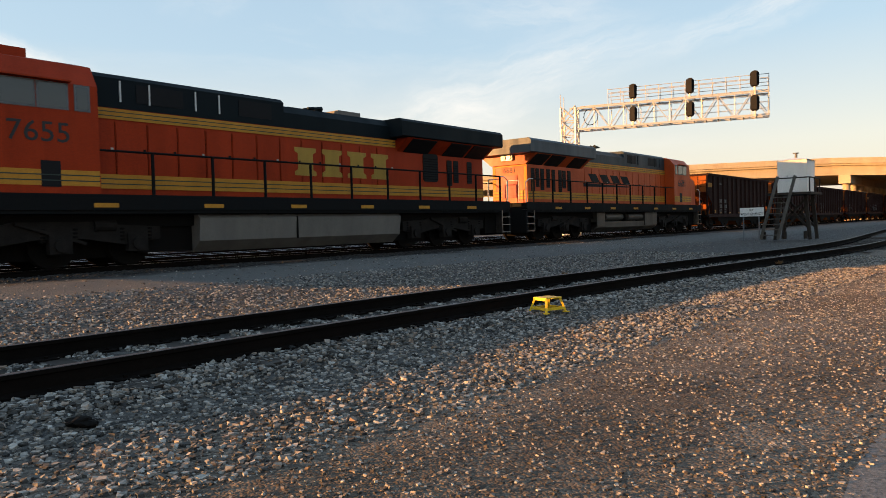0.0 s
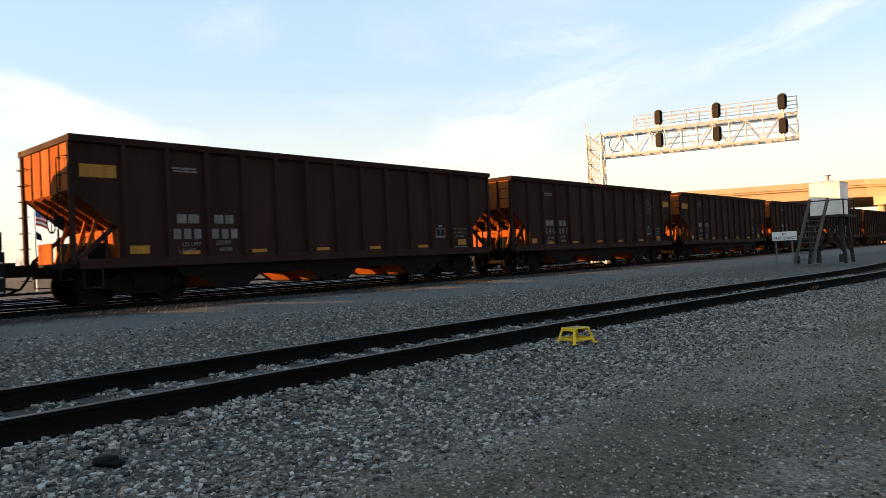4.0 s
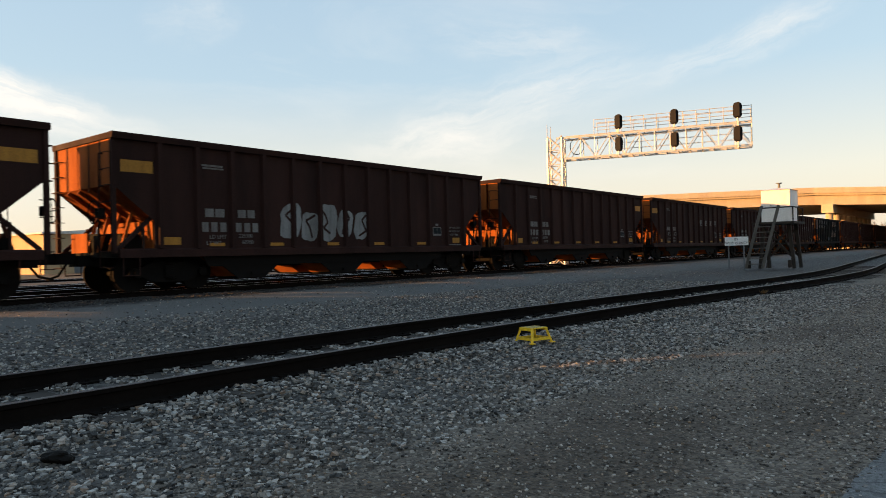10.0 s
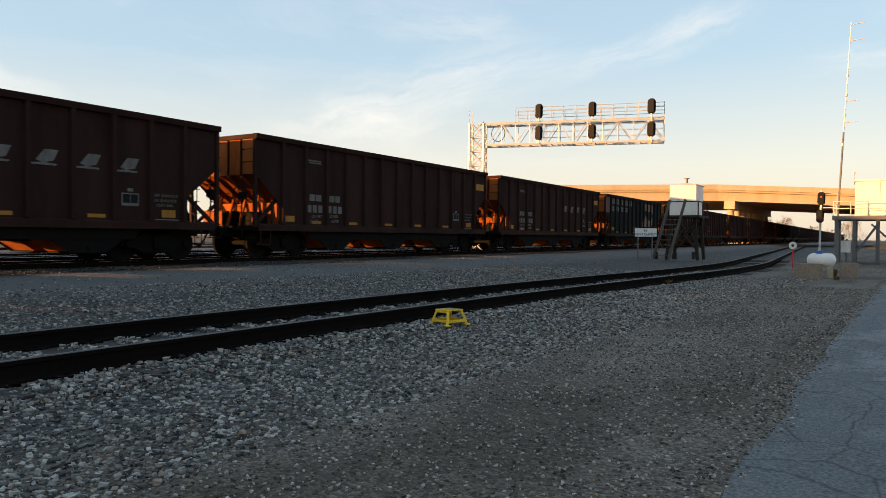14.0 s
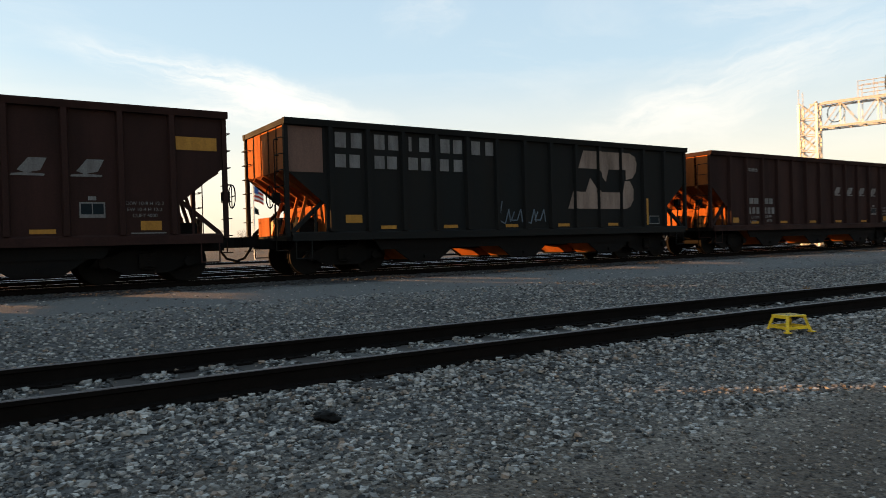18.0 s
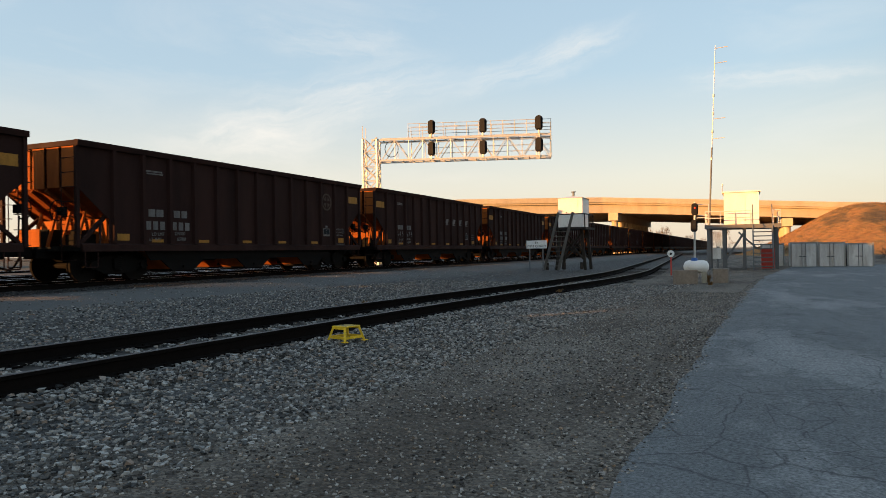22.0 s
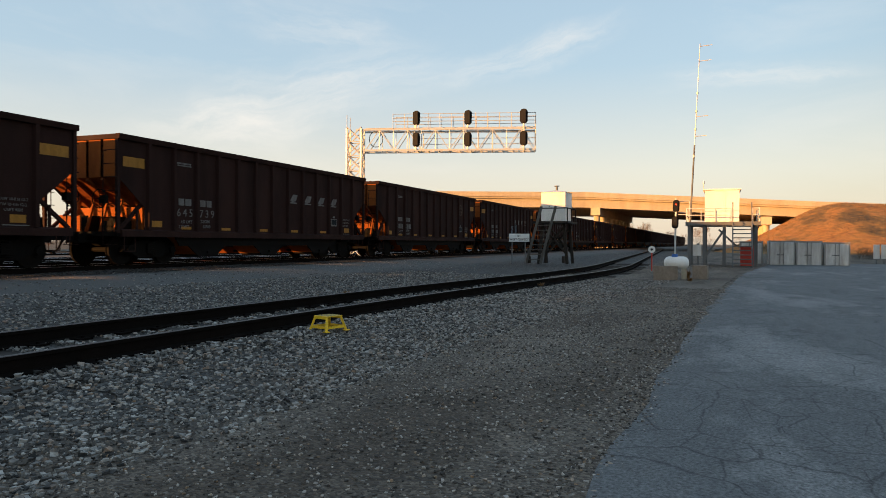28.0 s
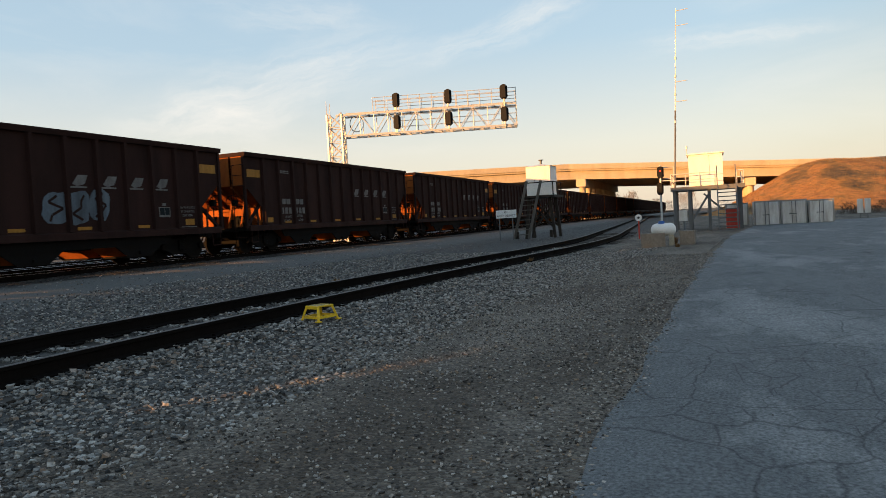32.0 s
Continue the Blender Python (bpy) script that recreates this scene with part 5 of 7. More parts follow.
    for y in (-0.62, 0.62):
        prism(bm, [(-8.72, 3.52), (-8.74, 3.52), (-8.50, 4.08), (-8.46, 4.08)], y - 0.5, y + 0.5)
    part("windshield", bm, M_GLASS, lo, "two front windscreens")
    bm = bmesh.new()
    for y in (-0.12, 0.12):
        tube(bm, (-8.52, y, 4.32), (-8.3, y, 4.32), 0.09, 14)
    part("headlight", bm, M_SILVER, lo, "twin headlight")
    if style == 1:
        bm = bmesh.new()
        box(bm, -8.1, -7.1, -0.75, 0.75, 4.62, 4.86)
        bevel(bm, 0.04)
        part("roof_cooler", bm, orange, lo, "air conditioner on the cab roof")
    # fuel tank and gear below the walkway
    bm = bmesh.new()
    if style == 1:
        prism(bm, [(-1.35, 0.52), (-1.0, 0.24), (1.0, 0.24), (1.35, 0.52), (1.42, 1.1), (1.3, 1.2), (-1.3, 1.2), (-1.42, 1.1)], -3.44, 4.06, "x")
        bevel(bm, 0.05, 2)
        part("fuel_tank", bm, M_TANKPALE, lo, "long pale grey fuel tank")
        bm = bmesh.new()
        box(bm, -0.35, -0.30, -1.425, -1.40, 0.5, 1.15)
        part("tank_seam", bm, M_UNDER, lo)
    else:
        prism(bm, [(-1.3, 0.45), (-1.0, 0.24), (1.0, 0.24), (1.3, 0.45), (1.3, 0.74), (-1.3, 0.74)], -3.65, 3.82, "x")
        bevel(bm, 0.04)
        part("fuel_tank", bm, M_TANK, lo, "grey fuel tank")
        bm = bmesh.new()
        box(bm, -3.6, 3.8, -0.85, 0.85, 0.72, 1.215)
        part("tank_cradle", bm, M_UNDER, lo)
        for x0, x1 in ((-1.75, 0.08), (0.74, 2.72)):
            for s in (-1, 1):
                bm = bmesh.new()
                tube(bm, (x0, s * 1.12, 0.97), (x1, s * 1.12, 0.97), 0.20, 18)
                bevel(bm, 0.03, 2)
                part("air_reservoir", bm, M_TANK, lo, "round grey air reservoir")
        for x0, x1 in ((-3.65, -1.95), (2.95, 3.82)):
            bm = bmesh.new()
            box(bm, x0, x1, -1.35, 1.35, 0.5, 1.2)
            bevel(bm, 0.03)
            part("battery_box", bm, M_TANK, lo, "grey equipment box")
    for e in (-1, 1):
        bm = bmesh.new()
        x0, x1 = sorted((e * 3.3, e * 4.55)) if style == 2 else ((-4.9, -3.42) if e < 0 else (4.04, 4.75))
        box(bm, x0, x1, -1.0, 1.0, 0.28, 1.2)
        bevel(bm, 0.03)
        part("equipment_box", bm, M_UNDER, lo, "black equipment box beside the fuel tank")
        loco_truck(lo, e * 6.75)
    # paint bands
    stripe(lo, -5.93, 4.4, 3.60, 0.25, HW + 0.021)
    stripe(lo, -5.94, 9.48, 2.00, 0.34, HW + 0.021)
    stripe(lo, -8.72, -5.97, 2.00, 0.34, 1.524)
    for z in (3.55, 3.65):
        stripe(lo, -5.93, 4.4, z, 0.022, HW + 0.0245, M_DARKGREEN, "thin_band")
    for z in (1.94, 2.06):
        stripe(lo, -5.94, 9.48, z, 0.025, HW + 0.0245, M_DARKGREEN, "thin_band")
        stripe(lo, -8.72, -5.97, z, 0.025, 1.5275, M_DARKGREEN, "thin_band")
    # owner's mark as plain blocks, fleet number on the cab
    for s in (-1, 1):
        for k in range(4):
            x = (0.03 + 1.06 * k) if style == 1 else (-0.9 + 1.22 * k)
            bm = bmesh.new()
            y = s * (HW + 0.022)
            if style == 1:
                o = [(x, 2.36), (x + 0.82, 2.36), (x + 0.82, 2.48), (x + 0.70, 2.54), (x + 0.70, 3.02), (x + 0.82, 3.08), (x + 0.82, 3.20), (x, 3.20), (x, 3.08), (x + 0.12, 3.02), (x + 0.12, 2.54), (x, 2.48)]
            else:
                d = s * 0.2
                o = [(x + 0.1 - d, 2.76), (x + 0.95 - d, 2.76), (x + 0.95 + d, 3.16), (x + 0.1 + d, 3.16)]
            prism(bm, o, y - 0.004, y + 0.004)
            part("owner_mark", bm, M_CREAM if style == 1 else M_BLACK, lo, "owner's mark on the hood")
        if style == 2:
            bm = bmesh.new()
            y = s * (HW + 0.022)
            prism(bm, [(-0.8, 2.58), (4.4, 2.50), (4.4, 2.68), (-0.8, 2.64)], y - 0.004, y + 0.004)
            part("owner_mark", bm, M_BLACK, lo)
        turn = SIDE if s < 0 else Matrix.Rotation(radians(180), 4, "Z") @ SIDE
        lettering("fleet_number", number, 0.62, M_SIGNTEXT, cab, Matrix.Translation((-7.2, s * 1.527, 2.95)) @ turn, "dark fleet number", squeeze=1.05)
    # flat rear end of the hood
    back_face = Matrix.Rotation(radians(90), 4, "Z") @ SIDE
    lettering("fleet_number", number, 0.34, M_SIGNTEXT, lo, Matrix.Translation((9.505, 0.0, 3.12)) @ back_face, "dark fleet number")
    bm = bmesh.new()
    box(bm, 9.50, 9.53, -0.4, 0.4, 1.9, 2.9)
    part("rear_door", bm, M_RED, lo, "red rear door")
    bm = bmesh.new()
    for z, h in ((3.34, 0.045), (3.46, 0.045), (3.58, 0.045), (1.88, 0.05), (2.02, 0.05), (2.16, 0.05)):
        for y in (-0.66, 0.66) if z < 3 else (0.0,):
            half = 0.24 if z < 3 else 0.9
            box(bm, 9.50, 9.508, y - half, y + half, z - h, z + h)
    part("rear_stripe", bm, M_YELLOW, lo, "yellow stripes across the hood end")
    # yellow edge strips paint in the low sun on the hood end
    for y in (-0.83, 0.83):
        bm = bmesh.new()
        box(bm, 9.50, 9.507, y - 0.07, y + 0.07, 2.24, 3.26)
        part("corner_band", bm, M_YELLOW, lo, "yellow edge strip, sunlight put into its colour")
    bm = bmesh.new()
    box(bm, 9.5, 9.72, -0.3, 0.3, 3.55, 3.82)
    for y in (-0.14, 0.14):
        tube(bm, (9.72, y, 3.68), (9.76, y, 3.68), 0.1, 12)
    part("rear_headlight", bm, M_SILVER, lo, "twin rear headlight")
    return lo


LOCO_1 = locomotive(1, "7655")
LOCO_2 = locomotive(2, "6681")


# ---- signal bridge ----
def rebase(ob, base, offset=(0, 0, 0)):
    """Puts a thing's origin at its base on the ground, and the thing by offset from where its parts were drawn."""
    for child in ob.children:
        child.matrix_basis = Matrix.Translation(-Vector(base)) @ child.matrix_basis
    ob.location = Vector(base) + Vector(offset)


def signal_head(parent, x, y, z, lit=False):
    """A black oval target with hooded lamps; its back is towards the camera."""
    bm = bmesh.new()
    pts = []
    for k in range(20):
        a = 2 * math.pi * k / 20
        c, s = math.cos(a), math.sin(a)
        pts.append((y + 0.24 * c, z + 0.22 * s + (0.23 if s > 0 else -0.23)))
    prism(bm, pts, x - 0.02, x + 0.02, "x")
    h = part("signal_head", bm, M_SIGNALBLACK, parent, "black oval signal head")
    bm = bmesh.new()
    box(bm, x - 0.16, x - 0.02, y - 0.15, y + 0.15, z - 0.36, z + 0.36)
    bevel(bm, 0.03)
    part("lamp_case", bm, M_SIGNALBLACK, h)
    bm = bmesh.new()
    for k in (-0.22, 0.0, 0.22):
        tube(bm, (x + 0.02, y, z + k), (x + 0.22, y, z + k + 0.0), 0.10, 12)
    part("lamp_hood", bm, M_SIGNALBLACK, h)
    bm = bmesh.new()
    beam(bm, (x - 0.05, y, z - 0.42), (x - 0.05, y, z - 0.62), 0.07)
    part("bracket", bm, M_SILVER, h)
    return h


def signal_bridge():
    g = thing("signal_bridge", "silver lattice cantilever signal bridge with six black signal heads", "signal gantry")
    A, B = Vector((38.6, 20.4, 0)), Vector((41.5, 10.5, 0))
    way = (B - A).normalized()
    side = Vector((-way.y, way.x, 0))
    # mast: four legs with lacing
    base = Vector((38.3, 21.05, 0))
    legs = [base + way * a + side * b for a in (-0.44, 0.44) for b in (-0.44, 0.44)]
    for p in legs:
        bm = bmesh.new()
        beam(bm, (p.x, p.y, 0.0), (p.x, p.y, 8.02), 0.10)
        part("mast_leg", bm, M_SILVER, g)
    bm = bmesh.new()
    for i, j in ((0, 1), (2, 3), (0, 2), (1, 3)):
        for k in range(9):
            z = 0.2 + 0.88 * k
            a, b = legs[i], legs[j]
            if k % 2:
                a, b = b, a
            beam(bm, (a.x, a.y, z), (b.x, b.y, z + 0.88), 0.055)
            beam(bm, (b.x, b.y, z), (a.x, a.y, z + 0.88), 0.055)
            beam(bm, (legs[i].x, legs[i].y, z), (legs[j].x, legs[j].y, z), 0.05)
    part("mast_lacing", bm, M_SILVER, g, "zigzag mast lacing")
    for p in (legs[0], legs[1]):
        bm = bmesh.new()
        tube(bm, (p.x, p.y, 8.1), (p.x, p.y, 8.85), 0.02, 6)
        part("finial", bm, M_SILVER, g)
    bm = bmesh.new()
    box(bm, base.x - 1.0, base.x + 1.0, base.y - 1.0, base.y + 1.0, -0.2, 0.12)
    part("footing", bm, M_CONCRETE, g, "concrete footing")
    # cantilever truss
    L = (B - A).length
    for b in (-0.5, 0.5):
        for z in (7.95, 6.68):
            bm = bmesh.new()
            p, q = A - way * 0.6 + side * b, B + side * b
            beam(bm, (p.x, p.y, z), (q.x, q.y, z), 0.09, 0.11)
            part("chord", bm, M_SILVER, g, "truss chord")
        n = 12
        for k in range(n):
            p, q = A + way * (L * k / n) + side * b, A + way * (L * (k + 1) / n) + side * b
            z0, z1 = (7.95, 6.68) if k % 2 else (6.68, 7.95)
            bm = bmesh.new()
            beam(bm, (p.x, p.y, z0), (q.x, q.y, z1), 0.042)
            part("diagonal", bm, M_SILVER, g)
            bm = bmesh.new()
            beam(bm, (q.x, q.y, 6.68), (q.x, q.y, 7.95), 0.036)
            part("upright", bm, M_SILVER, g)
    bm = bmesh.new()
    for k in range(17):
        p = A + way * (L * k / 16)
        a, b = p + side * 0.5, p - side * 0.5
        beam(bm, (a.x, a.y, 8.0), (b.x, b.y, 8.0), 0.05)
        beam(bm, (a.x, a.y, 6.66), (b.x, b.y, 6.66), 0.05)
    for k in range(-2, 3):
        a, b = A + side * 0.2 * k, B + side * 0.2 * k
        beam(bm, (a.x, a.y, 8.05), (b.x, b.y, 8.05), 0.03)
    part("walkway_grating", bm, M_SILVER, g, "open walkway grating")
    for b in (-0.55, 0.55):
        for z in (8.42, 8.62, 8.87):
            bm = bmesh.new()
            p, q = A + way * 1.7 + side * b, B + side * b
            tube(bm, (p.x, p.y, z), (q.x, q.y, z), 0.018, 6)
            part("guard_rail", bm, M_SILVER, g, "thin guard rail")
        for k in range(13):
            p = A + way * (1.7 + (L - 1.7) * k / 12) + side * b
            bm = bmesh.new()
            tube(bm, (p.x, p.y, 7.98), (p.x, p.y, 8.9), 0.02, 6)
            part("guard_post", bm, M_SILVER, g)
        for z in (7.1, 7.45, 7.8):
            bm = bmesh.new()
            p, q = A + way * 2.8 + side * b * 0.2, B + side * b * 0.2
            tube(bm, (p.x, p.y, z), (q.x, q.y, z), 0.012, 5)
            part("cable_rail", bm, M_SILVER, g)
    ring = bmesh.new()
    c = A + way * 0.55
    for k in range(14):
        a, b = 2 * math.pi * k / 14, 2 * math.pi * (k + 1) / 14
        tube(ring, (c.x + way.x * 0.42 * math.cos(a), c.y + way.y * 0.42 * math.cos(a), 7.45 + 0.5 * math.sin(a)), (c.x + way.x * 0.42 * math.cos(b), c.y + way.y * 0.42 * math.cos(b), 7.45 + 0.5 * math.sin(b)), 0.025, 5)
    bmesh.ops.remove_doubles(ring, verts=ring.verts, dist=0.03)
    part("cable_loop", ring, M_BLACK, g, "loop of black cable")
    for x, y in ((39.75, 17.58), (40.65, 14.5), (41.35, 11.15)):
        for z in (8.62, 7.31):
            signal_head(g, x - 0.78, y - 0.18 - (0.012 * (y - 11.15) if y > 12 else 0) * 2, z)
        bm = bmesh.new()
        beam(bm, (x - 0.6, y - 0.15, 6.6), (x - 0.6, y - 0.15, 9.0), 0.06)
        part("head_mast", bm, M_SILVER, g)
    rebase(g, (38.3, 21.05, 0), (0.05, 0.1, -0.14))
    return g


signal_bridge()


# ---- raised huts, sign, masts ----
def hut_on_stilts():
    """A small white hut on a dark timber frame with a leaning ladder, beside the main line."""
    h = thing("raised_hut", "small white hut raised on a dark timber frame beside the tracks", "hut")
    x0, x1, y0, y1, z0, z1 = 37.0, 38.7, 7.62, 8.92, 2.18, 3.74
    bm = bmesh.new()
    box(bm, x0, x1, y0, y1, z0, z1)
    bevel(bm, 0.015)
    cabin = part("cabin", bm, M_WHITE, h, "white steel cabin")
    bm = bmesh.new()
    c = ((x0 + x1) / 2, (y0 + y1) / 2)
    a = [bm.verts.new(p) for p in ((x0 - 0.06, y0 - 0.06, z1), (x1 + 0.06, y0 - 0.06, z1), (x1 + 0.06, y1 + 0.06, z1), (x0 - 0.06, y1 + 0.06, z1))]
    t = bm.verts.new((*c, z1 + 0.16))
    bm.faces.new(a[::-1])
    for k in range(4):
        bm.faces.new((a[k], a[(k + 1) % 4], t))
    part("roof", bm, M_WHITE, h, "low pyramid roof")
    bm = bmesh.new()
    tube(bm, (*c, z1 + 0.08), (*c, z1 + 0.36), 0.06, 10)
    tube(bm, (*c, z1 + 0.36), (*c, z1 + 0.40), 0.14, 10)
    part("roof_vent", bm, M_GREY, h, "round roof vent")
    bm = bmesh.new()
    box(bm, x0 - 0.012, x0 - 0.002, y0 + 0.25, y0 + 0.95, z0 + 0.05, z1 - 0.1)
    part("door", bm, M_WHITE, cabin, "white steel door")
    bm = bmesh.new()
    tube(bm, (x0 - 0.05, y0 + 0.85, z0 + 0.8), (x0 - 0.01, y0 + 0.85, z0 + 0.8), 0.03, 8)
    part("door_handle", bm, M_GREY, cabin)
    for x in (x0 + 0.1, x1 - 0.1):
        for y in (y0 + 0.1, y1 - 0.1):
            bm = bmesh.new()
            beam(bm, (x, y + (0.25 if y > c[1] else -0.2), -0.1), (x, y, z0), 0.15)
            part("stilt", bm, M_WOOD, h, "dark timber stilt")
    bm = bmesh.new()
    for x in (x0 + 0.1, x1 - 0.1):
        beam(bm, (x, y0, 0.5), (x, y1, 1.95), 0.1)
        beam(bm, (x, y1, 0.5), (x, y0, 1.95), 0.1)
    box(bm, x0 - 0.7, x1 + 0.1, y0 - 0.3, y1 + 0.3, z0 - 0.12, z0 - 0.01)
    part("timber_frame", bm, M_WOOD, h, "cross-braced timber frame and deck")
    # steep stair that leans against the deck, handrails above it
    for y in (9.42, 8.66):
        bm = bmesh.new()
        beam(bm, (35.85, y, -0.05), (36.25, y - 0.70, 2.95), 0.07, 0.13)
        part("ladder_rail", bm, M_GREYWOOD, h, "weathered grey stair rail")
    for k in range(8):
        f = 0.07 + 0.085 * k
        bm = bmesh.new()
        beam(bm, (35.85 + 0.4 * f, 8.68 - 0.7 * f, -0.05 + 3 * f), (35.85 + 0.4 * f, 9.40 - 0.7 * f, -0.05 + 3 * f), 0.11, 0.04)
        part("rung", bm, M_GREYWOOD, h)
    bm = bmesh.new()
    pts = [(36.35, y0 - 0.25, z0), (36.35, y0 - 0.25, 2.85), (36.35, y1 - 0.1, 2.85)]
    polytube(bm, pts, 0.03, 6)
    polytube(bm, [(36.35, y0 - 0.25, 2.85), (38.5, y0 - 0.25, 2.85), (38.5, y0 - 0.25, z0)], 0.03, 6)
    polytube(bm, [(37.4, y0 - 0.25, 2.85), (37.4, y0 - 0.25, z0)], 0.03, 6)
    part("guard_rail", bm, M_WOOD, h, "dark guard rail")
    for k in range(3):
        bm = bmesh.new()
        tube(bm, (36.0 + 0.5 * k, 9.3 - 0.8 * k, -0.05), (36.0 + 0.5 * k, 9.3 - 0.8 * k, 0.32), 0.09, 8)
        part("stub_post", bm, M_WOOD, h)
    rebase(h, (37.8, 8.3, -0.05), (0, 0.17, -0.08))


hut_on_stilts()


def station_sign():
    s = thing("place_sign", "white place-name board with black letters on two thin posts", "sign")
    bm = bmesh.new()
    box(bm, 34.985, 35.015, 9.06, 10.13, 1.05, 1.46)
    board = part("board", bm, M_SIGN, s, "white board")
    for y in (9.28, 9.98):
        bm = bmesh.new()
        beam(bm, (35.04, y, -0.1), (35.04, y, 1.4), 0.05)
        part("post", bm, M_GREY, s)
    face = Matrix.Rotation(radians(-90), 4, "Z") @ SIDE
    lettering("lettering", "BY", 0.16, M_SIGNTEXT, board, Matrix.Translation((34.98, 9.595, 1.34)) @ face, "black letters")
    lettering("lettering", "WEST QUINCY", 0.165, M_SIGNTEXT, board, Matrix.Translation((34.98, 9.595, 1.16)) @ face, "black letters", squeeze=0.92)
    rebase(s, (35.0, 9.6, -0.1), (0, 0.15, -0.05))


station_sign()


def platform_hut():
    """A white equipment hut on a grey steel platform with stairs and guard rails."""
    h = thing("platform_hut", "white equipment hut on a grey steel platform with stairs and railings", "hut")
    bm = bmesh.new()
    box(bm, 37.2, 39.3, -1.02, 0.56, 2.1, 3.66)
    bevel(bm, 0.015)
    cabin = part("cabin", bm, M_WHITE, h, "white steel cabin")
    bm = bmesh.new()
    box(bm, 37.1, 39.4, -1.10, 0.64, 3.66, 3.72)
    part("roof", bm, M_WHITE, h)
    bm = bmesh.new()
    box(bm, 37.18, 37.198, -0.4, 0.35, 2.15, 3.6)
    part("door", bm, M_WHITE, cabin, "white steel door")
    bm = bmesh.new()
    tube(bm, (37.3, 0.62, 3.6), (37.3, 0.62, 4.1), 0.02, 6)
    tube(bm, (37.3, 0.62, 4.0), (37.3, 0.62, 4.12), 0.05, 8)
    part("antenna", bm, M_SILVER, h)
    bm = bmesh.new()
    box(bm, 36.4, 39.6, -1.95, 1.42, 1.90, 2.08)
    bevel(bm, 0.01)
    part("platform", bm, M_GREY, h, "grey steel platform")
    for x in (36.6, 39.4):
        for y in (-1.75, -0.35, 0.55, 1.25):
            bm = bmesh.new()
            beam(bm, (x, y, -0.3), (x, y, 1.9), 0.15)
            part("column", bm, M_GREY, h, "steel column")
    bm = bmesh.new()
    beam(bm, (36.6, 0.55, 0.3), (36.6, -0.35, 1.7), 0.1)
    beam(bm, (36.6, -0.1, 1.7), (36.6, -0.9, 0.9), 0.08)
    part("brace", bm, M_GREY, h)
    # stairs rise along x behind the front columns
    for y in (-0.72, -1.55):
        bm = bmesh.new()
        beam(bm, (35.0, y, -0.25), (36.5, y, 2.0), 0.05, 0.22)
        part("stringer", bm, M_GREY, h)
        bm = bmesh.new()
        polytube(bm, [(35.0, y, -0.2), (35.0, y, 0.75), (36.5, y, 3.0)], 0.025, 6)
        part("handrail", bm, M_GREY, h)
    for k in range(11):
        f = (k + 0.5) / 11
        bm = bmesh.new()
        box(bm, 35.0 + 1.5 * f - 0.13, 35.0 + 1.5 * f + 0.13, -1.55, -0.72, -0.2 + 2.2 * f - 0.025, -0.2 + 2.2 * f + 0.02)
        part("tread", bm, M_GREY, h, "grey steel stair tread")
    for z in (2.4, 2.72):
        bm = bmesh.new()
        polytube(bm, [(36.45, 1.38, z), (36.45, -0.65, z)], 0.02, 6)
        polytube(bm, [(36.45, -1.6, z), (36.45, -1.9, z), (39.5, -1.9, z)], 0.02, 6)
        polytube(bm, [(36.45, 1.38, z), (39.5, 1.38, z)], 0.02, 6)
        part("guard_rail", bm, M_BOX, h, "thin pale guard rail")
    for p in ((36.45, 1.38), (36.45, 0.7), (36.45, 0.05), (36.45, -0.65), (36.45, -1.6), (36.45, -1.9), (38.0, -1.9), (39.5, -1.9), (39.5, 1.38), (38.0, 1.38)):
        bm = bmesh.new()
        tube(bm, (*p, 2.08), (*p, 2.74), 0.022, 6)
        part("rail_post", bm, M_BOX, h)
    rebase(h, (37.5, -0.3, -0.25), (0, 0.31, -0.07))
    for k in range(1):
        c = thing("red_crate", "red steel crate stored under the platform", "crate", "crates under the platform")
        x, y = 38.2, -1.35 + 0.75 * k
        bm = bmesh.new()
        box(bm, x, x + 0.9, y - 0.05, y + 0.55, -0.28, 0.85)
        bevel(bm, 0.02)
        part("body", bm, M_RED, c)
        for z in (0.1, 0.45, 0.8):
            bm = bmesh.new()
            box(bm, x - 0.03, x, y - 0.03, y + 0.53, z - 0.08, z - 0.03)
            part("rib", bm, M_RED, c)
        rebase(c, (x + 0.45, y + 0.25, -0.28))


platform_hut()


def radio_mast():
    m = thing("radio_mast", "slender leaning radio mast with four short side antennas", "mast")
    foot, top = Vector((38.0, 1.27, -0.2)), Vector((38.0, 0.76, 11.2))
    bm = bmesh.new()
    mid = foot.lerp(top, 0.55)
    tube(bm, foot, mid, 0.05, 10, 0.04)
    part("pole", bm, M_GREY, m, "galvanised pole")
    bm = bmesh.new()
    tube(bm, mid, top, 0.026, 8, 0.016)
    part("whip", bm, M_SILVER, m, "thin pale upper pole")
    for z in (11.05, 10.3, 7.5, 6.5):
        p = foot.lerp(top, (z + 0.2) / 11.4)
        bm = bmesh.new()
        tube(bm, p, (p.x, p.y - 0.58, z + 0.03), 0.018, 6)
        part("antenna", bm, M_SILVER, m, "short side antenna")
    for k in (0.5, 0.62, 0.7, 0.78):
        p = foot.lerp(top, k)
        bm = bmesh.new()
        tube(bm, p - Vector((0, 0, 0.06)), p + Vector((0, 0, 0.06)), 0.055, 10)
        part("clamp", bm, M_SILVER, m)
    rebase(m, foot, (0, 0.41, -0.1))


radio_mast()


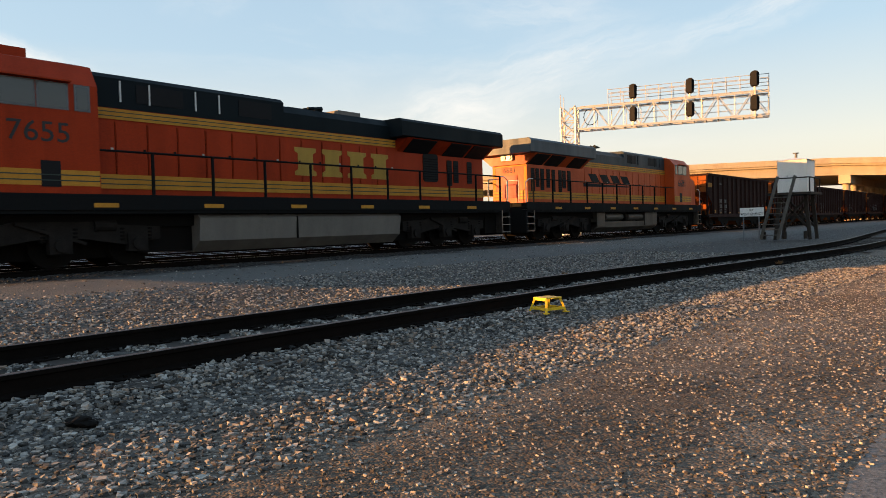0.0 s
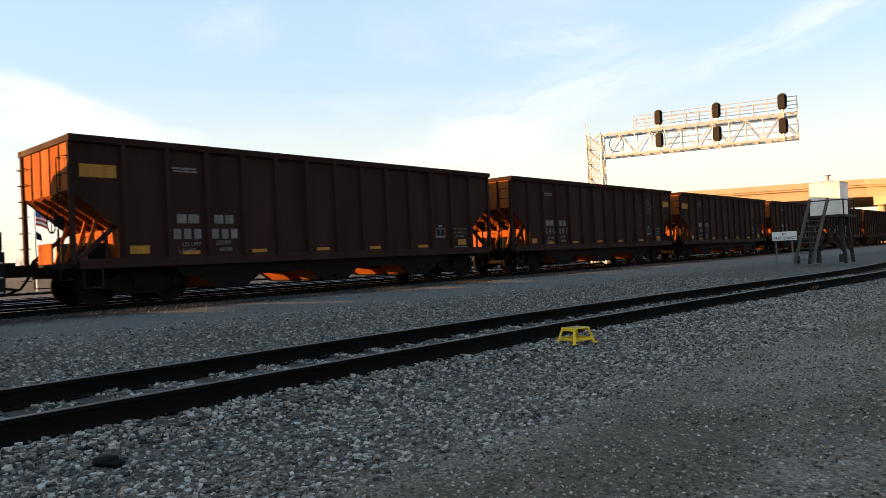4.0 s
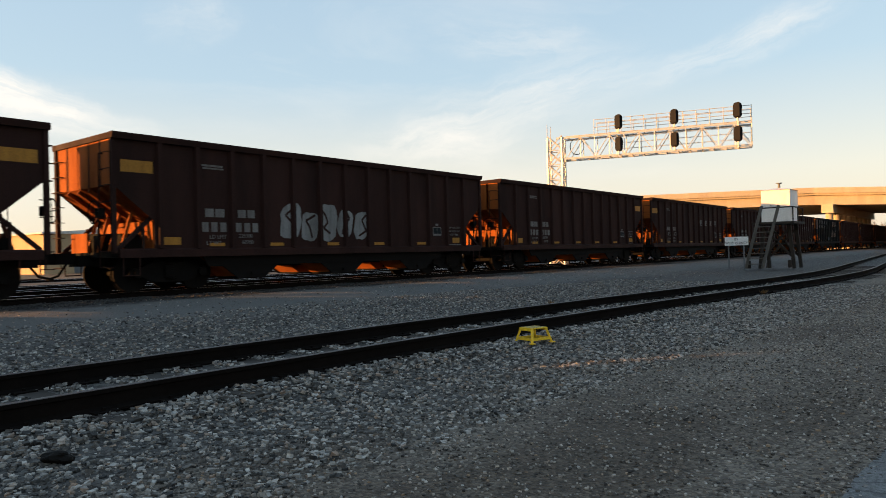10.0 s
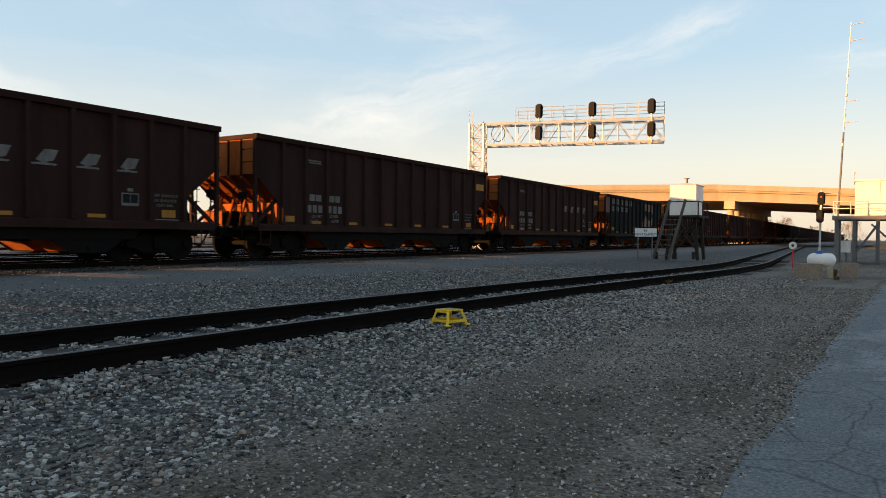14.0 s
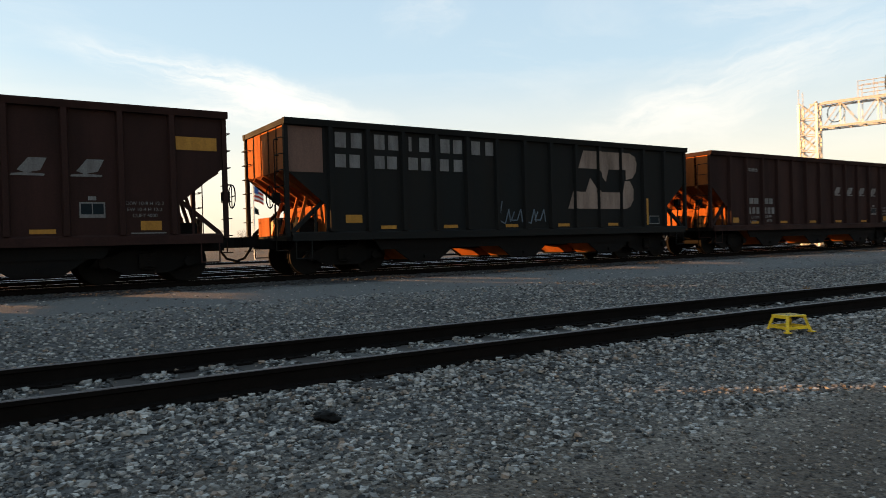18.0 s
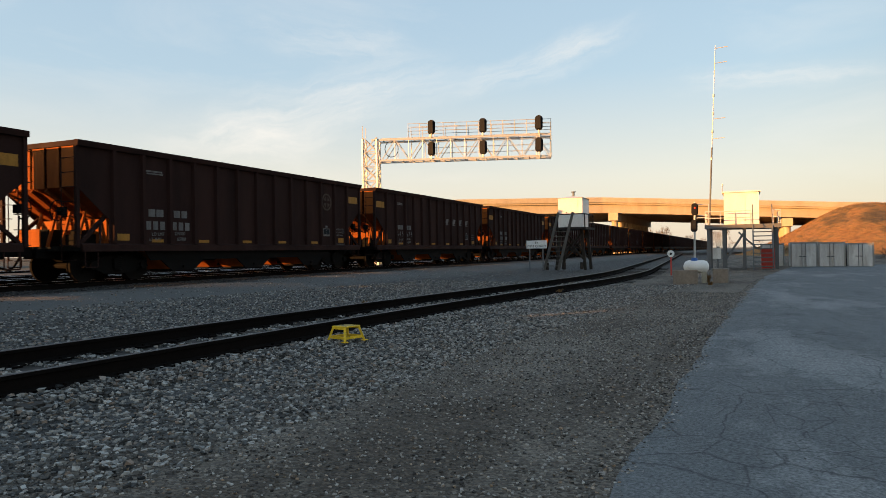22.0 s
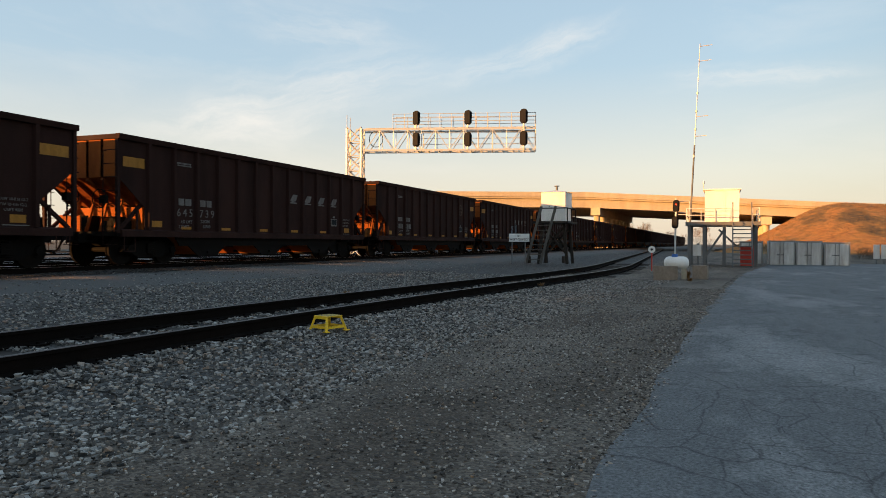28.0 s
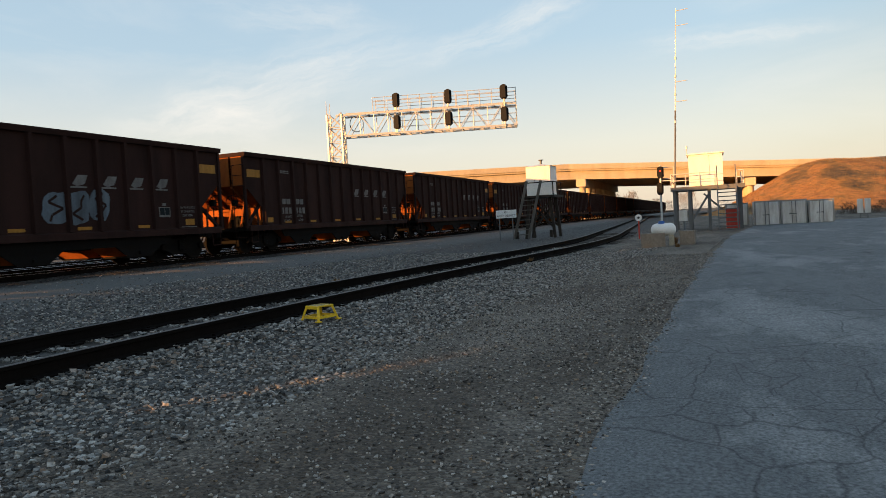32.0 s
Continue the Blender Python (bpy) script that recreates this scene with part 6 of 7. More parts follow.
def mast_signal():
    s = thing("mast_signal", "tall signal mast with two black heads and one red light", "signal")
    bm = bmesh.new()
    tube(bm, (54.1, 2.9, -0.2), (54.0, 2.83, 4.3), 0.07, 10)
    part("mast", bm, M_SILVER, s)
    for k, (y, z) in enumerate(((2.82, 3.75), (2.88, 2.55))):
        hd = signal_head(s, 53.8, y, z)
        bm = bmesh.new()
        tube(bm, (53.62, y, z + 0.1), (53.60, y, z + 0.1), 0.05, 12)
        part("lens", bm, M_GLASS if k else M_REDLAMP, hd, "dark lens" if k else "glowing red lens")
    bm = bmesh.new()
    polytube(bm, [(54.2, 2.6, 3.3), (54.2, 1.9, 3.3), (54.2, 1.9, 4.1), (54.2, 2.7, 4.1)], 0.03, 6)
    box(bm, 53.8, 54.4, 1.9, 2.7, 3.1, 3.15)
    part("service_cage", bm, M_SILVER, s, "small service landing with rails")
    rebase(s, (54.1, 2.9, -0.2), (0, 0.38, -0.05))


mast_signal()


def gas_tank():
    t = thing("gas_tank", "white horizontal gas tank with a blue cover", "tank")
    bm = bmesh.new()
    n, rings = 18, []
    for a, r in ((-0.37, 0.03), (-0.355, 0.09), (-0.31, 0.16), (-0.22, 0.20), (0.22, 0.20), (0.31, 0.16), (0.355, 0.09), (0.37, 0.03)):
        rings.append([bm.verts.new((22.9 + r * math.cos(2 * math.pi * k / n), 1.15 + a, 0.36 + r * math.sin(2 * math.pi * k / n))) for k in range(n)])
    for a, b in zip(rings, rings[1:]):
        for k in range(n):
            bm.faces.new((a[k], b[k], b[(k + 1) % n], a[(k + 1) % n]))
    bm.faces.new(rings[0])
    bm.faces.new(rings[-1][::-1])
    part("shell", bm, M_WHITE, t, "white tank shell", smooth=True)
    bm = bmesh.new()
    tube(bm, (22.9, 1.2, 0.54), (22.9, 1.2, 0.63), 0.11, 14, 0.08)
    part("cover", bm, M_BLUE, t, "blue valve cover")
    for y in (0.92, 1.4):
        bm = bmesh.new()
        box(bm, 22.68, 23.12, y - 0.07, y + 0.07, -0.24, 0.19)
        part("saddle", bm, M_CONCRETE, t)
    rebase(t, (22.9, 1.2, -0.24), (0, 0.2, -0.02))


gas_tank()


def blocks():
    for x, y, w, d, h, rz in ((22.35, 1.43, 0.70, 0.45, 0.50, 4), (23.0, 0.45, 0.42, 0.45, 0.52, -5)):
        bm = bmesh.new()
        box(bm, -d / 2, d / 2, -w / 2, w / 2, 0, h)
        bevel(bm, 0.02)
        ob = new("concrete_block", mesh_of("concrete_block", bm, M_BLOCK))
        ob.matrix_basis = pose(x, y + 0.2, -0.25, 0, 0, rz)
        tagged(ob, "stained concrete block guarding the gas tank", "concrete block", "blocks beside the tank")


blocks()


def meter_post():
    m = thing("meter_post", "thin grey utility post with a small box", "utility post")
    bm = bmesh.new()
    tube(bm, (24.2, 0.55, -0.25), (24.2, 0.55, 0.95), 0.035, 8)
    part("post", bm, M_GREY, m)
    bm = bmesh.new()
    box(bm, 24.1, 24.3, 0.45, 0.7, 0.55, 0.9)
    part("meter_box", bm, M_BOX, m)
    rebase(m, (24.2, 0.55, -0.25), (0, 0.22, 0))


meter_post()


def marker():
    m = thing("derail_marker", "small round white marker on a red post", "marker")
    bm = bmesh.new()
    tube(bm, (29.98, 2.47, 0.74), (30.02, 2.47, 0.74), 0.14, 18)
    part("disc", bm, M_SIGN, m)
    bm = bmesh.new()
    tube(bm, (29.97, 2.47, 0.74), (29.978, 2.47, 0.74), 0.05, 12)
    part("symbol", bm, M_SIGNTEXT, m)
    bm = bmesh.new()
    beam(bm, (30.03, 2.47, -0.25), (30.03, 2.47, 0.72), 0.05)
    part("post", bm, M_RED, m)
    rebase(m, (30.0, 2.47, -0.25), (0, 0.26, -0.05))


marker()


def storage_boxes():
    for k, (y0, y1, x, h) in enumerate(((-2.68, -3.86, 41.0, 1.36), (-3.97, -5.12, 41.0, 1.34), (-5.27, -6.38, 41.0, 1.28), (-1.3, -2.4, 42.6, 1.32))):
        c = thing("storage_container", "small pale grey steel storage container with dented doors", "container", "row of storage containers")
        yc, w = (y0 + y1) / 2, abs(y1 - y0)
        bm = bmesh.new()
        box(bm, x, x + 2.2, yc - w / 2, yc + w / 2, -0.2, h - 0.22)
        bevel(bm, 0.02)
        part("shell", bm, M_BOX, c)
        for s in (-1, 1):
            bm = bmesh.new()
            box(bm, x - 0.03, x - 0.004, yc + s * w / 4 - w / 4 + 0.04, yc + s * w / 4 + w / 4 - 0.04, -0.1, h - 0.30)
            bevel(bm, 0.008)
            part("door", bm, M_BOX, c, "steel door leaf")
            bm = bmesh.new()
            tube(bm, (x - 0.05, yc + s * 0.09, -0.1), (x - 0.05, yc + s * 0.09, h - 0.28), 0.014, 6)
            part("lock_bar", bm, M_GREY, c)
            bm = bmesh.new()
            box(bm, x - 0.075, x - 0.05, yc + s * 0.09 - 0.02, yc + s * 0.09 + 0.14, 0.38, 0.42)
            part("lock_handle", bm, M_GREY, c)
        for s in (-1, 1):
            bm = bmesh.new()
            box(bm, x - 0.02, x + 0.06, yc + s * w / 2 - 0.04, yc + s * w / 2 + 0.04, -0.2, h - 0.2)
            part("corner_post", bm, M_BOXFRAME, c)
        for z in (-0.2, h - 0.29):
            bm = bmesh.new()
            box(bm, x - 0.025, x + 0.05, yc - w / 2 + 0.042, yc + w / 2 - 0.042, z, z + 0.08)
            part("frame_rail", bm, M_BOXFRAME, c)
        rebase(c, (x + 1.1, yc, -0.2), (0, 0.4, -0.02))


storage_boxes()


def step_stool():
    """The yellow step stool left beside the siding."""
    m = pose(7.66, 4.56, ground_z(7.66, 4.56) + 0.02, 0, 0, 73)
    s = thing("step_stool", "yellow metal step stool standing on the ballast", "step stool", place=m)
    bm = bmesh.new()
    box(bm, -0.118, 0.118, -0.128, 0.128, 0.176, 0.188)
    bevel(bm, 0.005)
    top = part("top", bm, M_STOOL, s, "worn yellow tread plate")
    for y in (-1, 1):
        bm = bmesh.new()
        box(bm, -0.118, 0.118, y * 0.118 - 0.008, y * 0.118 + 0.008, 0.150, 0.1755)
        part("apron", bm, M_STOOL, top)
    for k in range(4):
        bm = bmesh.new()
        box(bm, -0.10, 0.10, -0.09 + 0.055 * k, -0.075 + 0.055 * k, 0.1881, 0.191)
        part("grip_strip", bm, M_GREY, top, "worn dark grip strip")
    for x in (-1, 1):
        for y in (-1, 1):
            bm = bmesh.new()
            beam(bm, (x * 0.104, y * 0.113, 0.176), (x * 0.152, y * 0.160, 0.008), 0.030, 0.026)
            bevel(bm, 0.004)
            part("leg", bm, M_STOOL, s, "splayed yellow leg")
            bm = bmesh.new()
            box(bm, x * 0.155 - 0.03, x * 0.155 + 0.03, y * 0.163 - 0.03, y * 0.163 + 0.03, 0, 0.012)
            part("foot", bm, M_STOOL, s)
    for a, b, z in (((-1, -1), (1, -1), 0.052), ((-1, 1), (1, 1), 0.052), ((-1, -1), (-1, 1), 0.052), ((1, -1), (1, 1), 0.052)):
        bm = bmesh.new()
        beam(bm, (a[0] * 0.139, a[1] * 0.147, z), (b[0] * 0.139, b[1] * 0.147, z), 0.012, 0.032)
        part("brace", bm, M_STOOL, s)


step_stool()


# ---- overpass and bank ----
def overpass():
    o = thing("overpass", "long tan concrete road overpass on round-cornered piers", "bridge")
    line = [(96, 92, 10.1), (112, 44, 10.0), (120, 21, 9.9), (128, -14, 8.2), (131, -26, 7.7)]
    wide = 45.0

    def strip(name, off, thick, top, bottom, label=""):
        bm = bmesh.new()
        rings = []
        for x, y, z in line:
            rings.append([bm.verts.new(p) for p in ((x + off, y, z + top), (x + off + thick, y, z + top), (x + off + thick, y, z + bottom), (x + off, y, z + bottom))])
        for a, b in zip(rings, rings[1:]):
            for k in range(4):
                bm.faces.new((a[k], b[k], b[(k + 1) % 4], a[(k + 1) % 4]))
        bm.faces.new(rings[0])
        bm.faces.new(rings[-1][::-1])
        part(name, bm, M_CONCRETE, o, label)

    strip("parapet", -0.25, 0.3, 0.0, -0.85, "concrete parapet")
    strip("parapet", wide - 0.05, 0.3, 0.0, -0.85, "concrete parapet")
    strip("deck", 0.05, wide - 0.1, -0.80, -1.15, "road deck")
    for off in [0.55 + 3.1 * k for k in range(15)]:
        strip("girder", off, 0.5, -1.152, -2.6, "tan concrete girder")
    for px, py, top in ((121.5, 19.3, 7.25), (110.0, 52.0, 7.3), (127.2, -7.5, 5.7)):
        bm = bmesh.new()
        box(bm, px - 1.0, px + wide, py - 0.8, py + 0.8, top - 1.3, top)
        bevel(bm, 0.05)
        part("pier_cap", bm, M_CONCRETE, o, "pier cap")
        for d in (0.6, 6.5, 12.4, 18.3, 24.2, 30.1, 36.0, 42.0):
            bm = bmesh.new()
            tube(bm, (px + d, py, -0.4), (px + d, py, top - 1.25), 0.55, 16)
            part("pier_column", bm, M_CONCRETE, o, "round pier column")
    bm = bmesh.new()
    box(bm, 127.8, 174, -17.5, -15.6, -0.4, 7.4)
    part("abutment", bm, M_CONCRETE, o)
    rebase(o, (120, 20, -0.4), (0, 0.9, -0.2))


overpass()


def bank():
    """The grassed embankment that carries the road up to the overpass."""
    nx, ny = 60, 90

    def height(x, y):
        crest = 128 + 0.36 * max(0, -14 - y)
        top = 7.75 - 0.056 * max(0, -13 - y)
        foot = 86 - 0.10 * max(0, -y - 4)
        f = smooth(foot, crest - 3, x) * (1 - smooth(crest + 44, crest + 80, x))
        f *= smooth(4.0, -17.5, y + 0.05 * (x - 100))
        return -0.35 + (top + 0.35) * f + f * 0.5 * noise.noise((x * 0.12, y * 0.12, 5))

    verts, faces = [], []
    for i in range(nx):
        for j in range(ny):
            x, y = 58 + 160 * (i / (nx - 1)) ** 1.15, 6 - 200 * (j / (ny - 1)) ** 1.5
            verts.append((x, y, height(x, y)))
    for i in range(nx - 1):
        for j in range(ny - 1):
            faces.append((i * ny + j, i * ny + j + 1, (i + 1) * ny + j + 1, (i + 1) * ny + j))
    me = bpy.data.meshes.new("grass_bank")
    me.from_pydata(verts, [], faces)
    me.materials.append(M_HILL)
    for p in me.polygons:
        p.use_smooth = True
    tagged(new("grass_bank", me), "dry grass embankment rising to the overpass", "embankment", kind="structure")
    return height


bank_z = bank()


# ---- loose stones ----
def stone_field(name, label, count, where, size, material, seed, lift=0.0):
    """Many small angular stones, pressed into the ground. where(rng) gives x, y."""
    rng = random.Random(seed)
    nr = np.random.RandomState(seed)
    corner = np.array([(x, y, z) for x in (-1, 1) for y in (-1, 1) for z in (-1, 1)], float)
    quads = np.array([(0, 1, 3, 2), (4, 6, 7, 5), (0, 4, 5, 1), (2, 3, 7, 6), (0, 2, 6, 4), (1, 5, 7, 3)])
    xy = np.array([where(rng) for _ in range(count)])
    z = np.array([ground_z(a, b) for a, b in xy])
    s = nr.uniform(size[0], size[1], count) ** 1.0
    v = np.repeat(corner[None], count, 0) * nr.uniform(0.55, 1.0, (count, 8, 1)) + nr.uniform(-0.25, 0.25, (count, 8, 3))
    v *= (s[:, None] * nr.uniform(0.7, 1.25, (count, 3)) * np.array([1.0, 0.85, 0.62]))[:, None, :] * 0.5
    a, b = nr.uniform(0, 6.283, count), nr.uniform(-0.5, 0.5, count)
    ca, sa, cb, sb = np.cos(a), np.sin(a), np.cos(b), np.sin(b)
    y1, z1 = v[:, :, 1] * cb[:, None] - v[:, :, 2] * sb[:, None], v[:, :, 1] * sb[:, None] + v[:, :, 2] * cb[:, None]
    out = np.stack([v[:, :, 0] * ca[:, None] - y1 * sa[:, None], v[:, :, 0] * sa[:, None] + y1 * ca[:, None], z1], -1)
    out[:, :, 0] += xy[:, 0][:, None]
    out[:, :, 1] += xy[:, 1][:, None]
    out[:, :, 2] += (z + s * 0.14 + lift)[:, None]
    faces = (quads[None] + 8 * np.arange(count)[:, None, None]).reshape(-1, 4)
    me = bpy.data.meshes.new(name)
    me.from_pydata(out.reshape(-1, 3).tolist(), [], faces.tolist())
    me.materials.append(material)
    return tagged(new(name, me), label, "gravel", kind="stuff")


def ballast_near(r):
    x = -10 + 32 * r.random() ** 1.25
    return x, near_rail(x) - 0.13 - 2.5 * r.random() ** 1.5


def ballast_between(r):
    x = -9.0 + 0.53 * r.randrange(64) + 0.265 + r.gauss(0, 0.075)
    return x, near_rail(x) + r.uniform(0.06, GAUGE - 0.06)


def ballast_shoulder(r):
    x = -9 + 26 * r.random() ** 1.15
    return x, near_rail(x) - 0.10 - 0.62 * r.random()


def ballast_far(r):
    x = -11 + 36 * r.random() ** 1.15
    return x, near_rail(x) + GAUGE + 0.05 + 6.0 * r.random() ** 1.5


def grit_near(r):
    x = -10 + 28 * r.random() ** 1.15
    top = near_rail(x) - 1.2
    return x, top - (top - road_edge(x) + 0.3) * r.random() ** 0.9


def ballast_main(r):
    x = -18 + 60 * r.random()
    return x, MAIN_Y - 0.85 - 1.45 * r.random() ** 0.9


def road_spill(r):
    x = -4 + 30 * r.random()
    return x, road_edge(x) + 0.15 - 1.5 * r.random() ** 2.2


def pale_strays(r):
    x = -12 + 45 * r.random()
    return x, 9.5 + 6.2 * r.random()


stone_field("track_ballast", "grey angular ballast stones beside the siding", 56000, ballast_near, (0.016, 0.044), M_BALLAST, 11)
stone_field("track_ballast", "grey ballast stones between the rails", 9000, ballast_between, (0.02, 0.055), M_BALLAST, 12, 0.012)
stone_field("track_ballast", "grey ballast stones heaped against the near rail", 7000, ballast_shoulder, (0.02, 0.055), M_BALLAST, 19, 0.018)
stone_field("track_ballast", "grey ballast stones on the far shoulder", 46000, ballast_far, (0.02, 0.05), M_BALLAST, 13)
stone_field("loose_grit", "small loose stones on trodden dirt", 64000, grit_near, (0.007, 0.022), M_GRAVEL, 14)
stone_field("track_ballast", "dark ballast along the main line", 14000, ballast_main, (0.03, 0.07), M_BALLASTDARK, 15)
stone_field("loose_grit", "small stones on the pale gravel strip", 5000, pale_strays, (0.012, 0.04), M_GRAVEL, 16)
stone_field("loose_grit", "stray grit along the ragged road edge", 5000, road_spill, (0.006, 0.024), M_GRAVEL, 17)


# ---- litter on the ground ----
def clod():
    bm = bmesh.new()
    bmesh.ops.create_icosphere(bm, subdivisions=3, radius=0.078)
    for v in bm.verts:
        v.co *= 1 + 0.7 * noise.noise(v.co * 16) + 0.25 * noise.noise(v.co * 45)
        v.co.z *= 0.42
    ob = new("dirt_clod", mesh_of("dirt_clod", bm, M_UNDER))
    ob.location = (1.95, 4.33, ground_z(1.95, 4.33) + 0.04)
    tagged(ob, "dark clod of greasy dirt on the ballast", "dirt clod")
    bm = bmesh.new()
    bmesh.ops.create_icosphere(bm, subdivisions=2, radius=0.033)
    for v in bm.verts:
        v.co *= 1 + 0.3 * noise.noise(v.co * 30)
    ob = new("red_scrap", mesh_of("red_scrap", bm, M_RED))
    ob.location = (-0.02, 4.49, ground_z(-0.02, 4.49) + 0.035)
    tagged(ob, "small bright red plastic scrap on the ballast", "scrap")


clod()


def weed(x, y, h, n, seed):
    r = random.Random(seed)
    bm = bmesh.new()
    z = ground_z(x, y)
    for _ in range(n):
        a, b = r.uniform(0, 6.28), r.uniform(0.02, 0.16)
        p = Vector((x + r.uniform(-0.05, 0.05), y + r.uniform(-0.05, 0.05), z))
        q = p + Vector((b * math.cos(a), b * math.sin(a), h * r.uniform(0.5, 1.0)))
        side = Vector((-math.sin(a), math.cos(a), 0)) * 0.008
        m = p.lerp(q, 0.55) + Vector((0, 0, 0.02))
        vs = [bm.verts.new(c) for c in (p - side, p + side, m + side, m - side, q)]
        bm.faces.new(vs[:4])
        bm.faces.new((vs[3], vs[2], vs[4]))
    ob = new("weed", mesh_of("weed", bm, M_DRYGRASS))
    tagged(ob, "dry tuft of weed between the tracks", "weed", "weeds in the ballast")


weed(12.75, 7.2, 0.15, 22, 1)
weed(17.5, 4.3, 0.14, 30, 2)
weed(23.6, 1.05, 0.3, 70, 3)
weed(21.5, 0.9, 0.12, 50, 5)
weed(-3.9, 9.2, 0.10, 24, 4)


# ---- distance ----
def scrub_row(name, label, pts, height, spread, count, seed, material):
    """Bare bushes and thin trees: clusters of small upright twigs."""
    r = random.Random(seed)
    vs, fs = [], []
    for cx, cy in pts:
        h0 = height * r.uniform(0.55, 1.25)
        for _ in range(count):
            t = r.random() ** 0.7
            a, rad = r.uniform(0, 6.28), spread * r.random() ** 0.5 * (1.15 - 0.75 * t)
            x, y, z = cx + rad * math.cos(a), cy + rad * math.sin(a), -0.4 + h0 * t
            l, w, b = h0 * r.uniform(0.08, 0.22), max(0.012, h0 * r.uniform(0.003, 0.009)), r.uniform(0, 6.28)
            dx, dy = math.cos(b), math.sin(b)
            k = len(vs)
            vs += [(x - dx * w, y - dy * w, z), (x + dx * w, y + dy * w, z), (x + dx * l * 0.5, y + dy * l * 0.5, z + l)]
            fs.append((k, k + 1, k + 2))
    me = bpy.data.meshes.new(name)
    me.from_pydata(vs, [], fs)
    me.materials.append(material)
    tagged(new(name, me), label, "bushes", kind="stuff")


rr = random.Random(21)
scrub_row("scrub_row", "bare brown bushes far behind the tracks", [(-190 + 2.2 * k + rr.uniform(-1, 1), 150 + rr.uniform(-8, 8)) for k in range(170)], 4.2, 2.6, 260, 5, M_SCRUB)
scrub_row("scrub_row", "bare trees beyond the overpass", [(262 + rr.uniform(-12, 12), 6 + 3.6 * k + rr.uniform(-1, 1)) for k in range(14)], 7.0, 3.4, 420, 6, M_SCRUB)
scrub_row("scrub_row", "hazy far tree line beyond the overpass", [(300, -60 + 3.2 * k) for k in range(60)], 3.4, 3.2, 260, 8, M_SCRUB)

# dark tone of this scrub stands for the shadow lying over it
scrub_row("scrub_row", "brown scrub along the foot of the bank, shadow put into its colour", [(58 + rr.uniform(-2.5, 3.5), -9.5 - 0.55 * k) for k in range(70)], 1.15, 0.9, 420, 10, M_SHADEWEED)

scrub_row("scrub_row", "reddish dry brush low on the embankment", [(70 + 8 * rr.random(), -27 - 0.55 * k + rr.uniform(-1, 1)) for k in range(34)], 2.3, 1.7, 420, 12, M_REDBRUSH)


def gravel_streak(r):
    f = r.random()
    return 22 + 24 * f ** 1.2 + r.gauss(0, 0.3), -4.6 - 9.5 * f ** 1.6 + r.gauss(0, 0.28)


stone_field("loose_grit", "pale gravel streaks washed over the road turn", 9000, gravel_streak, (0.008, 0.026), M_GRAVEL, 18)


def dirt_island():
    """A low tongue of bare dirt inside the road's turn."""
    rim = [(25.9, -5.9), (27.2, -7.4), (28.2, -9.6), (29.6, -13.0), (30.5, -18.0), (22.0, -20.0), (15.0, -16.0), (13.0, -11.0), (15.0, -8.2), (18.4, -6.95), (22.2, -6.35)]
    bm = bmesh.new()
    n = len(rim)
    cx, cy = sum(p[0] for p in rim) / n, sum(p[1] for p in rim) / n
    rings = []
    for f, h in ((1.0, 0.004), (0.93, 0.035), (0.6, 0.09), (0.25, 0.12)):
        rings.append([bm.verts.new((cx + (x - cx) * f, cy + (y - cy) * f, ground_z(x, y) + 0.014 + h)) for x, y in rim])
    for a, b in zip(rings, rings[1:]):
        for k in range(n):
            bm.faces.new((a[k], a[(k + 1) % n], b[(k + 1) % n], b[k]))
    bm.faces.new(rings[-1])
    ob = new("dirt_island", mesh_of("dirt_island", bm, M_DIRT, True))
    tagged(ob, "low tongue of bare brown dirt in the road turn", "dirt", kind="structure")


dirt_island()


def notice_panels():
    """Two narrow pale panels on posts beside the road turn."""
    c = thing("notice_panels", "two narrow pale metal panels on thin grey posts", "sign")
    for y in (-8.25, -7.88):
        bm = bmesh.new()
        box(bm, 45.0, 45.03, y - 0.15, y + 0.15, 0.15, 0.95)
        bevel(bm, 0.006)
        part("panel", bm, M_BOX, c, "pale metal panel")
        bm = bmesh.new()
        beam(bm, (45.06, y, -0.3), (45.06, y, 0.95), 0.05)
        part("post", bm, M_GREY, c)
    rebase(c, (45.05, -8.06, -0.3))


notice_panels()


def grass_on_bank():
    r = random.Random(9)
    vs, fs = [], []
    for _ in range(42000):
        x, y = 62 + 74 * r.random() ** 0.8, -2 - 75 * r.random() ** 1.2
        z = bank_z(x, y)
        if z < 0.1:
            continue
        h, b = r.uniform(0.05, 0.20), r.uniform(0, 6.28)
        w = h * 0.3
        k = len(vs)
        vs += [(x - w * math.cos(b), y - w * math.sin(b), z - 0.05), (x + w * math.cos(b), y + w * math.sin(b), z - 0.05), (x + r.uniform(-0.2, 0.2), y + r.uniform(-0.2, 0.2), z + h)]
        fs.append((k, k + 1, k + 2))
    me = bpy.data.meshes.new("bank_grass")
    me.from_pydata(vs, [], fs)
    me.materials.append(M_DRYGRASS)
    tagged(new("bank_grass", me), "dry tall grass tufts on the embankment", "grass", kind="stuff")


grass_on_bank()


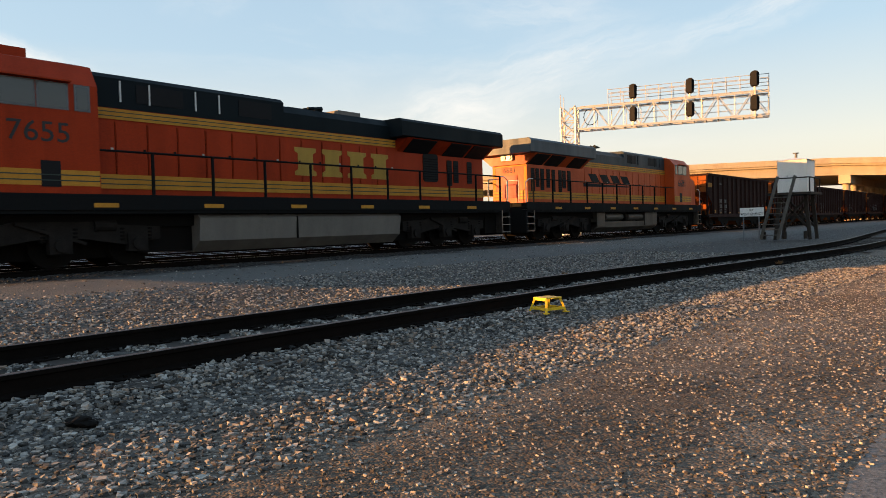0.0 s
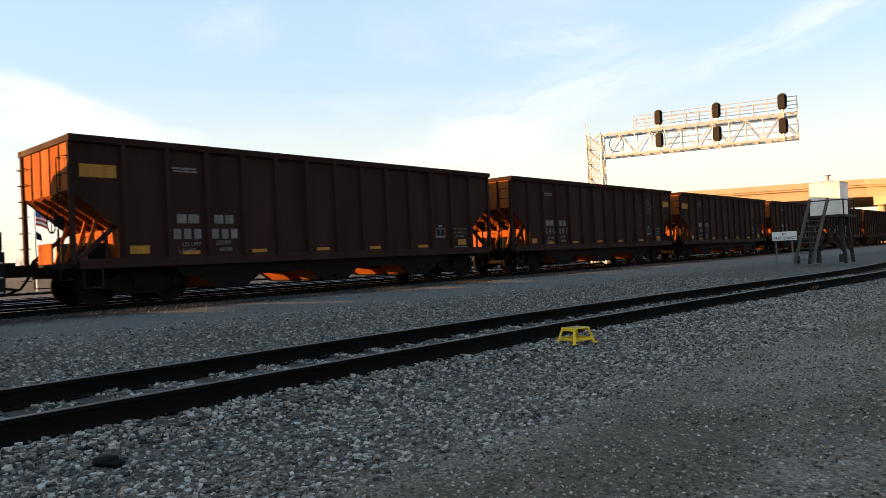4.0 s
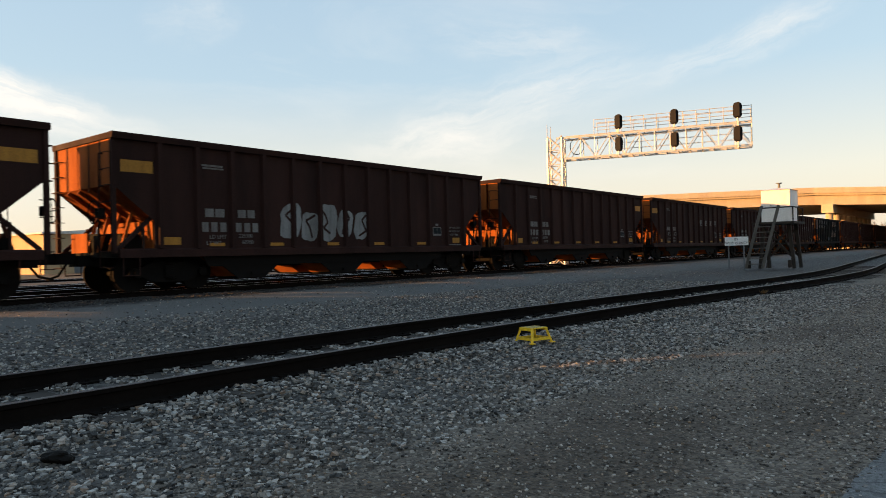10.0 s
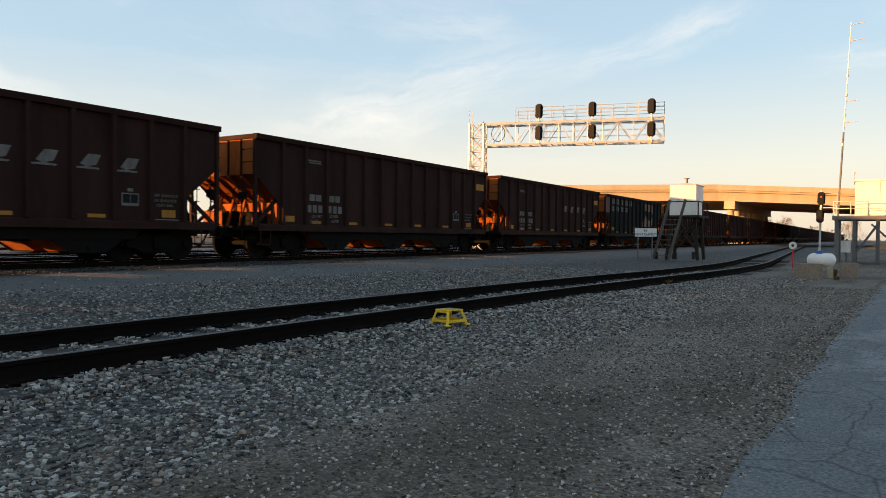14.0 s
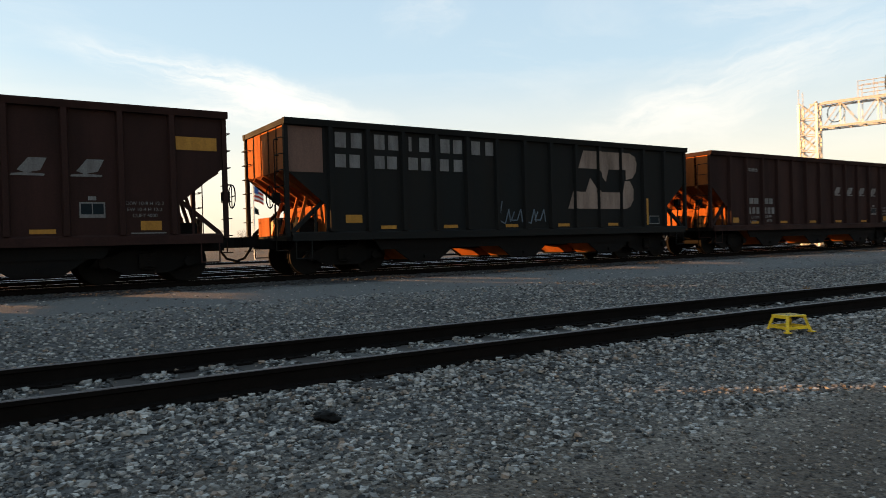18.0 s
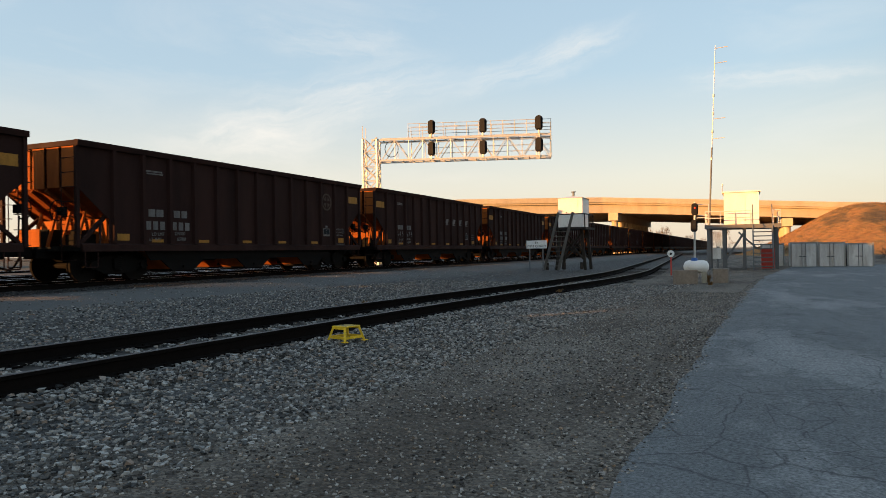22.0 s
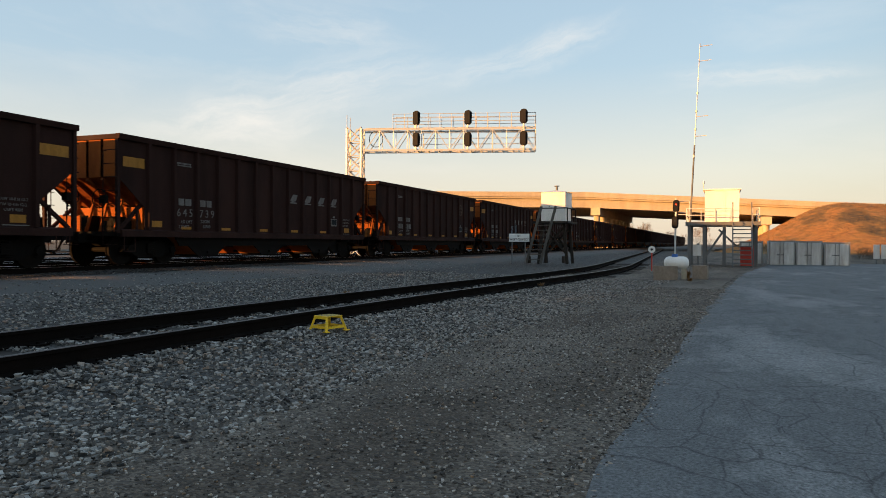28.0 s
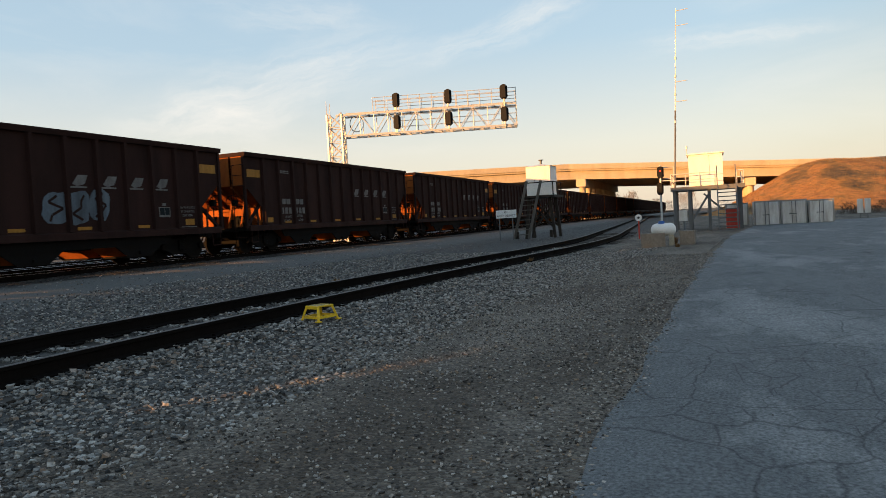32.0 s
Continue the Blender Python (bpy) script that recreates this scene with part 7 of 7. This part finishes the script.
def crest_rail():
    """Road guard rail along the top of the embankment."""
    g = thing("guard_rail", "long grey steel guard rail along the embankment road", "guard rail")
    line = [(130.5 + 0.36 * max(0, -14 - y), y) for y in range(-17, -90, -4)]
    bm = bmesh.new()
    for (x, y), (u, v) in zip(line, line[1:]):
        beam(bm, (x, y, bank_z(x, y) + 0.62), (u, v, bank_z(u, v) + 0.62), 0.08, 0.28)
    part("beam", bm, M_GREY, g, "steel rail")
    post = None
    for x, y in line:
        z = bank_z(x, y)
        if post is None:
            bm = bmesh.new()
            box(bm, -0.08, 0.08, -0.08, 0.08, -0.3, 0.76)
            post = part("post", bm, M_GREYWOOD, g, place=pose(x, y, z))
        else:
            again(post, g, pose(x, y, z))
    rebase(g, (130.5, -17, bank_z(130.5, -17)))


crest_rail()


def flagpole():
    f = thing("flagpole", "tall white flagpole with two hanging flags", "flagpole")
    x, y = 18.6, 56.0
    bm = bmesh.new()
    tube(bm, (x, y, -0.4), (x, y, 6.4), 0.07, 8, 0.05)
    part("pole", bm, M_WHITE, f)
    r = random.Random(3)
    for k in range(7):
        bm = bmesh.new()
        z = 5.75 - 0.17 * k
        pts = [(x + 0.08, z + 0.085), (x + 0.45, z + 0.0), (x + 0.85, z - 0.22), (x + 0.85, z - 0.39), (x + 0.45, z - 0.17), (x + 0.08, z - 0.085)]
        prism(bm, pts, y - 0.01 + 0.02 * (k % 2), y + 0.012 + 0.02 * (k % 2))
        part("flag_stripe", bm, M_RED if k % 2 == 0 else M_SIGN, f, "flag stripe")
    bm = bmesh.new()
    prism(bm, [(x + 0.07, 5.85), (x + 0.42, 5.78), (x + 0.42, 5.20), (x + 0.07, 5.30)], y - 0.03, y - 0.015)
    part("flag_canton", bm, M_BLUE, f, "dark blue flag corner")
    bm = bmesh.new()
    prism(bm, [(x + 0.07, 4.2), (x + 0.4, 3.95), (x + 0.45, 3.5), (x + 0.07, 3.65)], y - 0.01, y + 0.01)
    part("small_flag", bm, M_BLACK, f, "small dark flag")
    rebase(f, (x, y, -0.4))


flagpole()


def far_building(x, y, w, d, h, label, mat, doors):
    b = thing("warehouse", label, "building", "low buildings beyond the yard")
    bm = bmesh.new()
    box(bm, x - w / 2, x + w / 2, y, y + d, -0.5, h)
    part("wall", bm, mat, b)
    bm = bmesh.new()
    prism(bm, [(x - w / 2 - 0.3, h), (x + w / 2 + 0.3, h), (x + w / 2 + 0.3, h + 0.15), (x, h + 0.7), (x - w / 2 - 0.3, h + 0.15)], y - 0.3, y + d + 0.3)
    part("roof", bm, M_BOX, b, "low pale metal roof")
    for k in range(doors):
        u = x - w / 2 + (k + 0.5) * w / doors
        bm = bmesh.new()
        box(bm, u - 1.2, u + 1.2, y - 0.05, y - 0.004, -0.4, min(2.6, h - 0.5))
        part("door", bm, M_GREY, b, "grey roller door")
    rebase(b, (x, y, -0.5))


far_building(-62, 96, 26, 14, 3.6, "long low white warehouse with grey roller doors", M_WHITE, 5)
far_building(43, 84, 18, 12, 4.4, "low tan plastered building behind the tracks", M_TAN, 2)
far_building(-33, 110, 15.5, 12, 5.3, "pale low warehouse beyond the parked cars", M_BOX, 4)


def parked_car(x, y, mat, label, turn):
    c = thing("parked_car", label, "car", "cars parked beyond the tracks", pose(x, y, ground_z(x, y), 0, 0, turn))
    bm = bmesh.new()
    prism(bm, [(-2.2, 0.35), (2.2, 0.35), (2.25, 0.75), (1.3, 0.95), (-1.9, 0.98), (-2.2, 0.85)], -0.88, 0.88)
    bevel(bm, 0.06, 2)
    part("body", bm, mat, c)
    bm = bmesh.new()
    prism(bm, [(-1.7, 0.95), (1.2, 0.95), (0.5, 1.45), (-1.2, 1.48)], -0.78, 0.78)
    bevel(bm, 0.05, 2)
    part("cabin", bm, M_GLASS, c, "dark windows and roof")
    for a in (-1.4, 1.4):
        for s in (-0.85, 0.85):
            bm = bmesh.new()
            tube(bm, (a, s - 0.1, 0.33), (a, s + 0.1, 0.33), 0.33, 14)
            part("wheel", bm, M_SIGNALBLACK, c)


for k, (x, y) in enumerate(((-34, 62), (-30.5, 63), (-27, 62), (-23.6, 63), (-20, 62), (-16.4, 64), (-12.8, 63), (-8.8, 66), (-4.5, 65), (-40, 66), (-45, 64))):
    parked_car(x, y, (M_WHITE, M_BOX, M_BLACK, M_SILVER, M_RED)[k % 5 if k % 3 else 0], ("white", "pale grey", "black", "silver", "red")[k % 5 if k % 3 else 0] + " car parked on the far side of the yard", 80 + 7 * (k % 3))


# ---- what moves ----
def left_corner(n, t):
    """x of the leading corner of the n-th hopper at t seconds."""
    slack = np.interp(t, (0, 3, 5.5, 7, 9, 13, 17, 19.5, 23, 28, 32), (0.63, 0.65, 0.13, -0.1, -0.2, -0.15, 0, 0, 0.22, 0, -0.05))
    return 0.953 * (32.385 + 16.943 * n - 10.8125 * t - 0.0021 * t * t) + float(slack)


def motions():
    times = [0, 2, 4, 6, 8, 10, 12, 14, 16, 18, 20, 22, 24, 26, 28, 30, 32]
    for n, car in CARS.items():
        walk(car, [(t, pose(left_corner(n, t) + HALF, MAIN_Y, MAIN_Z)) for t in times])
    # every axle turns as its train rolls; axles at the same place in their truck share their keys
    for radius, name in ((0.457, "hopper_car"), (0.53, "locomotive")):
        shared = {}
        for loco in [o for o in bpy.data.objects if o.parent is None and o.name.split(".")[0] == name]:
            back = loco is LOCO_2
            for tr in [c for c in loco.children if c.name.split(".")[0] == "truck"]:
                for w in [c for c in tr.children if c.name.split(".")[0] == "wheelset"]:
                    x = round(w.matrix_basis.translation.x, 2)
                    if (x, back) not in shared:
                        turn = (1 if back else -1) * 10.31 / radius
                        walk(w, [(k / 15, pose(x, 0, radius, 0, math.degrees(turn * k / 15), 0)) for k in range(481)])
                        shared[x, back] = w
                    else:
                        keys = shared[x, back].animation_data
                        w.rotation_mode = "QUATERNION"
                        w.animation_data_create()
                        w.animation_data.action = keys.action
                        w.animation_data.action_slot = keys.action_slot
    lead = HALF - CAR_L / 2 - 22.3 / 2
    walk(LOCO_2, [(t, pose(left_corner(1, t) + lead, MAIN_Y, MAIN_Z, 0, 0, 180)) for t in times])
    walk(LOCO_1, [(t, pose(left_corner(1, t) + lead - 22.3, MAIN_Y, MAIN_Z)) for t in times])


motions()
